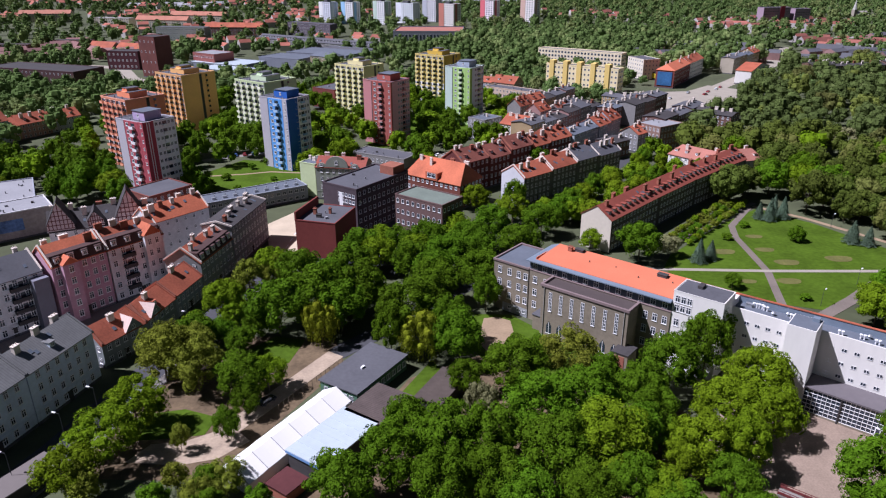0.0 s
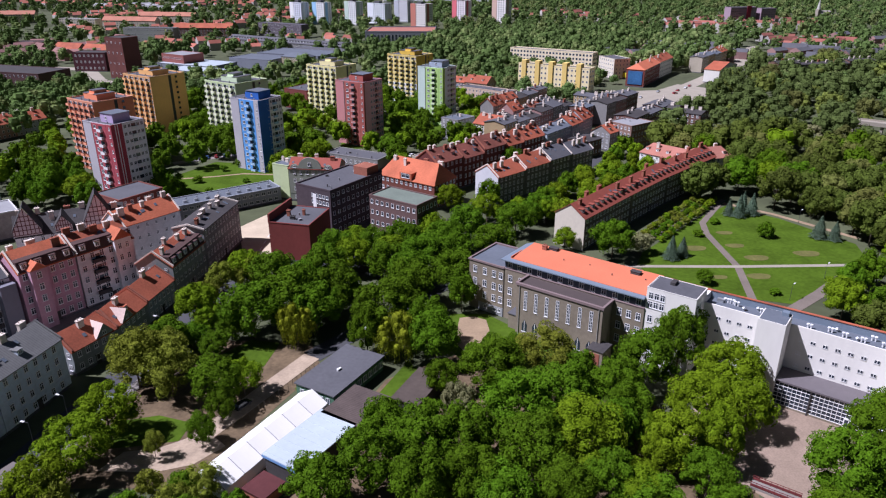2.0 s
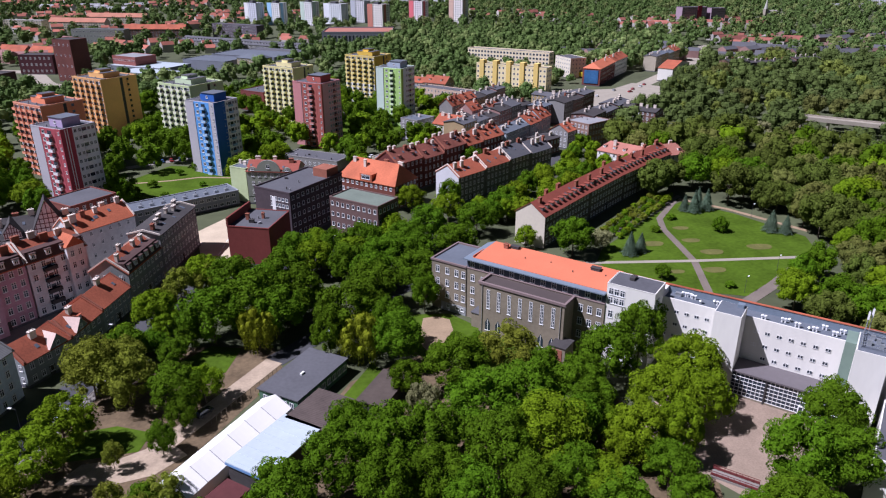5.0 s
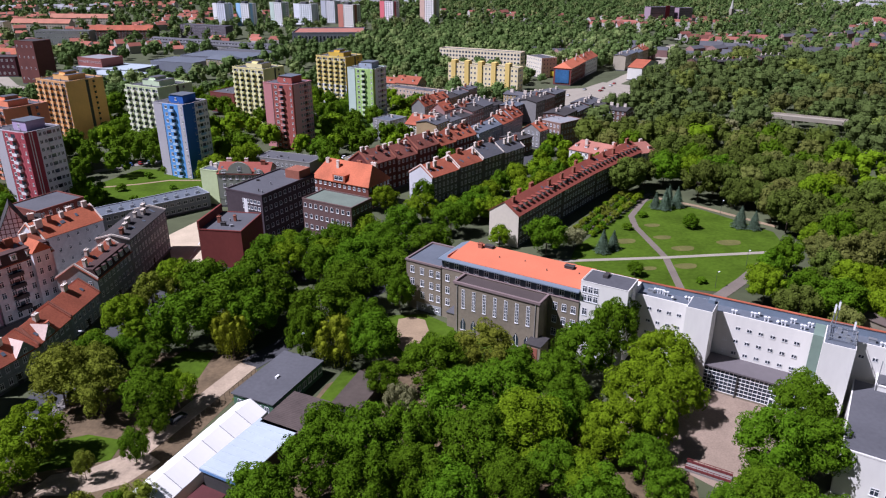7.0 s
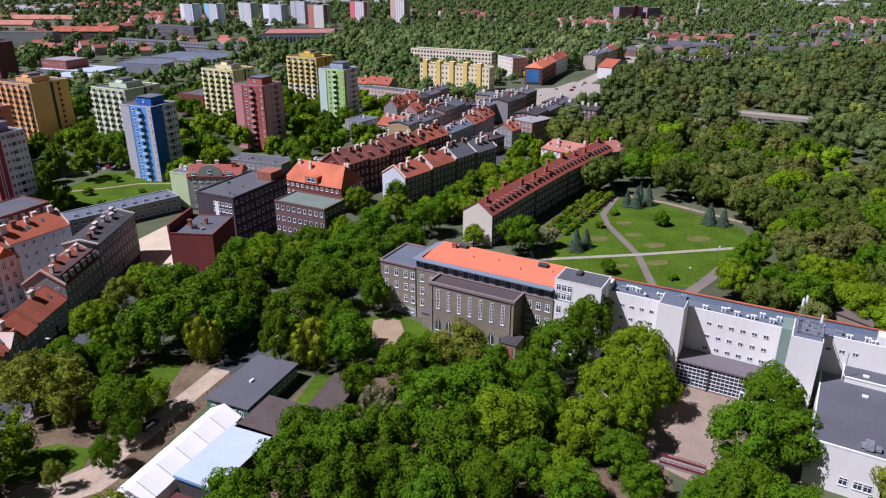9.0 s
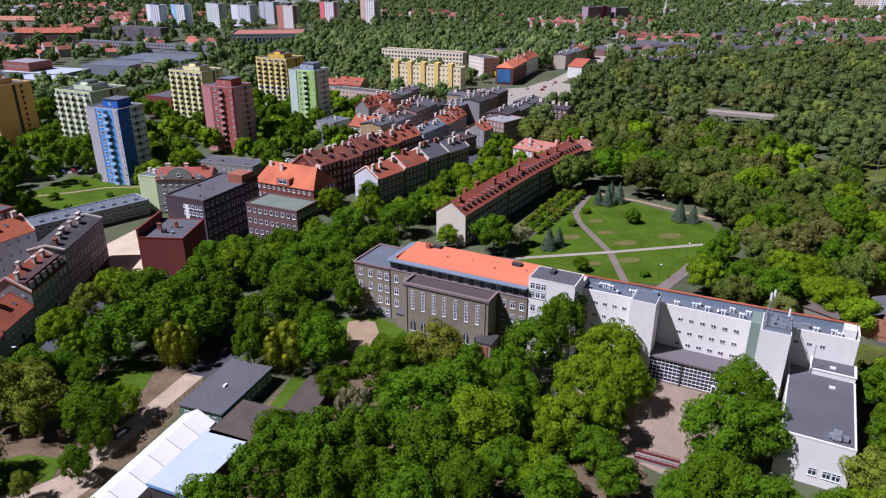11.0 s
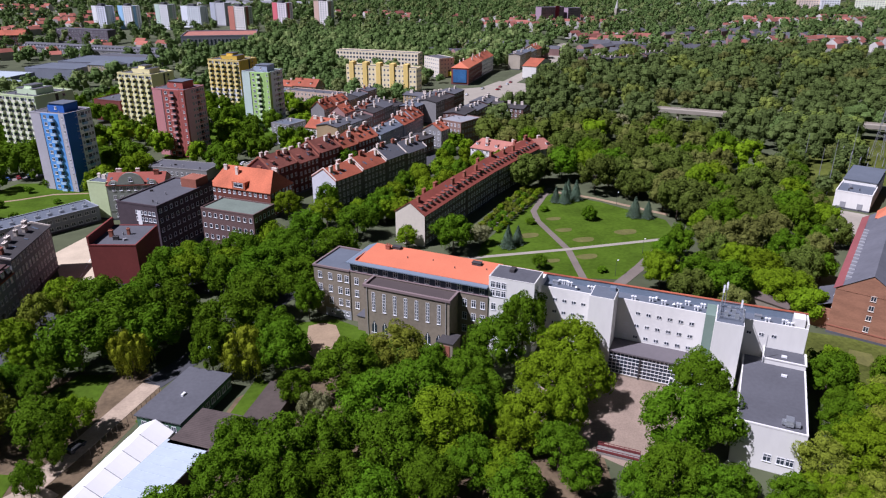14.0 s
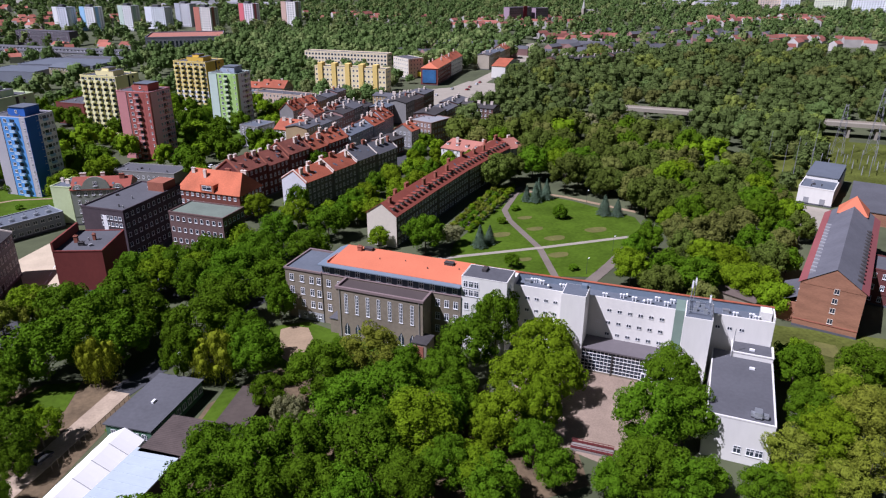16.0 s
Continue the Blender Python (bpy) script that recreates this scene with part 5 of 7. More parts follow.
# ---------------- mill and substation ----------------
BRICK = mat("weathered_brick", (0.30, 0.145, 0.085), 0.9, 0.2, 0.15, 1.5, stretch=(1, 1, 4))
ml = block("brick_mill", 144.6, 128.8, -51, 15.5, 66, 13, BRICK, TIN, "weathered red brick mill with steep grey roof", floors=4, faces="", category="mill", parapet=0.02)
q = Shape()
Wm, Lm = 15.5, 66
for y0, y1, k in ((0, 0.35, 1), (Lm - 0.35, Lm, -1)):
    q = Shape()
    q.prism([(0, y0), (Wm, y0), (Wm, y1), (0, y1)], 13, 13.05)
    for yy, kk in ((y0, 1), (y1, -1)):
        q.face([(0, yy, 13), (Wm, yy, 13), (Wm, yy, 13.4), (Wm / 2, yy, 18.2), (0, yy, 13.4)][::kk])
    part("gable", q, BRICK, ml)
sl = Shape()
for xa, za, xb, zb in ((-0.5, 13.0, Wm / 2, 18.5), (Wm / 2, 18.5, Wm + 0.5, 13.0)):
    sl.face([(xa, -0.2, za), (xb, -0.2, zb), (xb, Lm + 0.2, zb), (xa, Lm + 0.2, za)][::-1])
part("pitched_roof", sl, paint("slate_grey_roof", (0.123, 0.123, 0.139), 0.12), ml)
for sx in (-1, 1):
    b0 = Wm / 2 + sx * (Wm / 2 + 0.55)
    b1 = Wm / 2 + sx * (Wm / 2 - 1.4)
    z1 = 13.0 + 5.5 * 1.9 / (Wm / 2 + 0.5)
    part("eaves_strip", Shape().face([(b0, -0.25, 13.06), (b1, -0.25, z1 + 0.06), (b1, Lm, z1 + 0.06), (b0, Lm, 13.06)]), paint("dull_red_sheet", (0.246, 0.074, 0.074)), ml, "dull red sheet along the eaves")
    for k in range(15):
        y0 = 4 + 3.0 * k
        xx = Wm / 2 + sx * (Wm / 2 - 2.1)
        part("roof_light", Shape().box(xx - 0.7, xx + 0.7, y0, y0 + 1.0, 14.0, 15.3), PALEROOF if sx < 0 else FELT_DARK, ml)
py = [(3.2, 58, 16.0), (Wm - 3.2, 58, 16.0), (Wm - 3.2, 67, 16.0), (3.2, 67, 16.0)]
part("red_roof_end", Shape().face([py[0], py[1], (Wm / 2, 62, 21.5)]).face([py[1], py[2], (Wm / 2, 62, 21.5)]).face([py[2], py[3], (Wm / 2, 62, 21.5)]).face([py[3], py[0], (Wm / 2, 62, 21.5)]), TILE_ORANGE, ml, "orange tiled pyramid roof at the far end")
for z in (3.6, 6.8, 9.6, 12.4):
    part("window", window_mesh(1.3, 1.5, "mid", CHIM), None, ml, at=pose(8.8, 0, z))
for z in (4.0, 7.5, 11.0):
    windows(ml, Wm, 0, 90, Lm, [z], 3.2, 1.3, 1.8)
    windows(ml, 0, Lm, 270, Lm, [z], 3.2, 1.3, 1.8)
part("lean_to", Shape().box(-4.5, 0, 2.0, 16, 0, 5.8), BRICK, ml)
part("lean_to_roof", Shape().face([(-4.8, 1.7, 5.8), (0, 1.7, 8.0), (0, 16.3, 8.0), (-4.8, 16.3, 5.8)][::-1]), FELT, ml)
part("string_course", Shape().box(-0.05, Wm + 0.05, -0.12, 0, 2.2, 2.5), CHIM_RED, ml)
block("brick_mill", 174.5, 133, -52, 26, 12, 11, paint("maroon_brick", (0.123, 0.041, 0.037), 0.15), FELT, "dark brick mill cross wing", floors=3, faces="fr", category="mill", pitch=2.6)
roof_box("works_hall", 237, 177, 40, 42, 15, 5.0, BRICK, FELT, "low works hall with dark grey flat roof beside the substation")
sb = block("substation_house", 226.2, 212.5, -53, 13, 40, 7, WHITE, FELT_BLUE, "white substation building with blue-grey roof", floors=1, faces="", category="substation", rise=0)
part("upper_block", Shape().box(0.5, 12.5, 14, 39.5, 7, 8.6), WHITE, sb)
part("upper_roof", Shape().box(0.2, 12.8, 13.7, 39.8, 8.6, 8.9), FELT_BLUE, sb)
for u in (3.5, 9.5):
    part("door", Shape().box(u - 1, u + 1, -0.06, 0, 0, 3), PALEROOF, sb)
block("works_hall", 250, 184, -52, 30, 45, 6, PAL[1], FELT_DARK, "large low hall with dark felt roof", floors=1, faces="", category="hall")
GREY_STEEL = paint("weathered_steel", (0.20, 0.20, 0.21))
for x, y, hh in ((236, 226, 24), (240, 236, 18), (260, 240, 26), (246, 252, 20)):
    lp = thing("lattice_mast", x, y, 0, 20, "thin grey steel mast at the substation", "mast")
    part("pole", Shape().cylinder(0, 0, 0.2, 0, hh, 6, r1=0.07), GREY_STEEL, lp)
for k in range(12):
    gx, gy_ = 272 + 9 * (k % 4) + 5 * (k // 4), 246 - 6 * (k % 4) + 10 * (k // 4)
    pg = thing("switchgear_portal", gx, gy_, 0, 40, "grey steel switchgear portal", "switchgear", "switchgear")
    for dx in (-4, 4):
        part("post", Shape().cylinder(dx, 0, 0.12, 0, 8, 5), GREY_STEEL, pg)
    for dx in (-2.6, 0, 2.6):
        part("insulator", Shape().cylinder(dx, 3, 0.25, 0, 3.2, 6, r1=0.12), PALEROOF, pg)
    part("beam", Shape().box(-4.2, 4.2, -0.12, 0.12, 7.7, 8.0), GREY_STEEL, pg)
br = thing("viaduct", 238, 376, 0, -39, "concrete road viaduct rising among the trees", "bridge")
part("deck", Shape().box(0, 150, 0, 9, 6.6, 7.8), PALEPAVE, br)
part("barrier", Shape().box(0, 150, 0.0, 0.25, 7.8, 8.7), PALEPAVE, br)
part("barrier", Shape().box(0, 150, 8.75, 9.0, 7.8, 8.7), PALEPAVE, br)
for k in range(11):
    part("pier", Shape().box(5 + 14 * k, 6.2 + 14 * k, 1, 8, 0, 6.6), PALEPAVE, br)
footprint(238, 376, -39, 150, 9, 2)
for u0, u1 in ((8, 46), (118, 150)):        # low ground before the deck
    c, s_ = math.cos(radians(-39)), math.sin(radians(-39))
    footprint(238 + c * u0 + s_ * 26, 376 + s_ * u0 - c * 26, -39, u1 - u0, 26, 0)


def pylon(x, y, ang, h=34):
    p_ = thing("power_pylon", x, y, 0, ang, "grey steel lattice power pylon", "pylon")
    top, foot = 0.5, 2.6
    def leg_at(sx, sy, t):
        k = foot + (top - foot) * t
        return Vector((sx * k, sy * k, h * t))
    def bar(name, a, b, w):
        d = (b - a).normalized()
        e0 = d.orthogonal().normalized() * w
        e1 = d.cross(e0).normalized() * w
        q_ = Shape()
        for f0, f1 in ((e0, e1), (e1, -e0), (-e0, -e1), (-e1, e0)):
            q_.face([a + f0, a + f1, b + f1, b + f0])
        part(name, q_, GREY_STEEL, p_)
    cs = ((1, 1), (-1, 1), (-1, -1), (1, -1))
    for sx, sy in cs:
        bar("leg", leg_at(sx, sy, 0), leg_at(sx, sy, 1), 0.12)
    for i in range(4):
        (ax, ay), (bx, by) = cs[i], cs[(i + 1) % 4]
        for k in range(6):
            bar("brace", leg_at(ax, ay, k / 6), leg_at(bx, by, (k + 1) / 6), 0.06)
    for z, w in ((0.72, 6.0), (0.86, 4.8), (0.97, 3.6)):
        bar("cross_arm", Vector((-w, 0, h * z)), Vector((w, 0, h * z)), 0.14)


pylon(322, 262, 30)
pylon(306, 268, 30, 26)

# red railing bridge by the yard
rb = thing("ramp_railing", 61.5, 100.5, 0, -38, "dull red railing of a small ramp bridge", "railing")
part("deck", Shape().box(0, 8.5, 0, 2.2, 0, 0.5), PAVE, rb)
for k in range(9):
    for v in (0.05, 2.1):
        part("post", Shape().box(1.05 * k, 1.05 * k + 0.08, v, v + 0.08, 0.5, 1.6), RAIL_RED, rb)
for v in (0.05, 2.1):
    part("rail", Shape().box(0, 8.5, v, v + 0.08, 1.5, 1.6).box(0, 8.5, v, v + 0.08, 0.7, 1.2), RAIL_RED, rb)


# denser town behind the terraces
terrace(48, 380, 51, 6, "street houses", seed=41, lo=10, hi=14, W=9, hh=(9, 13))
terrace(46, 408, 51, 5, "street houses", seed=42, lo=11, hi=15, W=10)
terrace(112, 402, 50, 3, "street houses", seed=43, lo=13, hi=17, roofs=[FELT_DARK, FELT, FELT_BLUE], walls=[PAL[3], PAL[1], PAL[0]], W=14)
terrace(136, 398, -42, 2, "street houses", seed=44, lo=14, hi=18, roofs=[FELT_DARK], walls=[PAL[3]])
terrace(20, 520, -36, 2, "street houses", seed=45, lo=18, hi=24, roofs=[TILE_RED], hh=(8, 10), floors=3)
terrace(104, 455, -40, 2, "street houses", seed=46, lo=16, hi=20, roofs=[FELT], hh=(8, 11))


# ---------------- parked cars and street lamps ----------------
def car(x, y, ang, col, word):
    c = thing("car", x, y, 0.06, ang, "parked %s car by the roadside" % word, "car", "parked cars")
    s = Shape()
    prof = [(-2.1, 0.35), (-2.15, 0.75), (-1.9, 0.95), (1.0, 0.95), (2.05, 0.72), (2.1, 0.35)]
    for y0, k in ((-0.85, 1), (0.85, -1)):
        s.face([(a, y0, z) for a, z in prof][::-k])
    for (a, z0), (b, z1) in zip(prof, prof[1:] + prof[:1]):
        s.face([(a, -0.85, z0), (a, 0.85, z0), (b, 0.85, z1), (b, -0.85, z1)])
    part("body", s, col, c)
    g_ = Shape()
    lo_, hi_ = [(-1.8, -0.8), (0.9, -0.8), (0.9, 0.8), (-1.8, 0.8)], [(-1.4, -0.62), (0.3, -0.62), (0.3, 0.62), (-1.4, 0.62)]
    for i in range(4):
        j = (i + 1) % 4
        g_.face([(*lo_[i], 0.95), (*lo_[j], 0.95), (*hi_[j], 1.42), (*hi_[i], 1.42)], 1)
    g_.face([(*q_, 1.42) for q_ in hi_], 0)
    part("cabin", g_, [col, GLASS], c)
    for wx in (-1.3, 1.3):
        for wy in (-0.8, 0.8):
            w = Shape()
            ring_ = [(wx + 0.32 * math.cos(k * math.pi / 5), 0.32 + 0.32 * math.sin(k * math.pi / 5)) for k in range(10)]
            for yy, k in ((wy - 0.1, 1), (wy + 0.1, -1)):
                w.face([(a, yy, z) for a, z in ring_][::k])
            for (a, z0), (b, z1) in zip(ring_, ring_[1:] + ring_[:1]):
                w.face([(a, wy - 0.1, z0), (b, wy - 0.1, z1), (b, wy + 0.1, z1), (a, wy + 0.1, z0)])
            part("wheel", w, FELT_DARK, c)


CARS = [(mat("silver_paint", (0.5, 0.52, 0.54), 0.3, 0.02, metal=0.5), "silver"), (mat("white_car_paint", (0.75, 0.75, 0.75), 0.3, 0.02), "white"), (mat("black_car_paint", (0.03, 0.03, 0.035), 0.25, 0.02), "black"), (mat("red_car_paint", (0.35, 0.03, 0.03), 0.3, 0.02), "red"), (mat("blue_car_paint", (0.05, 0.10, 0.25), 0.3, 0.02), "blue")]
rc = random.Random(9)
for x, y, a in ((-62.5, 157, 75), (-61.2, 163, 75), (-58, 178, 78), (-39.5, 130.5, 55), (-10.8, 166.5, 50), (-14, 163, 50), (-70.3, 133, 74), (-107, 339.5, 110), (-104, 341, 110), (-100, 342.5, 110), (-96, 344, 105), (-92, 345.5, 105), (-87, 346, 95), (-82, 345.5, 90), (150, 505, 40), (180, 512, 50), (196, 516, 50), (206, 527, 52), (212, 535, 52), (190, 505, 30), (160, 490, 60), (-2, 340, 50), (10, 350, 50)):
    m_, w_ = rc.choice(CARS)
    car(x, y, a, m_, w_)


LAMP_GREY = paint("lamp_grey", (0.05, 0.05, 0.055))


def street_lamp(x, y, ang, h=8.5):
    l_ = thing("street_lamp", x, y, 0, ang, "grey steel street lamp with a white head", "street lamp", "street lamps")
    part("pole", Shape().cylinder(0, 0, 0.07, 0, h, 6, r1=0.035), LAMP_GREY, l_)
    part("arm", Shape().box(0, 1.3, -0.04, 0.04, h - 0.08, h), LAMP_GREY, l_)
    part("head", Shape().box(0.9, 1.75, -0.17, 0.17, h - 0.05, h + 0.12), WHITEPAINT, l_)


for x, y in ((-80.4, 103), (-76.6, 115), (-74, 124), (-69.5, 141), (-65.5, 158), (-61.5, 174)):
    street_lamp(x, y, 165)
for x, y in ((107.7, 176.0), (125.7, 189.9), (142.8, 238.3), (123.1, 266.8)):
    street_lamp(x, y, 40, 5)

block("town_house", 83, 331, 38, 13, 11, 8.5, PAL[3], FELT_DARK, "low brown house with dark felt roof", floors=2, rise=1.0, pitch=2.6, faces="fl", category="house", group="street houses", chimneys=2)
block("town_house", 99, 345, 44, 11, 11, 9.5, PAL[1], TILE_RED, "small grey house with red tiled roof", floors=3, rise=3.4, pitch=2.6, faces="fl", category="house", group="street houses", chimneys=2, dormers=2)
roof_box("shelter", -79.5, 95.5, 62, 13, 5.0, 3.2, FELT_DARK, paint("grey_brown_roof", (0.15, 0.13, 0.12)), "long low shelter with grey-brown roof by the street")
for k in range(16):
    fp = thing("fence_post", -37.0 + 0.82 * k, 126.0 + 1.35 * k, 0, 58, "thin rusty fence post beside the track", "fence post", "track fence")
    part("post", Shape().box(-0.035, 0.035, -0.035, 0.035, 0, 1.9), BARK, fp)


# ---------------- far town ----------------
rnd = random.Random(21)
for i, (x, y, a, l, h, c1, c2, lab) in enumerate((
        (-186, 1112, -38, 24, 31, "pale_white_block", "pale_grey_block", "white"), (-152, 1108, -38, 24, 31, "sky_block", "white_sky_block", "pale blue and white"),
        (-102, 1090, -38, 22, 33, "mint_block", "white_mint_block", "mint and white"), (-70, 1120, -38, 34, 29, "lilac_block", "white_lilac_block", "lilac-white"), (-30, 1140, -38, 26, 32, "grey_block", "grey_white_block", "grey"),
        (-4, 1010, -40, 26, 34, "brick_block", "cream_block", "red-brown and white"), (58, 1100, -40, 24, 33, "red_block", "rose_block", "red and white"), (118, 1098, -40, 24, 35, "tan_block", "white_tan_block", "tan and white"))):
    cols = {"white": ((0.80, 0.80, 0.80), (0.68, 0.70, 0.78)), "pale blue and white": ((0.34, 0.57, 0.80), (0.80, 0.80, 0.80)), "mint and white": ((0.54, 0.65, 0.57), (0.80, 0.80, 0.80)), "lilac-white": ((0.74, 0.76, 0.80), (0.74, 0.78, 0.80)), "grey": ((0.47, 0.49, 0.54), (0.68, 0.68, 0.70)), "red-brown and white": ((0.49, 0.19, 0.14), (0.78, 0.73, 0.68)), "red and white": ((0.68, 0.16, 0.19), (0.78, 0.70, 0.73)), "tan and white": ((0.62, 0.43, 0.35), (0.80, 0.76, 0.73))}[lab]
    b = block("tower_block", x, y, a, l, 16, h, paint(c2, cols[1]), FELT, "distant %s tower block" % lab, floors=11, pitch=4.2, win=(2.4, 1.5), style="plain", faces="fr", group="distant tower blocks", category="tower block")
    m_ = paint(c1, cols[0])
    part("colour_bay", Shape().box(0, l * 0.35, -0.4, 0, 0, h + 0.6), m_, b)
    part("colour_bay", Shape().box(l, l + 0.3, 3, 8, 0, h + 0.6), m_, b)
    part("roof_hut", Shape().box(l * 0.3, l * 0.6, 4, 11, h, h + 3), FELT, b)
for x, y, a, l, w, h, col, lab in ((1020, 1418, -30, 42, 14, 40, (0.70, 0.68, 0.70), "white"), (1075, 1400, -30, 50, 14, 42, (0.66, 0.62, 0.60), "white"), (1085, 1212, -35, 40, 14, 38, (0.68, 0.54, 0.44), "cream"), (1112, 1180, -35, 34, 14, 40, (0.70, 0.70, 0.72), "white"), (1150, 1135, -60, 56, 14, 36, (0.64, 0.66, 0.50), "pale green"), (1175, 1070, -60, 60, 14, 34, (0.72, 0.74, 0.76), "white")):
    block("tower_block", x, y, a, l, w, h, paint("far_slab_wall", col), FELT, "distant %s apartment slab" % lab, floors=11, pitch=4.5, win=(2.4, 1.6), style="plain", faces="f", group="distant tower blocks", category="tower block")
of = block("office_tower", 458, 1040, 10, 42, 16, 25, paint("purple_brown_front", (0.32, 0.23, 0.28)), FELT, "distant purple-brown office slab", floors=7, pitch=4, win=(3.4, 1.4), style="plain", faces="f", category="office building")
part("red_bay", Shape().box(26, 33, -0.5, 0, 0, 27), paint("crimson_bay_far", (0.328, 0.041, 0.066)), of)
block("office_tower", 506, 1046, 10, 24, 16, 23, paint("purple_brown_front2", (0.32, 0.23, 0.28)), FELT, "distant purple-brown office slab", floors=7, pitch=4, win=(3.4, 1.4), style="plain", faces="f", category="office building")
ch = thing("church", 631, 1118, 0, 20, "distant pale church with a pointed spire", "church")
part("tower", Shape().box(-2.8, 2.8, -2.8, 2.8, 0, 17), PALEPAVE, ch)
part("spire", Shape().cylinder(0, 0, 3.0, 17, 33, 8, r1=0.05), paint("pale_copper", (0.451, 0.451, 0.394)), ch)
part("nave", Shape().box(3.5, 26, -6, 6, 0, 9), PALEPAVE, ch)
part("nave_roof", gable_roof(22.5, 12, 9, 6, 0.3), paint("pale_roof_far", (0.410, 0.377, 0.328)), ch, at=pose(3.5, -6, 0))
ar = block("assembly_hall", -55, 818, -4, 78, 60, 15, paint("grey_hall_front", (0.246, 0.254, 0.295)), TILE_PINK, "large grey hall with pillared front and red roof", floors=1, pitch=4, win=(2.6, 8), style="plain", faces="fr", category="hall", parapet=1.2)
bt = block("brick_tower", -252, 598, -30, 20, 16, 33, paint("dark_tower_brick", (0.139, 0.049, 0.041), 0.14), FELT_DARK, "dark red brick works tower", floors=4, pitch=5, faces="f", category="tower")
block("works_house", -228, 655, -35, 30, 22, 13, paint("works_red", (0.279, 0.098, 0.082)), PALEROOF, "red works building with pale roof", floors=2, faces="f", category="works")
for x, y, a, l, w, h, rm in ((-230, 646, -28, 62, 34, 6, SHED), (-212, 606, -28, 52, 24, 6, SHED), (-168, 655, -28, 46, 30, 9, FELT_BLUE), (-150, 690, -28, 70, 40, 9, FELT_BLUE), (-130, 720, -30, 60, 30, 8, FELT)):
    block("works_hall", x, y, a, l, w, h, paint("works_wall", (0.205, 0.221, 0.262)), rm, "large low works hall with blue-grey roof", floors=1, faces="", category="hall", group="works halls")
for k in range(5):
    c, s = math.cos(radians(-34)), math.sin(radians(-34))
    wr = block("works_row", -212 + c * 34 * k, 832 + s * 34 * k, -34, 33.8, 16, 8, PAL[1], FELT, "section of a long grey works row with skylights", floors=2, rise=4, pitch=3, faces="f", category="works", group="long works row", dormers=8)
block("works_house", -118, 640, -35, 26, 16, 12, paint("works_cream", (0.328, 0.279, 0.180)), FELT_BLUE, "old cream and grey works office", floors=3, rise=3, hip=4, pitch=3, faces="fr", category="works")
block("brick_house", -86, 466, -36, 20, 22, 13, paint("red_plain_brick", (0.180, 0.049, 0.041)), FELT, "plain red brick flat-roofed house", floors=3, pitch=3, faces="r", category="house")
block("works_house", -360, 560, -20, 90, 30, 14, paint("dark_works_brick", (0.098, 0.049, 0.049)), FELT_DARK, "long dark brick works building", floors=3, pitch=4, faces="f", category="works")
bw = block("works_house", -300, 640, -8, 30, 16, 16, paint("dark_maroon_brick", (0.098, 0.033, 0.041)), FELT_DARK, "dark brick building with white windows", floors=3, pitch=4, win=(1.6, 2.0), style="plain", faces="f", category="works", glass=PALEROOF)
terrace(-262, 318, 60, 3, "left street houses", seed=31, lo=18, hi=26, roofs=[TILE_PINK, TILE_RED])
terrace(-240, 362, 58, 3, "left street houses", seed=32, lo=17, hi=20, roofs=[TILE_RED], floors=3, hh=(8, 10))
FAR_RED = paint("faded_orange_roof", (0.40, 0.17, 0.11), 0.15)
FARCREAM = paint("far_cream_front", (0.50, 0.44, 0.34))
for x, y, a, l, h, wall_, roof_, rise_, word in (
        (-440, 1047, -14, 83, 12, FARCREAM, FAR_RED, 5, "cream orange-roofed"), (-417, 1120, -14, 94, 13, FARCREAM, FAR_RED, 5, "cream orange-roofed"), (-509, 1067, -18, 62, 13, FARCREAM, PALEROOF, 0, "cream flat-roofed"),
        (-333, 844, -12, 62, 19, paint("grey_green_slab", (0.26, 0.28, 0.25)), FELT, 0, "grey-green flat-roofed"), (-667, 1151, 4, 80, 13, FARCREAM, FAR_RED, 5, "cream orange-roofed"), (-302, 925, -7, 75, 12, PAL[3], TILE_RED, 5, "brown red-roofed"),
        (-470, 740, -2, 45, 11, PAL[3], FELT_DARK, 0, "dark brick flat-roofed"), (-420, 778, -2, 40, 11, PAL[3], FELT_DARK, 0, "dark brick flat-roofed"), (-365, 742, -26, 34, 9, PAL[3], TILE_RED, 5, "brown red-roofed"),
        (-330, 727, -26, 32, 9, PAL[2], TILE_RED, 5, "ochre red-roofed"), (-200, 943, -35, 75, 16, paint("dusky_works_front", (0.12, 0.10, 0.12)), FELT, 0, "dusky flat-roofed")):
    block("apartment_row", x, y, a, l, 13, h, wall_, roof_, "distant %s apartment row" % word, floors=4, rise=rise_, pitch=4, win=(1.8, 1.6), style="plain", faces="f", group="distant apartment rows", category="apartment row")
block("garage_row", -44, 330, -30, 30, 12, 5, PAL[1], FELT, "low grey flat-roofed service building", floors=1, faces="f", category="shed")
block("garage_row", -2, 318, -38, 26, 14, 6, PAL[2], PALEROOF, "low building with pale roof", floors=1, faces="f", category="shed")


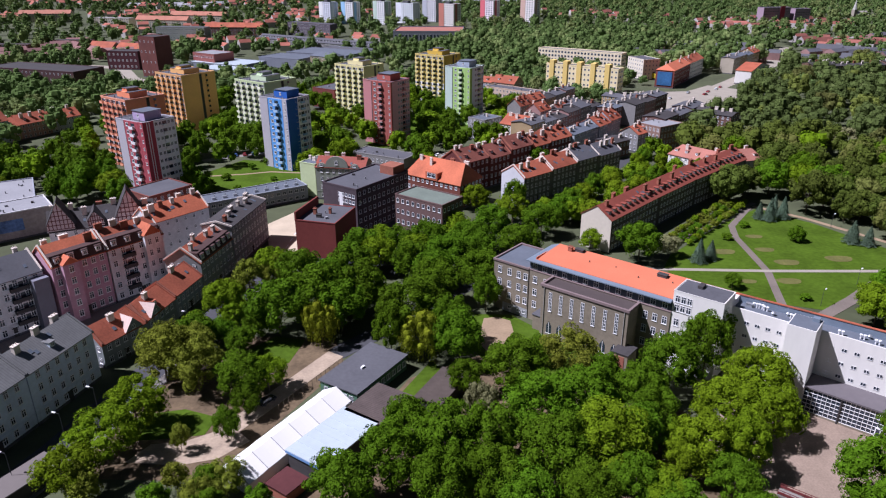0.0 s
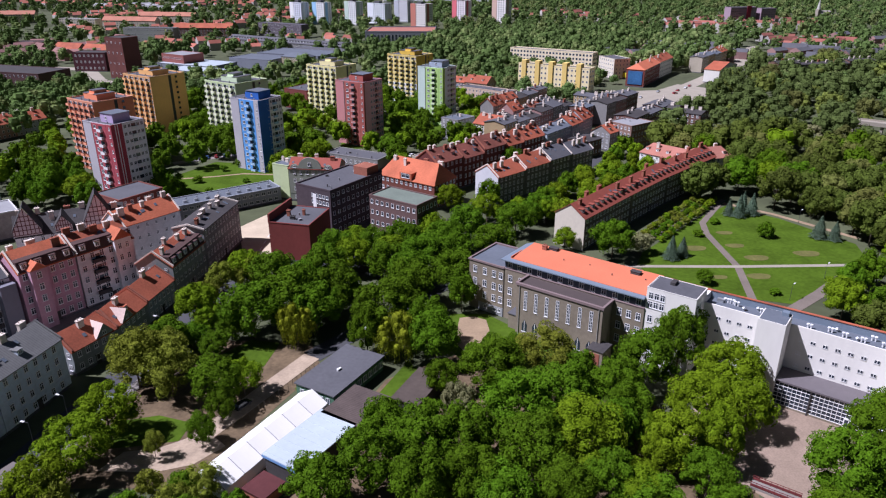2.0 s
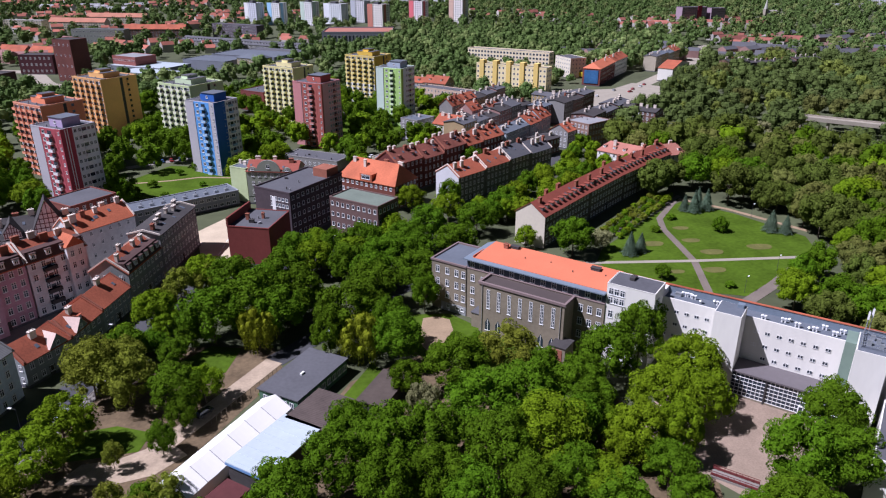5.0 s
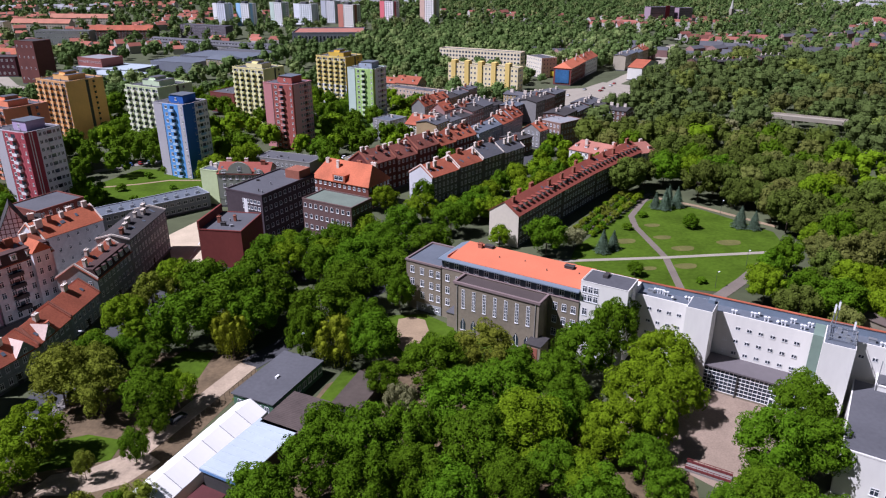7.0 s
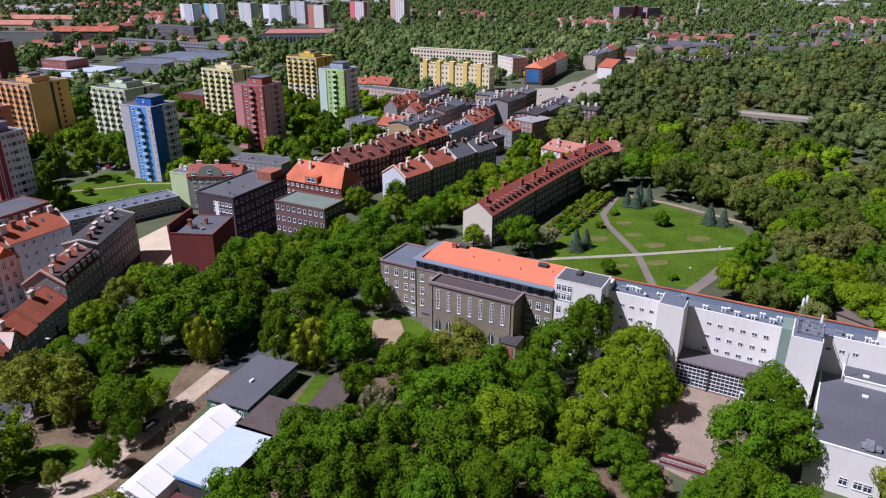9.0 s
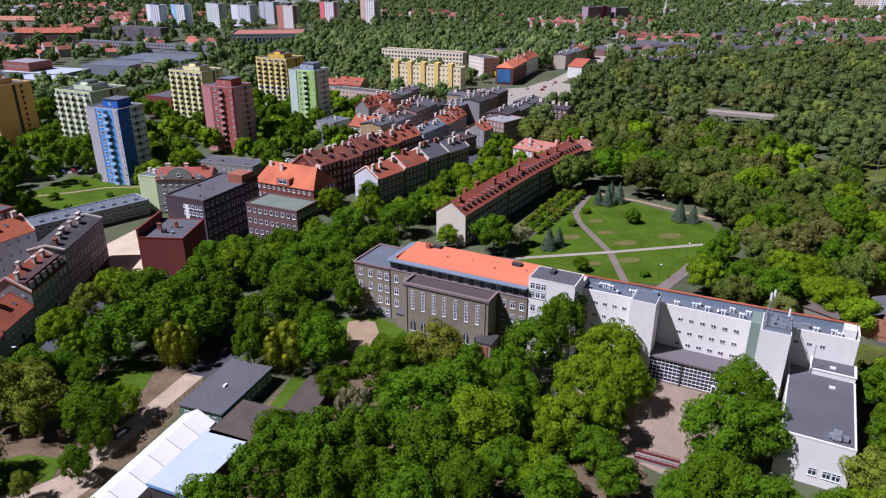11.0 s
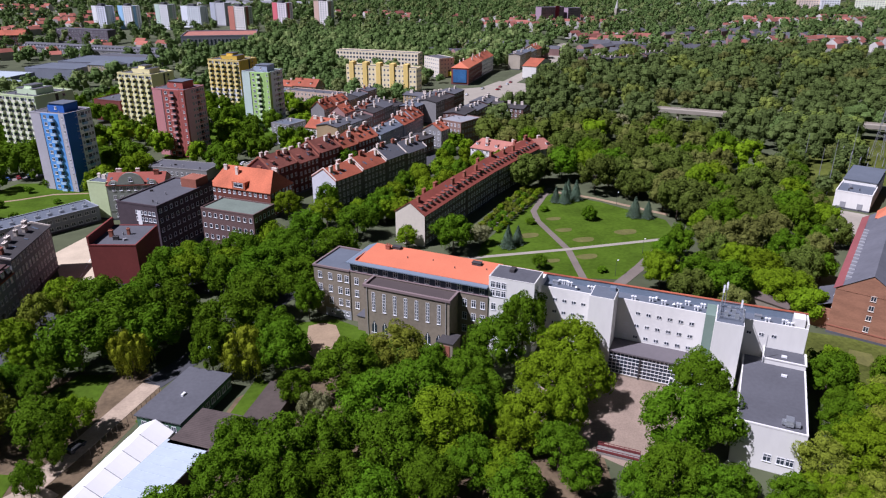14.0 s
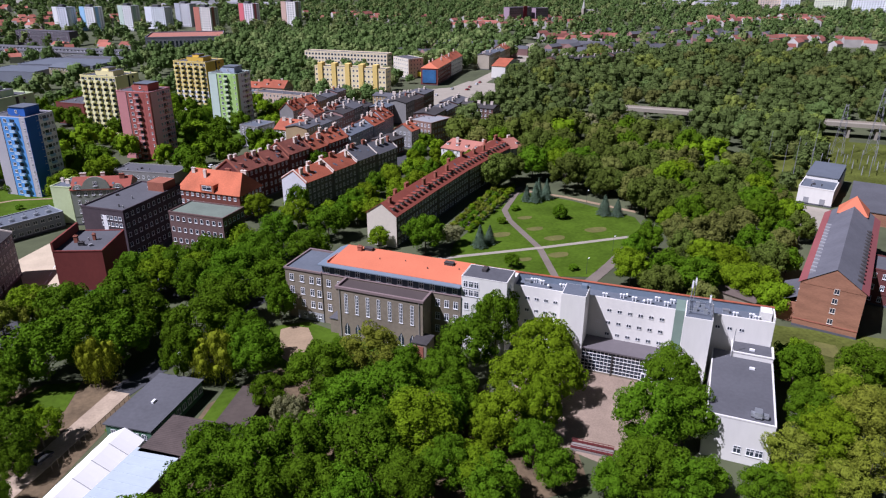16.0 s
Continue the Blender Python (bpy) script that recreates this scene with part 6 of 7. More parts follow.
def box_arrays(x, y, ang, L, W, h, rise):
    """Body and roof of a small far house, as points and faces with a material number."""
    c, s = math.cos(ang), math.sin(ang)
    pts = [(0, 0, 0), (L, 0, 0), (L, W, 0), (0, W, 0), (0, 0, h), (L, 0, h), (L, W, h), (0, W, h), (0, W / 2, h + rise), (L, W / 2, h + rise)]
    pts = [(x + c * a - s * b, y + s * a + c * b, z) for a, b, z in pts]
    return pts, [((0, 1, 5, 4), 0), ((1, 2, 6, 9, 5), 0), ((2, 3, 7, 6), 0), ((3, 0, 4, 8, 7), 0), ((4, 5, 9, 8), 1), ((6, 7, 8, 9), 1)]


def far_houses(name, n, x0, x1, y0, y1, roof_mat, wall, seed, label, size=(9, 16), keep=None):
    rr = random.Random(seed)
    s = Shape()
    k = 0
    centres = [(rr.uniform(x0, x1), rr.uniform(y0, y1)) for _ in range(max(3, n // 14))]
    while k < n:
        cx, cy = rr.choice(centres)
        x, y = rr.gauss(cx, 45), rr.gauss(cy, 30)
        if keep and not keep(x, y) or not is_free(x, y, 8):
            continue
        L, W = rr.uniform(*size), rr.uniform(9, 12)
        pts, fs = box_arrays(x, y, rr.choice((0.5, -0.6, 0.2)) + rr.uniform(-0.1, 0.1), L, W, rr.uniform(5, 9), rr.uniform(2.5, 4.5))
        n0 = len(s.v)
        s.v += pts
        for f, m in fs:
            s.f.append(tuple(n0 + i for i in f))
            s.m.append(m)
        footprint(x - 6, y - 6, 0, 12, 12, 2)
        k += 1
    tagged(new(name, s.mesh(name, [wall, roof_mat])), label, "houses", kind="stuff")


RWALL = mat("far_house_walls", (0.44, 0.41, 0.38), 0.9, 0.2, 0.02, 0.1, island=0.25)
DWALL = mat("far_brick_walls", (0.27, 0.16, 0.145), 0.9, 0.2, 0.02, 0.1, island=0.2)
far_houses("distant_houses", 290, -900, -100, 800, 1700, mat("far_red_roofs", (0.32, 0.11, 0.075), 0.9, 0.2, 0.02, 0.1, island=0.25), RWALL, 1, "distant houses with red roofs among trees")
far_houses("distant_houses", 60, -700, -220, 660, 900, mat("far_brown_roofs", (0.20, 0.105, 0.095), 0.9, 0.2, 0.02, 0.1, island=0.25), DWALL, 2, "distant dark brick houses with brown roofs", (14, 30), keep=lambda x, y: x < -0.42 * y + 10)
far_houses("distant_houses", 110, 250, 900, 620, 1300, mat("far_rust_roofs", (0.26, 0.095, 0.07), 0.9, 0.2, 0.02, 0.1, island=0.3), RWALL, 3, "distant houses with rust-red roofs", (10, 24), keep=lambda x, y: y > 660 - 0.1 * x)
far_houses("distant_houses", 60, 250, 620, 620, 800, FELT, DWALL, 4, "distant brick houses with grey roofs", (14, 30), keep=lambda x, y: y > 640)
far_houses("distant_houses", 90, 0, 1100, 1250, 2000, PALEROOF, RWALL, 5, "far pale buildings near the horizon", (18, 50))
far_houses("distant_houses", 90, -1000, 0, 1250, 2100, PALEROOF, RWALL, 6, "far pale buildings near the horizon", (18, 50))


# ---------------- trees ----------------
def leaf_quads(rng, centres, normals, size, loose=0.30):
    """Four corners for each leaf cluster, turned mostly outwards."""
    n = len(centres)
    nrm = normals + rng.normal(0, loose, (n, 3))
    nrm /= np.linalg.norm(nrm, axis=1)[:, None]
    a = np.cross(nrm, rng.normal(0, 1, (n, 3)))
    a /= np.linalg.norm(a, axis=1)[:, None]
    b = np.cross(nrm, a)
    sz = size * rng.uniform(0.6, 1.3, n)[:, None]
    k = rng.uniform(0.55, 0.9, n)[:, None]
    q = np.stack([centres - a * sz, centres - b * sz * k, centres + a * sz, centres + b * sz * k], 1)
    q[:, 0] -= nrm * sz * 0.25
    q[:, 2] -= nrm * sz * 0.25
    return q.reshape(-1, 3)


FLAT = np.array((1.0, 1.0, 0.50))       # crowns are stored with their height as 1 and their radius as 1


def crown_lobes(rng, kind, n_l):
    """Boughs of a crown: centres and radii of leafy lobes, an uneven dome with smaller ones pushing out of it."""
    lob, lr = [], []
    for i in range(n_l):
        a = i * 2.4 + rng.uniform(-0.4, 0.4)
        up = 1.0 - 1.7 * ((i + 0.4) / n_l) ** 0.9
        k = rng.uniform(0.70, 1.10)
        flat = math.sqrt(max(0.05, 1 - up * up))
        big = rng.uniform(0.17, 0.37) * (26 / n_l) ** 0.35
        reach = (0.98 - big * 0.92) * k
        lob.append((reach * flat * math.cos(a), reach * flat * math.sin(a), 0.55 + 0.34 * k * up))
        lr.append(big)
    return np.array(lob), np.array(lr)


def crown_points(rng, kind, n_l, n_leaves, deep=0.48):
    """Leaf places and directions on the lobes of a crown, and the lobes."""
    if kind == "s":
        z = rng.uniform(0, 1, n_leaves) ** 1.4
        tier = 0.62 + 0.38 * (1 - (z * 9) % 1.0)
        a = rng.uniform(0, 2 * math.pi, n_leaves)
        arm = 0.85 + 0.15 * np.sin(a * 7 + np.floor(z * 9) * 2.1)
        rad = ((1 - z) * tier * arm * 0.97 + 0.03) * rng.uniform(0.72, 1.0, n_leaves)
        P_ = np.stack([rad * np.cos(a), rad * np.sin(a), 0.08 + 0.92 * z], 1)
        return P_, np.stack([np.cos(a), np.sin(a), np.full(n_leaves, 0.7)], 1), None
    lob, lr = crown_lobes(rng, kind, n_l)
    P_, D_, got = [], [], 0
    weight = lr ** 2 / (lr ** 2).sum()
    knots = rng.normal(0, 1, (n_l, 8, 3))
    knots /= np.linalg.norm(knots, axis=2)[:, :, None]
    while got < n_leaves:
        m = n_leaves
        i = rng.choice(n_l, m, p=weight)
        d = rng.normal(0, 1, (m, 3))
        d /= np.linalg.norm(d, axis=1)[:, None]
        near = np.einsum("mkj,mj->mk", knots[i], d).max(1)       # sprays stand out round the knots, gaps lie between
        bulge = 1.14 - deep + deep * np.clip((near - 0.66) / 0.28, 0, 1)
        p = lob[i] + d * FLAT * (lr[i] * bulge * rng.uniform(0.93, 1.05, m))[:, None]
        dist = np.linalg.norm((p[:, None, :] - lob[None]) / FLAT, axis=2) / lr[None]
        dist[np.arange(m), i] = 9
        keep = (dist.min(1) > 0.84) & (d[:, 2] > -0.75) & (rng.uniform(0, 1, m) < 0.45 + 0.55 * (d[:, 2] + 1) / 2)
        P_.append(p[keep]), D_.append(d[keep])
        got += int(keep.sum())
    P_, D_ = np.concatenate(P_)[:n_leaves], np.concatenate(D_)[:n_leaves]
    if kind == "w":
        P_[:, 2] -= np.abs(rng.normal(0, 0.10, n_leaves))
    return P_, D_, (lob, lr)


def lobe_core(lobes, k, n=7, m=5, seed=0):
    """The leafy mass inside each lobe, as points and faces."""
    V, F = [], []
    for j, (c, r) in enumerate(zip(*lobes)):
        v, f = blob(r * k, r * k * 0.5, 0, n, m, seed + j, 0.86, 1.06)
        F += [tuple(len(V) * len(v) + i for i in q) for q in f]
        V.append(v + c)
    return np.concatenate(V), F


def quad_mesh(name, verts, mats, extra=None, corners=4):
    n = len(verts) // corners
    V = verts
    F = [tuple(range(corners * i, corners * i + corners)) for i in range(n)]
    mi = [0] * n
    if extra:
        ev, ef = extra
        F += [tuple(len(V) + i for i in f) for f in ef]
        mi += [1] * len(ef)
        V = np.concatenate([V, ev])
    me = bpy.data.meshes.new(name)
    me.from_pydata(V.tolist(), [], F)
    for m in mats:
        me.materials.append(m)
    me.polygons.foreach_set("material_index", mi)
    me.update()
    return me


def blob(rx, rz, zc, n=8, m=5, seed=0, lo=0.78, hi=1.1):
    """A rough dark inner mass that closes the crown's middle."""
    rr = random.Random(seed)
    v, f = [], []
    for j in range(1, m):
        t = math.pi * j / m
        for i in range(n):
            a = 2 * math.pi * i / n
            k = rr.uniform(lo, hi)
            v.append((rx * k * math.sin(t) * math.cos(a), rx * k * math.sin(t) * math.sin(a), zc + rz * k * math.cos(t)))
    for j in range(m - 2):
        for i in range(n):
            f.append((j * n + i, (j + 1) * n + i, (j + 1) * n + (i + 1) % n, j * n + (i + 1) % n))
    f.append(tuple(range(n)))
    f.append(tuple(range((m - 2) * n, (m - 1) * n))[::-1])
    return np.array(v), f


def trunk_shape(kind, seed):
    rr = random.Random(seed)
    s = Shape().cylinder(0, 0, 0.035, 0, 0.32, 7, r1=0.025).cylinder(0, 0, 0.025, 0.32, 0.62, 6, r1=0.012)
    if kind != "s":
        for i in range(6):
            a, z0 = i * 1.05 + rr.uniform(-0.3, 0.3), rr.uniform(0.22, 0.42)
            p, q = Vector((0, 0, z0)), Vector((0.5 * math.cos(a), 0.5 * math.sin(a), z0 + rr.uniform(0.16, 0.3)))
            u = Vector((-math.sin(a), math.cos(a), 0))
            w = Vector((0, 0, 1))
            for e0, e1 in ((u, w), (w, -u), (-u, -w), (-w, u)):
                s.face([p + e0 * 0.015, p + e1 * 0.015, q + e1 * 0.005, q + e0 * 0.005])
    return s


LIB = {}
def tree_meshes(kind, detail, variant):
    key = (kind, detail, variant)
    if key not in LIB:
        rng = np.random.default_rng(hash_of(kind) * 100 + detail * 10 + variant)
        n_l, leaves, size, inner = ((32, 10000, 0.039, 0.64), (24, 3000, 0.066, 0.8), (9, 420, 0.19, 0.7), (32, 7500, 0.047, 0.64))[detail]
        if kind == "o":
            n_l, leaves, inner = max(6, int(n_l * 0.75)), int(leaves * 0.8), 0.62
        P_, D_, lobes = crown_points(rng, kind, n_l, leaves, 0.48 if detail in (0, 3) else 0.3)
        V = leaf_quads(rng, P_ * (1, 1, 2.1), D_, size, 0.55 if kind == "o" else 0.42 if detail in (0, 3) else 0.25)
        if kind == "w":         # hanging sprays
            V = V.reshape(-1, 4, 3)
            mid = V.mean(1, keepdims=True)
            V = ((V - mid) * (0.55, 0.55, 2.2) + mid).reshape(-1, 3)
        core = blob(0.42, 0.36, 0.40, seed=variant) if kind == "s" else lobe_core(lobes, inner, seed=variant)
        core = (core[0] * (1, 1, 2.1), core[1])
        crown = quad_mesh("crown", V.reshape(-1, 4, 3)[:, :3].reshape(-1, 3), [LEAF[kind], LEAF[kind]], core, 3)
        LIB[key] = (trunk_shape(kind, variant).mesh("trunk", [BARK]), crown)
    return LIB[key]


def hash_of(kind):
    return "dlowfspq".index(kind) + 1


WORDS = {"d": "dense dark green leafy tree", "l": "light green broad-crowned lime tree", "o": "olive-green open-crowned ash tree", "w": "yellow-green weeping willow", "f": "chestnut tree with pale blossom", "s": "dark blue-green spruce tree", "p": "dense dark olive-green chestnut tree", "q": "pale olive-green chestnut tree"}
tree_rnd = random.Random(3)


def tree(x, y, h, r, kind, detail, place, group="trees"):
    """A tree: leaf clumps lie within radius 1 and height 1, stretched to its own size."""
    v = tree_rnd.randrange(3 if detail < 2 else 2)
    if detail == 0 and math.hypot(x, y) > 165:
        detail = 3
    tm, cm = tree_meshes(kind, detail, v)
    t = thing("tree" if kind != "s" else "spruce", x, y, 0, tree_rnd.uniform(0, 360), "%s %s" % (WORDS[kind], place), "tree", group)
    k = r / 0.98
    sc = Matrix.Diagonal((k, k, h, 1))
    part("trunk", tm, None, t, at=sc)
    part("crown", cm, None, t, at=Matrix.Diagonal((k, k, h / 2.1, 1)))
    return t


def grove(rows, place, detail=0, group="trees"):
    for x, y, h, r, kind in rows:
        tree(x, y, h, r, kind, detail, place, group)


grove([(-66, 110, 13, 7.2, "l"), (-69, 102, 11, 6.1, "l"), (-64, 120, 13, 7.2, "l"), (-65, 139, 15, 7.6, "o"), (-56, 135, 13.5, 6.6, "o"), (-45, 132, 12, 6.6, "d"), (-40, 135, 10, 4.7, "l"), (-60, 170, 12, 6.6, "l"), (-62, 153, 10, 5.5, "d"), (-81, 156, 7, 3.9, "d"), (-31, 156, 13, 5.1, "w"), (-52, 193, 12, 6.6, "l"), (-40, 101, 8, 4.3, "o")], "in the small park by the street", 0, "street park trees")
grove([(-58, 157, 7, 4.2, "d"), (-51, 152, 7, 4.0, "d"), (-56, 165, 8, 4.2, "l"), (-65, 161, 7, 3.8, "l"), (-66, 150, 9, 4.8, "o"), (-48, 158, 8, 4.4, "d"), (-60, 145, 12, 5.6, "o"), (28.6, 261.5, 11, 5.2, "d")], "in the bushes by the street", 0, "street park trees")
grove([(-58, 188, 10, 4.8, "o"), (-51, 190, 10, 4.6, "o"), (-60, 178, 9, 4.2, "o"), (-22, 173, 15, 7.0, "d"), (-10, 194, 13, 6.2, "d"), (-32, 180, 14, 6.6, "d"), (-3, 188, 13, 6.0, "d")], "over the street and the driveway", 0, "driveway trees")
grove([(43, 117, 13, 5.2, "d"), (45.5, 105, 10, 4.4, "l"), (38, 111, 13, 5.4, "d"), (47, 112, 9, 3.8, "l"), (5, 132, 10, 4.4, "d")], "between the school yard paths", 0, "school yard trees")
grove([(-43, 161, 16, 8.8, "d"), (-34, 168, 17, 9.4, "d"), (-27, 185, 15, 8.2, "d"), (-21, 200, 13, 7.1, "l"), (-26, 204, 13, 7.2, "d"), (-9, 162, 16, 8.8, "d"), (-2, 177, 15, 8.0, "d"), (-13, 151, 14, 4.9, "d"), (-5, 149, 13, 6.3, "w"), (4, 147, 14, 6.9, "d"), (2, 155, 14, 5.7, "d"), (1, 198, 14, 7.7, "d"), (10, 203, 14, 7.7, "d"), (17, 223, 14, 7.7, "d"), (11, 186, 14, 7.5, "d")], "beside the shaded driveway", 0, "driveway trees")
grove([(25, 209, 13, 7.2, "d"), (35, 230, 13, 7.2, "d"), (45, 243, 12, 6.6, "d"), (26, 243, 12, 6.6, "l"), (13, 258, 11, 6.1, "l"), (12, 173, 13, 4.7, "d"), (-43, 189, 13, 6.9, "d"), (-27, 163, 15, 7.5, "d")], "behind the school", 0, "driveway trees")
grove([(-18, 97, 13, 6.4, "d"), (-10, 104, 14, 6.6, "d"), (-7, 114, 13, 5.2, "d"), (1, 108, 15, 7.3, "d"), (8, 121, 12, 3.6, "f"), (9, 108, 15, 6.7, "d"), (16, 134, 14, 7.7, "d"), (20, 117, 16, 8.3, "d"), (30, 139.5, 13, 7.4, "o"), (37, 136, 9, 4.2, "d"), (23, 146, 8, 3.8, "d"), (30, 121, 15, 7.4, "d"), (31, 107, 16, 8.5, "l"), (21, 104, 15, 7.7, "d"), (9, 97, 14, 6.3, "d"), (0, 96, 14, 6.2, "d")], "in the school yard", 0, "school yard trees")
grove([(42, 124, 14, 6.2, "d"), (51, 133, 16, 7.4, "d"), (61, 139, 19, 6.7, "d"), (68, 127, 16, 8.1, "l"), (58, 117, 14, 7.7, "l"), (49, 106, 14, 7.0, "l"), (39, 97, 10, 4.4, "l"), (52, 98, 11, 5.1, "d"), (34, 97, 12, 5.4, "d"), (25, 94, 13, 5.8, "d"), (14, 93, 13, 6.2, "d"), (67, 116, 14, 5.8, "l")], "before the white school wing", 0, "school yard trees")
grove([(88.2, 106, 16, 7.0, "d"), (76, 96, 15, 7.6, "d"), (84, 94.5, 14, 6.8, "d"), (68, 84, 13, 7.2, "d"), (79, 81, 8, 4.4, "d"), (62, 85, 9, 4.5, "d"), (124, 106, 11, 6.1, "l"), (110, 84, 11, 6.1, "l"), (120, 84, 12, 6.6, "o"), (108, 72, 11, 6.1, "o"), (95, 74, 8, 4.4, "o"), (136, 99, 12, 6.6, "d"), (72, 80, 11, 6.1, "d"), (116, 95, 9, 4.2, "d"), (40, 91, 11, 5.9, "d")], "beside the white gym wing", 0, "gym trees")
grove([(64, 208, 14, 7.7, "d"), (50, 217, 8, 4.4, "l"), (75, 212, 8, 4.3, "f"), (87, 188, 5, 2.8, "d"), (120, 173, 9, 5.0, "l"), (125, 159, 12, 6.6, "d"), (130, 152, 13, 7.2, "d"), (145, 156, 13, 7.2, "l"), (145, 144, 12, 6.6, "l"), (161, 165, 13, 7.2, "d"), (42, 309, 13, 7.2, "d")], "beside the park", 0, "park trees")

grove([(-14, 208, 13, 6.5, "d"), (-5, 214, 13, 6.6, "d"), (4, 221, 13, 6.4, "l"), (-8, 203, 12, 6.2, "l"), (9, 213, 13, 6.8, "d"), (-20, 212, 12, 5.6, "l")], "before the brick offices", 0, "driveway trees")
grove([(57, 106, 15, 5.2, "l"), (53, 91, 9, 4.2, "d"), (38.7, 93.6, 11, 5, "l"), (97, 80, 11, 5.4, "o"), (105, 79, 12, 6.0, "l"), (86, 75, 9, 4.8, "d"), (96, 73, 9, 4.6, "l"), (101, 71, 9, 4.8, "o"), (110, 89, 11, 5.0, "d"), (121, 104, 12, 6.0, "d"), (123, 93, 10, 5.0, "l"), (92, 76, 8, 4.2, "l")], "beside the white gym", 0, "gym trees")
grove([(-44.6, 117.4, 8, 3.2, "d"), (-52.8, 113.6, 7, 2.2, "o"), (-43, 96.5, 8, 4.0, "o"), (-42.7, 125.4, 8, 3.6, "d")], "beside the marquee", 0, "street park trees")

grove([(83.4, 207, 8.5, 3.6, "s"), (88, 209.3, 7, 3.2, "s"), (123, 245.5, 9, 3.6, "s"), (120, 247.5, 7, 3.0, "s"), (142, 223, 8.5, 4.0, "s"), (146.2, 220.5, 7.2, 3.4, "s"), (129, 247.5, 9, 3.6, "s"), (127, 251, 8.5, 3.2, "s")], "at the edge of the park lawn", 0, "park spruces")
grove([(160, 228, 12, 6.0, "p"), (162, 217, 13, 6.4, "q"), (157, 207, 11, 5.4, "p"), (154, 198, 11, 5.2, "l"), (166, 207, 13, 6.0, "p"), (151, 245, 12, 5.8, "p"), (160, 237, 13, 6.2, "p"), (149, 187, 10, 5.0, "q")], "at the edge of the park lawn", 0, "park trees")
grove([(215, 214, 10, 5.0, "p"), (218, 224, 11, 5.6, "d"), (224, 233, 12, 5.8, "p"), (232, 241, 11, 5.6, "d"), (240, 252, 12, 5.8, "p"), (211, 205, 9, 4.6, "d"), (249, 262, 12, 6, "p")], "beside the substation", 0, "park trees")
bush = tree(123.6, 224.7, 7.0, 3.0, "d", 0, "standing alone on the lawn")
bush.matrix_world = pose(123.6, 224.7, -1.1)


def inside(x, y, ring):
    ok, j = False, len(ring) - 1
    for i in range(len(ring)):
        (xi, yi), (xj, yj) = ring[i], ring[j]
        if (yi > y) != (yj > y) and x < (xj - xi) * (y - yi) / (yj - yi) + xi:
            ok = not ok
        j = i
    return ok


CLEAR = [[(-255, 590), (-200, 585), (-120, 600), (-60, 690), (-120, 760), (-230, 720)], [(104, 424), (176, 424), (196, 452), (232, 545), (150, 545), (120, 500)], [(-330, 600), (-300, 690), (-232, 600), (-222, 540), (-262, 540)], [(-97, 276), (-107, 312), (-98, 332), (-82, 328), (-62, 316), (-58, 292), (-80, 282)], [(-44, 340), (-22, 346), (-6, 366), (-20, 372), (-44, 356)]]      # open grass before the blocks
TAKEN = {}
def scatter(ring, gap, seed, chance=1.0, r=3.0):
    """Places in a ring, at least gap apart, free of buildings and roads."""
    rr = random.Random(seed)
    xs, ys = [p[0] for p in ring], [p[1] for p in ring]
    out = []
    tries = int((max(xs) - min(xs)) * (max(ys) - min(ys)) / gap ** 2 * 4)
    for _ in range(tries):
        x, y = rr.uniform(min(xs), max(xs)), rr.uniform(min(ys), max(ys))
        if any(inside(x, y, q) for q in CLEAR) or not inside(x, y, ring) or not is_free(x, y, r) or rr.random() > chance:
            continue
        cell = (int(x // 12), int(y // 12))
        near = [q for i in (-1, 0, 1) for j in (-1, 0, 1) for q in TAKEN.get((cell[0] + i, cell[1] + j), [])]
        if any((x - a) ** 2 + (y - b) ** 2 < gap * gap for a, b in near):
            continue
        TAKEN.setdefault(cell, []).append((x, y))
        out.append((x, y))
    return out


PLANTED = []
MIX = "ddddllo"
def plant(ring, gap, seed, place, chance=1.0, hh=(11, 16), mix=MIX, r=3.0, group="trees", detail=1):
    rr = random.Random(seed + 100)
    for x, y in scatter(ring, gap, seed, chance, r):
        h = rr.uniform(*hh)
        PLANTED.append((math.hypot(x, y), x, y, h, h * rr.uniform(0.40, 0.54), rr.choice(mix), detail, place, group))


def woods(name, ring, gap, seed, label, chance=1.0, hh=(11, 17), mix="dddddddddllo", r=4.0, clumps=11, leaves=330, size=0.62):
    """A wood as one mesh: many crowns and trunks that nobody could count."""
    rr = random.Random(seed + 200)
    rows = []
    for i, (x, y) in enumerate(scatter(ring, gap, seed, chance, r)):
        h = rr.uniform(*hh)
        rows.append((x, y, h, h * rr.uniform(0.42, 0.58), rr.choice(mix)))
    joined_trees(name, rows, seed, label, clumps, leaves, size)


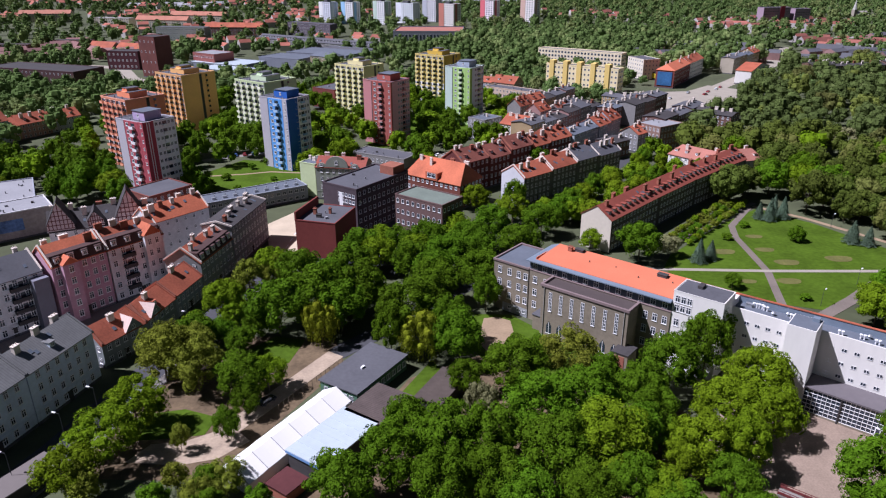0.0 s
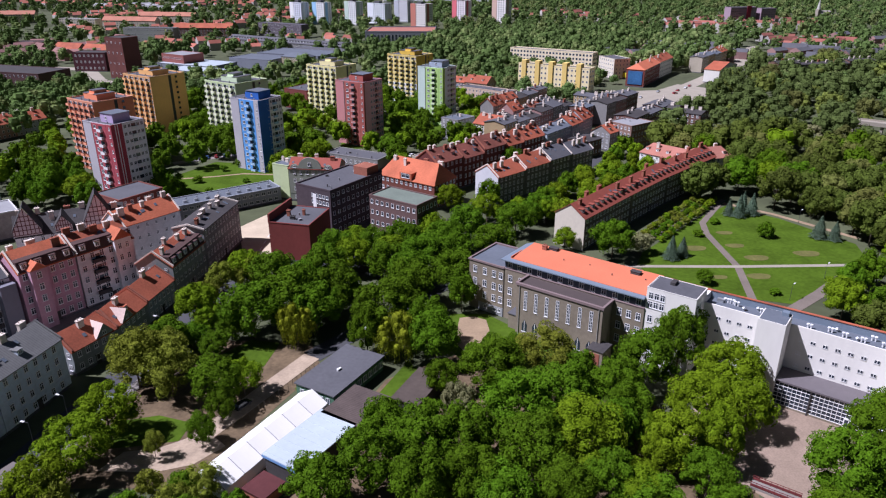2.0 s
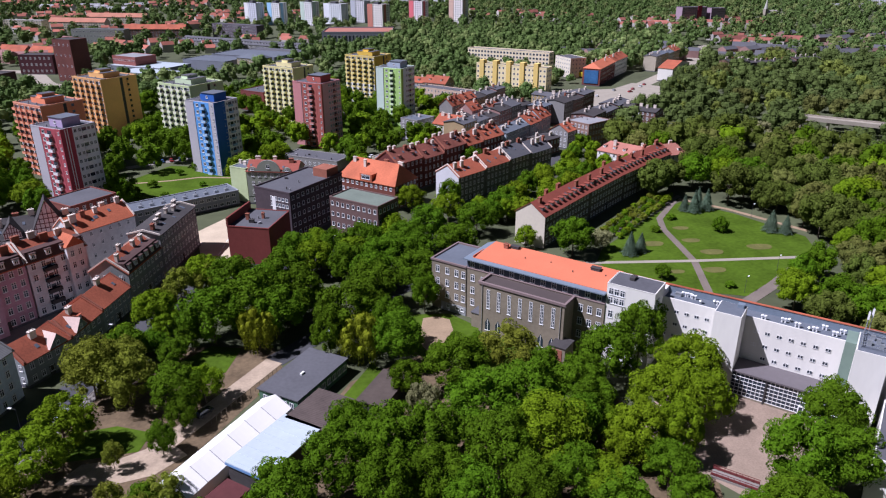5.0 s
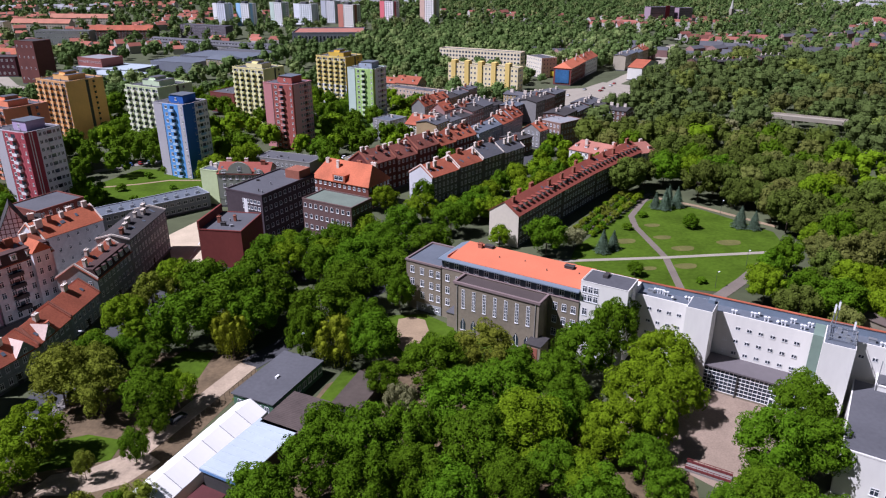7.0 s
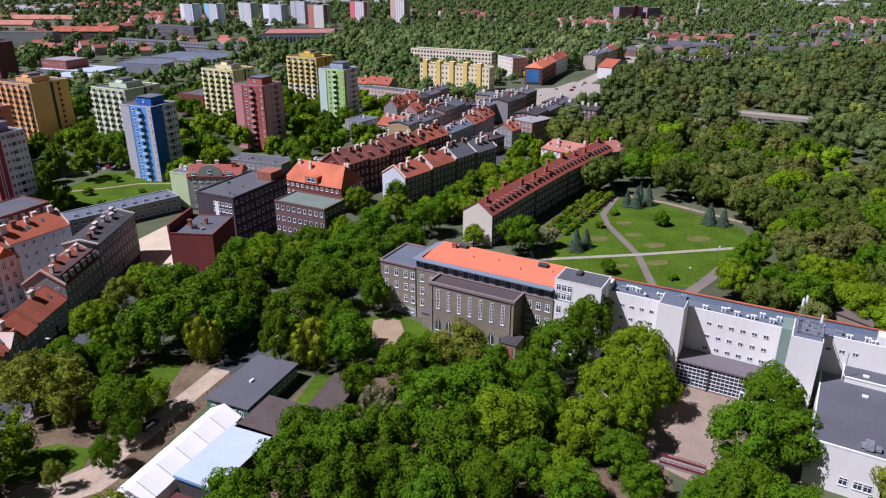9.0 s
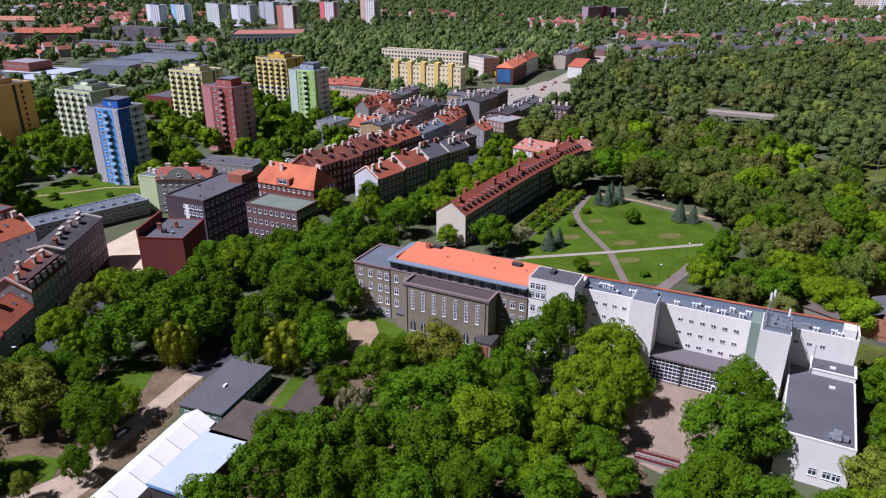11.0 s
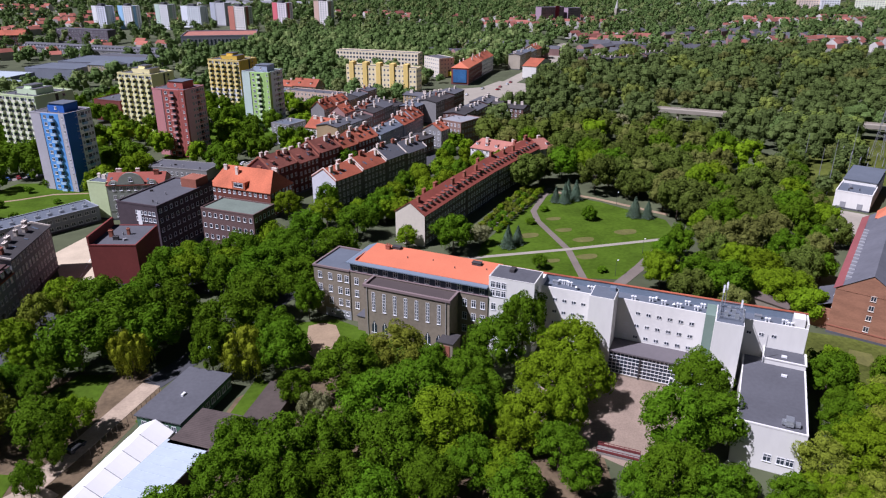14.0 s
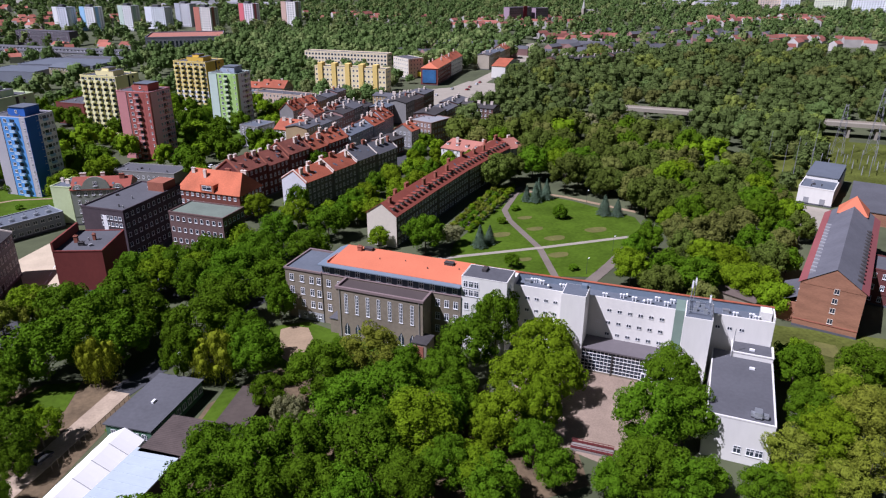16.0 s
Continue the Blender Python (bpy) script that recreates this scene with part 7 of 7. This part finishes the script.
def joined_trees(name, rows, seed, label, clumps=11, leaves=330, size=0.62):
    rr = random.Random(seed + 300)
    for kind in sorted(set(q[4] for q in rows)):
        rng = np.random.default_rng(seed)
        V, EV, EF = [], [], []
        kinds = []
        for v_ in range(3):
            P_, D_, lobes = crown_points(rng, kind, clumps, leaves, 0.2)
            kinds.append((P_, D_, *lobe_core(lobes, 0.86, *((6, 4) if leaves > 100 else (5, 3)), seed + v_)))
        count = 0
        for x, y, h, k, kd in rows:
            if kd != kind:
                continue
            P_, D_, bv, bf = rr.choice(kinds)
            a = rr.uniform(0, 6.28)
            c, s = math.cos(a), math.sin(a)
            Rz = np.array(((c, s, 0), (-s, c, 0), (0, 0, 1)))
            Q = leaf_quads(rng, (P_ @ Rz) * (k, k, h), D_ @ Rz, size * 1.1, 0.17)
            V.append(Q.reshape(-1, 4, 3)[:, :3].reshape(-1, 3) + (x, y, 0))
            EF += [tuple(count + i for i in f) for f in bf]
            count += len(bv)
            EV.append((bv @ Rz) * (k, k, h) + (x, y, 0))
        # Woods and far trees take the greens with haze in their colour.
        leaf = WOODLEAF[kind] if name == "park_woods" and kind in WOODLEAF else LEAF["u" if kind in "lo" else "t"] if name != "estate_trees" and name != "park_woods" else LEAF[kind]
        me = quad_mesh(name, np.concatenate(V), [leaf, leaf], (np.concatenate(EV), EF), 3)
        tagged(new(name, me), label, "woods", kind="stuff")


plant([(112, 262), (110, 300), (122, 350), (200, 350), (232, 300), (222, 240), (205, 218), (188, 190), (160, 164), (150, 160), (148, 176), (154, 196), (156, 226), (142, 250), (130, 268)], 10.0, 1, "in the park wood", hh=(13, 18), mix="ppdpqplpqdpf", group="park trees")
woods("park_woods", [(122, 350), (184, 478), (215, 500), (320, 640), (560, 640), (640, 560), (600, 400), (430, 290), (330, 330), (262, 262), (232, 300), (200, 350)], 12.0, 2, "dense leafy park wood", hh=(9, 20), clumps=13, leaves=520, size=0.6)
plant([(86, 306), (110, 318), (112, 342), (98, 336)], 7, 24, "among the town houses", hh=(8, 11), mix="dl", r=1)
woods("park_woods", [(228, 226), (246, 232), (300, 296), (330, 300), (306, 276), (270, 244), (252, 232), (236, 214)], 7.5, 23, "low trees beside the substation", hh=(6, 10))
woods("park_woods", [(222, 230), (236, 240), (266, 268), (330, 300), (330, 330), (262, 275), (236, 262)], 9, 22, "trees round the substation", hh=(9, 14))
woods("park_woods", [(270, 300), (330, 330), (430, 290), (600, 400), (760, 360), (520, 180), (380, 160), (330, 200), (380, 250), (330, 292)], 12.0, 3, "dense leafy wood", hh=(9, 18.5), clumps=12, leaves=380, size=0.62)
plant([(112, 166), (120, 135), (142, 134), (192, 172), (222, 225), (205, 222), (165, 205), (150, 196), (141, 190), (128, 180)], 8.0, 21, "behind the white school wing", hh=(9, 14), mix="ppqdld", r=2, group="park trees")
plant([(36, 248), (60, 228), (95, 272), (118, 296), (104, 308), (80, 296), (52, 262)], 7.0, 4, "between two terraces", hh=(8, 12), mix="lldd", r=1.5)
plant([(-60, 290), (-40, 330), (0, 300), (30, 345), (40, 420), (60, 460), (-20, 520), (-120, 500), (-200, 430), (-200, 330), (-125, 300)], 10.5, 5, "between the tower blocks", 0.75, hh=(9, 15), mix="dddl", group="estate trees")
plant([(-190, 240), (-150, 262), (-118, 262), (-98, 272), (-112, 290), (-150, 310), (-230, 330), (-230, 260)], 8.5, 6, "behind the old street", hh=(10, 15), mix="ddl", group="estate trees")
for row in range(3):        # shrub border beside the park path
    for k in range(18):
        f = (k + 0.25 + 0.5 * tree_rnd.random()) / 18
        x0, y0 = 83.5 + 36.5 * f, 222.0 + 41.0 * f
        PLANTED.append((0, x0 - 2.6 * row + 1.0, y0 + 2.2 * row - 0.6, tree_rnd.uniform(2.0, 3.4), tree_rnd.uniform(1.2, 1.9), tree_rnd.choice("lood"), 2, "in a shrub border beside the path", "hedge shrubs"))
for x, y, h, r in ((-97, 300, 3.2, 2.4), (-90, 318, 3.0, 2.2), (-76, 300, 2.0, 1.8), (-101, 290, 3.5, 2.6), (-84, 325, 4.0, 2.6), (-98, 282, 3.4, 2.6), (-88, 285, 2.4, 2.0)):
    PLANTED.append((0, x, y, h, r, "d", 2, "low on the estate grass", "lawn shrubs"))
for x, y, h, r in ((111.0, 239.2, 2.0, 2.2), (105.2, 180.1, 1.8, 2.0), (100.2, 227.0, 2.2, 2.3)):
    PLANTED.append((0, x, y, h, r, "d", 2, "low on the park lawn", "lawn shrubs"))
plant([(122, 62), (170, 70), (180, 112), (160, 110), (150, 98), (126, 100)], 7.0, 8, "in the rough meadow", 0.9, hh=(7, 11), mix="ldo", group="meadow trees")
plant([(-70, 100), (-58, 96), (-30, 92), (-30, 96), (-44, 104)], 6.0, 9, "by the tent", hh=(6, 9), mix="do", r=1)
woods("town_trees", [(-520, 430), (-200, 470), (-20, 540), (60, 580), (150, 610), (180, 700), (-60, 800), (-600, 800)], 13, 11, "scattered town trees", 0.6, clumps=8, leaves=140, size=0.9)
woods("town_trees", [(-520, 300), (-232, 340), (-200, 430), (-190, 470), (-260, 540), (-520, 520)], 11, 18, "leafy trees west of the blocks", 0.85, clumps=10, leaves=300, size=0.6)
woods("town_trees", [(20, 430), (60, 440), (130, 490), (160, 540), (150, 580), (60, 640), (-20, 600), (-40, 520)], 9, 16, "trees round the slabs and halls", 0.8, hh=(8, 13), clumps=8, leaves=200, size=0.7)
woods("town_trees", [(255, 520), (330, 630), (560, 640), (420, 560), (330, 430), (262, 470)], 8.5, 17, "trees along the main road", 0.9, hh=(9, 14), clumps=8, leaves=140, size=0.9)
woods("distant_woods", [(-40, 700), (40, 860), (200, 900), (330, 800), (330, 660), (220, 600), (160, 620)], 9.5, 12, "dense green wood behind the slabs", hh=(14, 20))
woods("distant_woods", [(-1100, 800), (-60, 800), (0, 1250), (-200, 1700), (-1400, 1700)], 24, 13, "distant trees among houses", 0.7, clumps=5, leaves=40, size=1.9)
woods("distant_woods", [(20, 870), (330, 800), (420, 660), (700, 640), (1100, 700), (1300, 1300), (700, 1700), (0, 1500)], 17, 14, "distant trees among houses", 0.9, clumps=5, leaves=40, size=1.9)
woods("far_woods", [(-1500, 1700), (1500, 1400), (2400, 2300), (0, 2900), (-2200, 2500)], 52, 15, "far woods near the horizon", hh=(20, 30), r=6, clumps=4, leaves=26, size=3.4)
c_, s_ = math.cos(radians(-39)), math.sin(radians(-39))
deck_rows = [(238 + c_ * u + s_ * v, 376 + s_ * u - c_ * v, tree_rnd.uniform(13.5, 17), tree_rnd.uniform(5.5, 7), tree_rnd.choice("dddl")) for u in range(52, 116, 6) for v in (7, 15)]
joined_trees("park_woods", [(x, y, h, r, k) for x, y, h, r, k in deck_rows], 31, "tall trees before the viaduct")
PLANTED.sort()
for d, x, y, h, r, kind, detail, place, group in PLANTED[:215]:
    tree(x, y, h, r, kind, detail, place, group)
joined_trees("estate_trees", [(x, y, h, r, kind) for d, x, y, h, r, kind, *_ in PLANTED[215:]], 77, "leafy trees between blocks and in the park", 12, 520, 0.62)
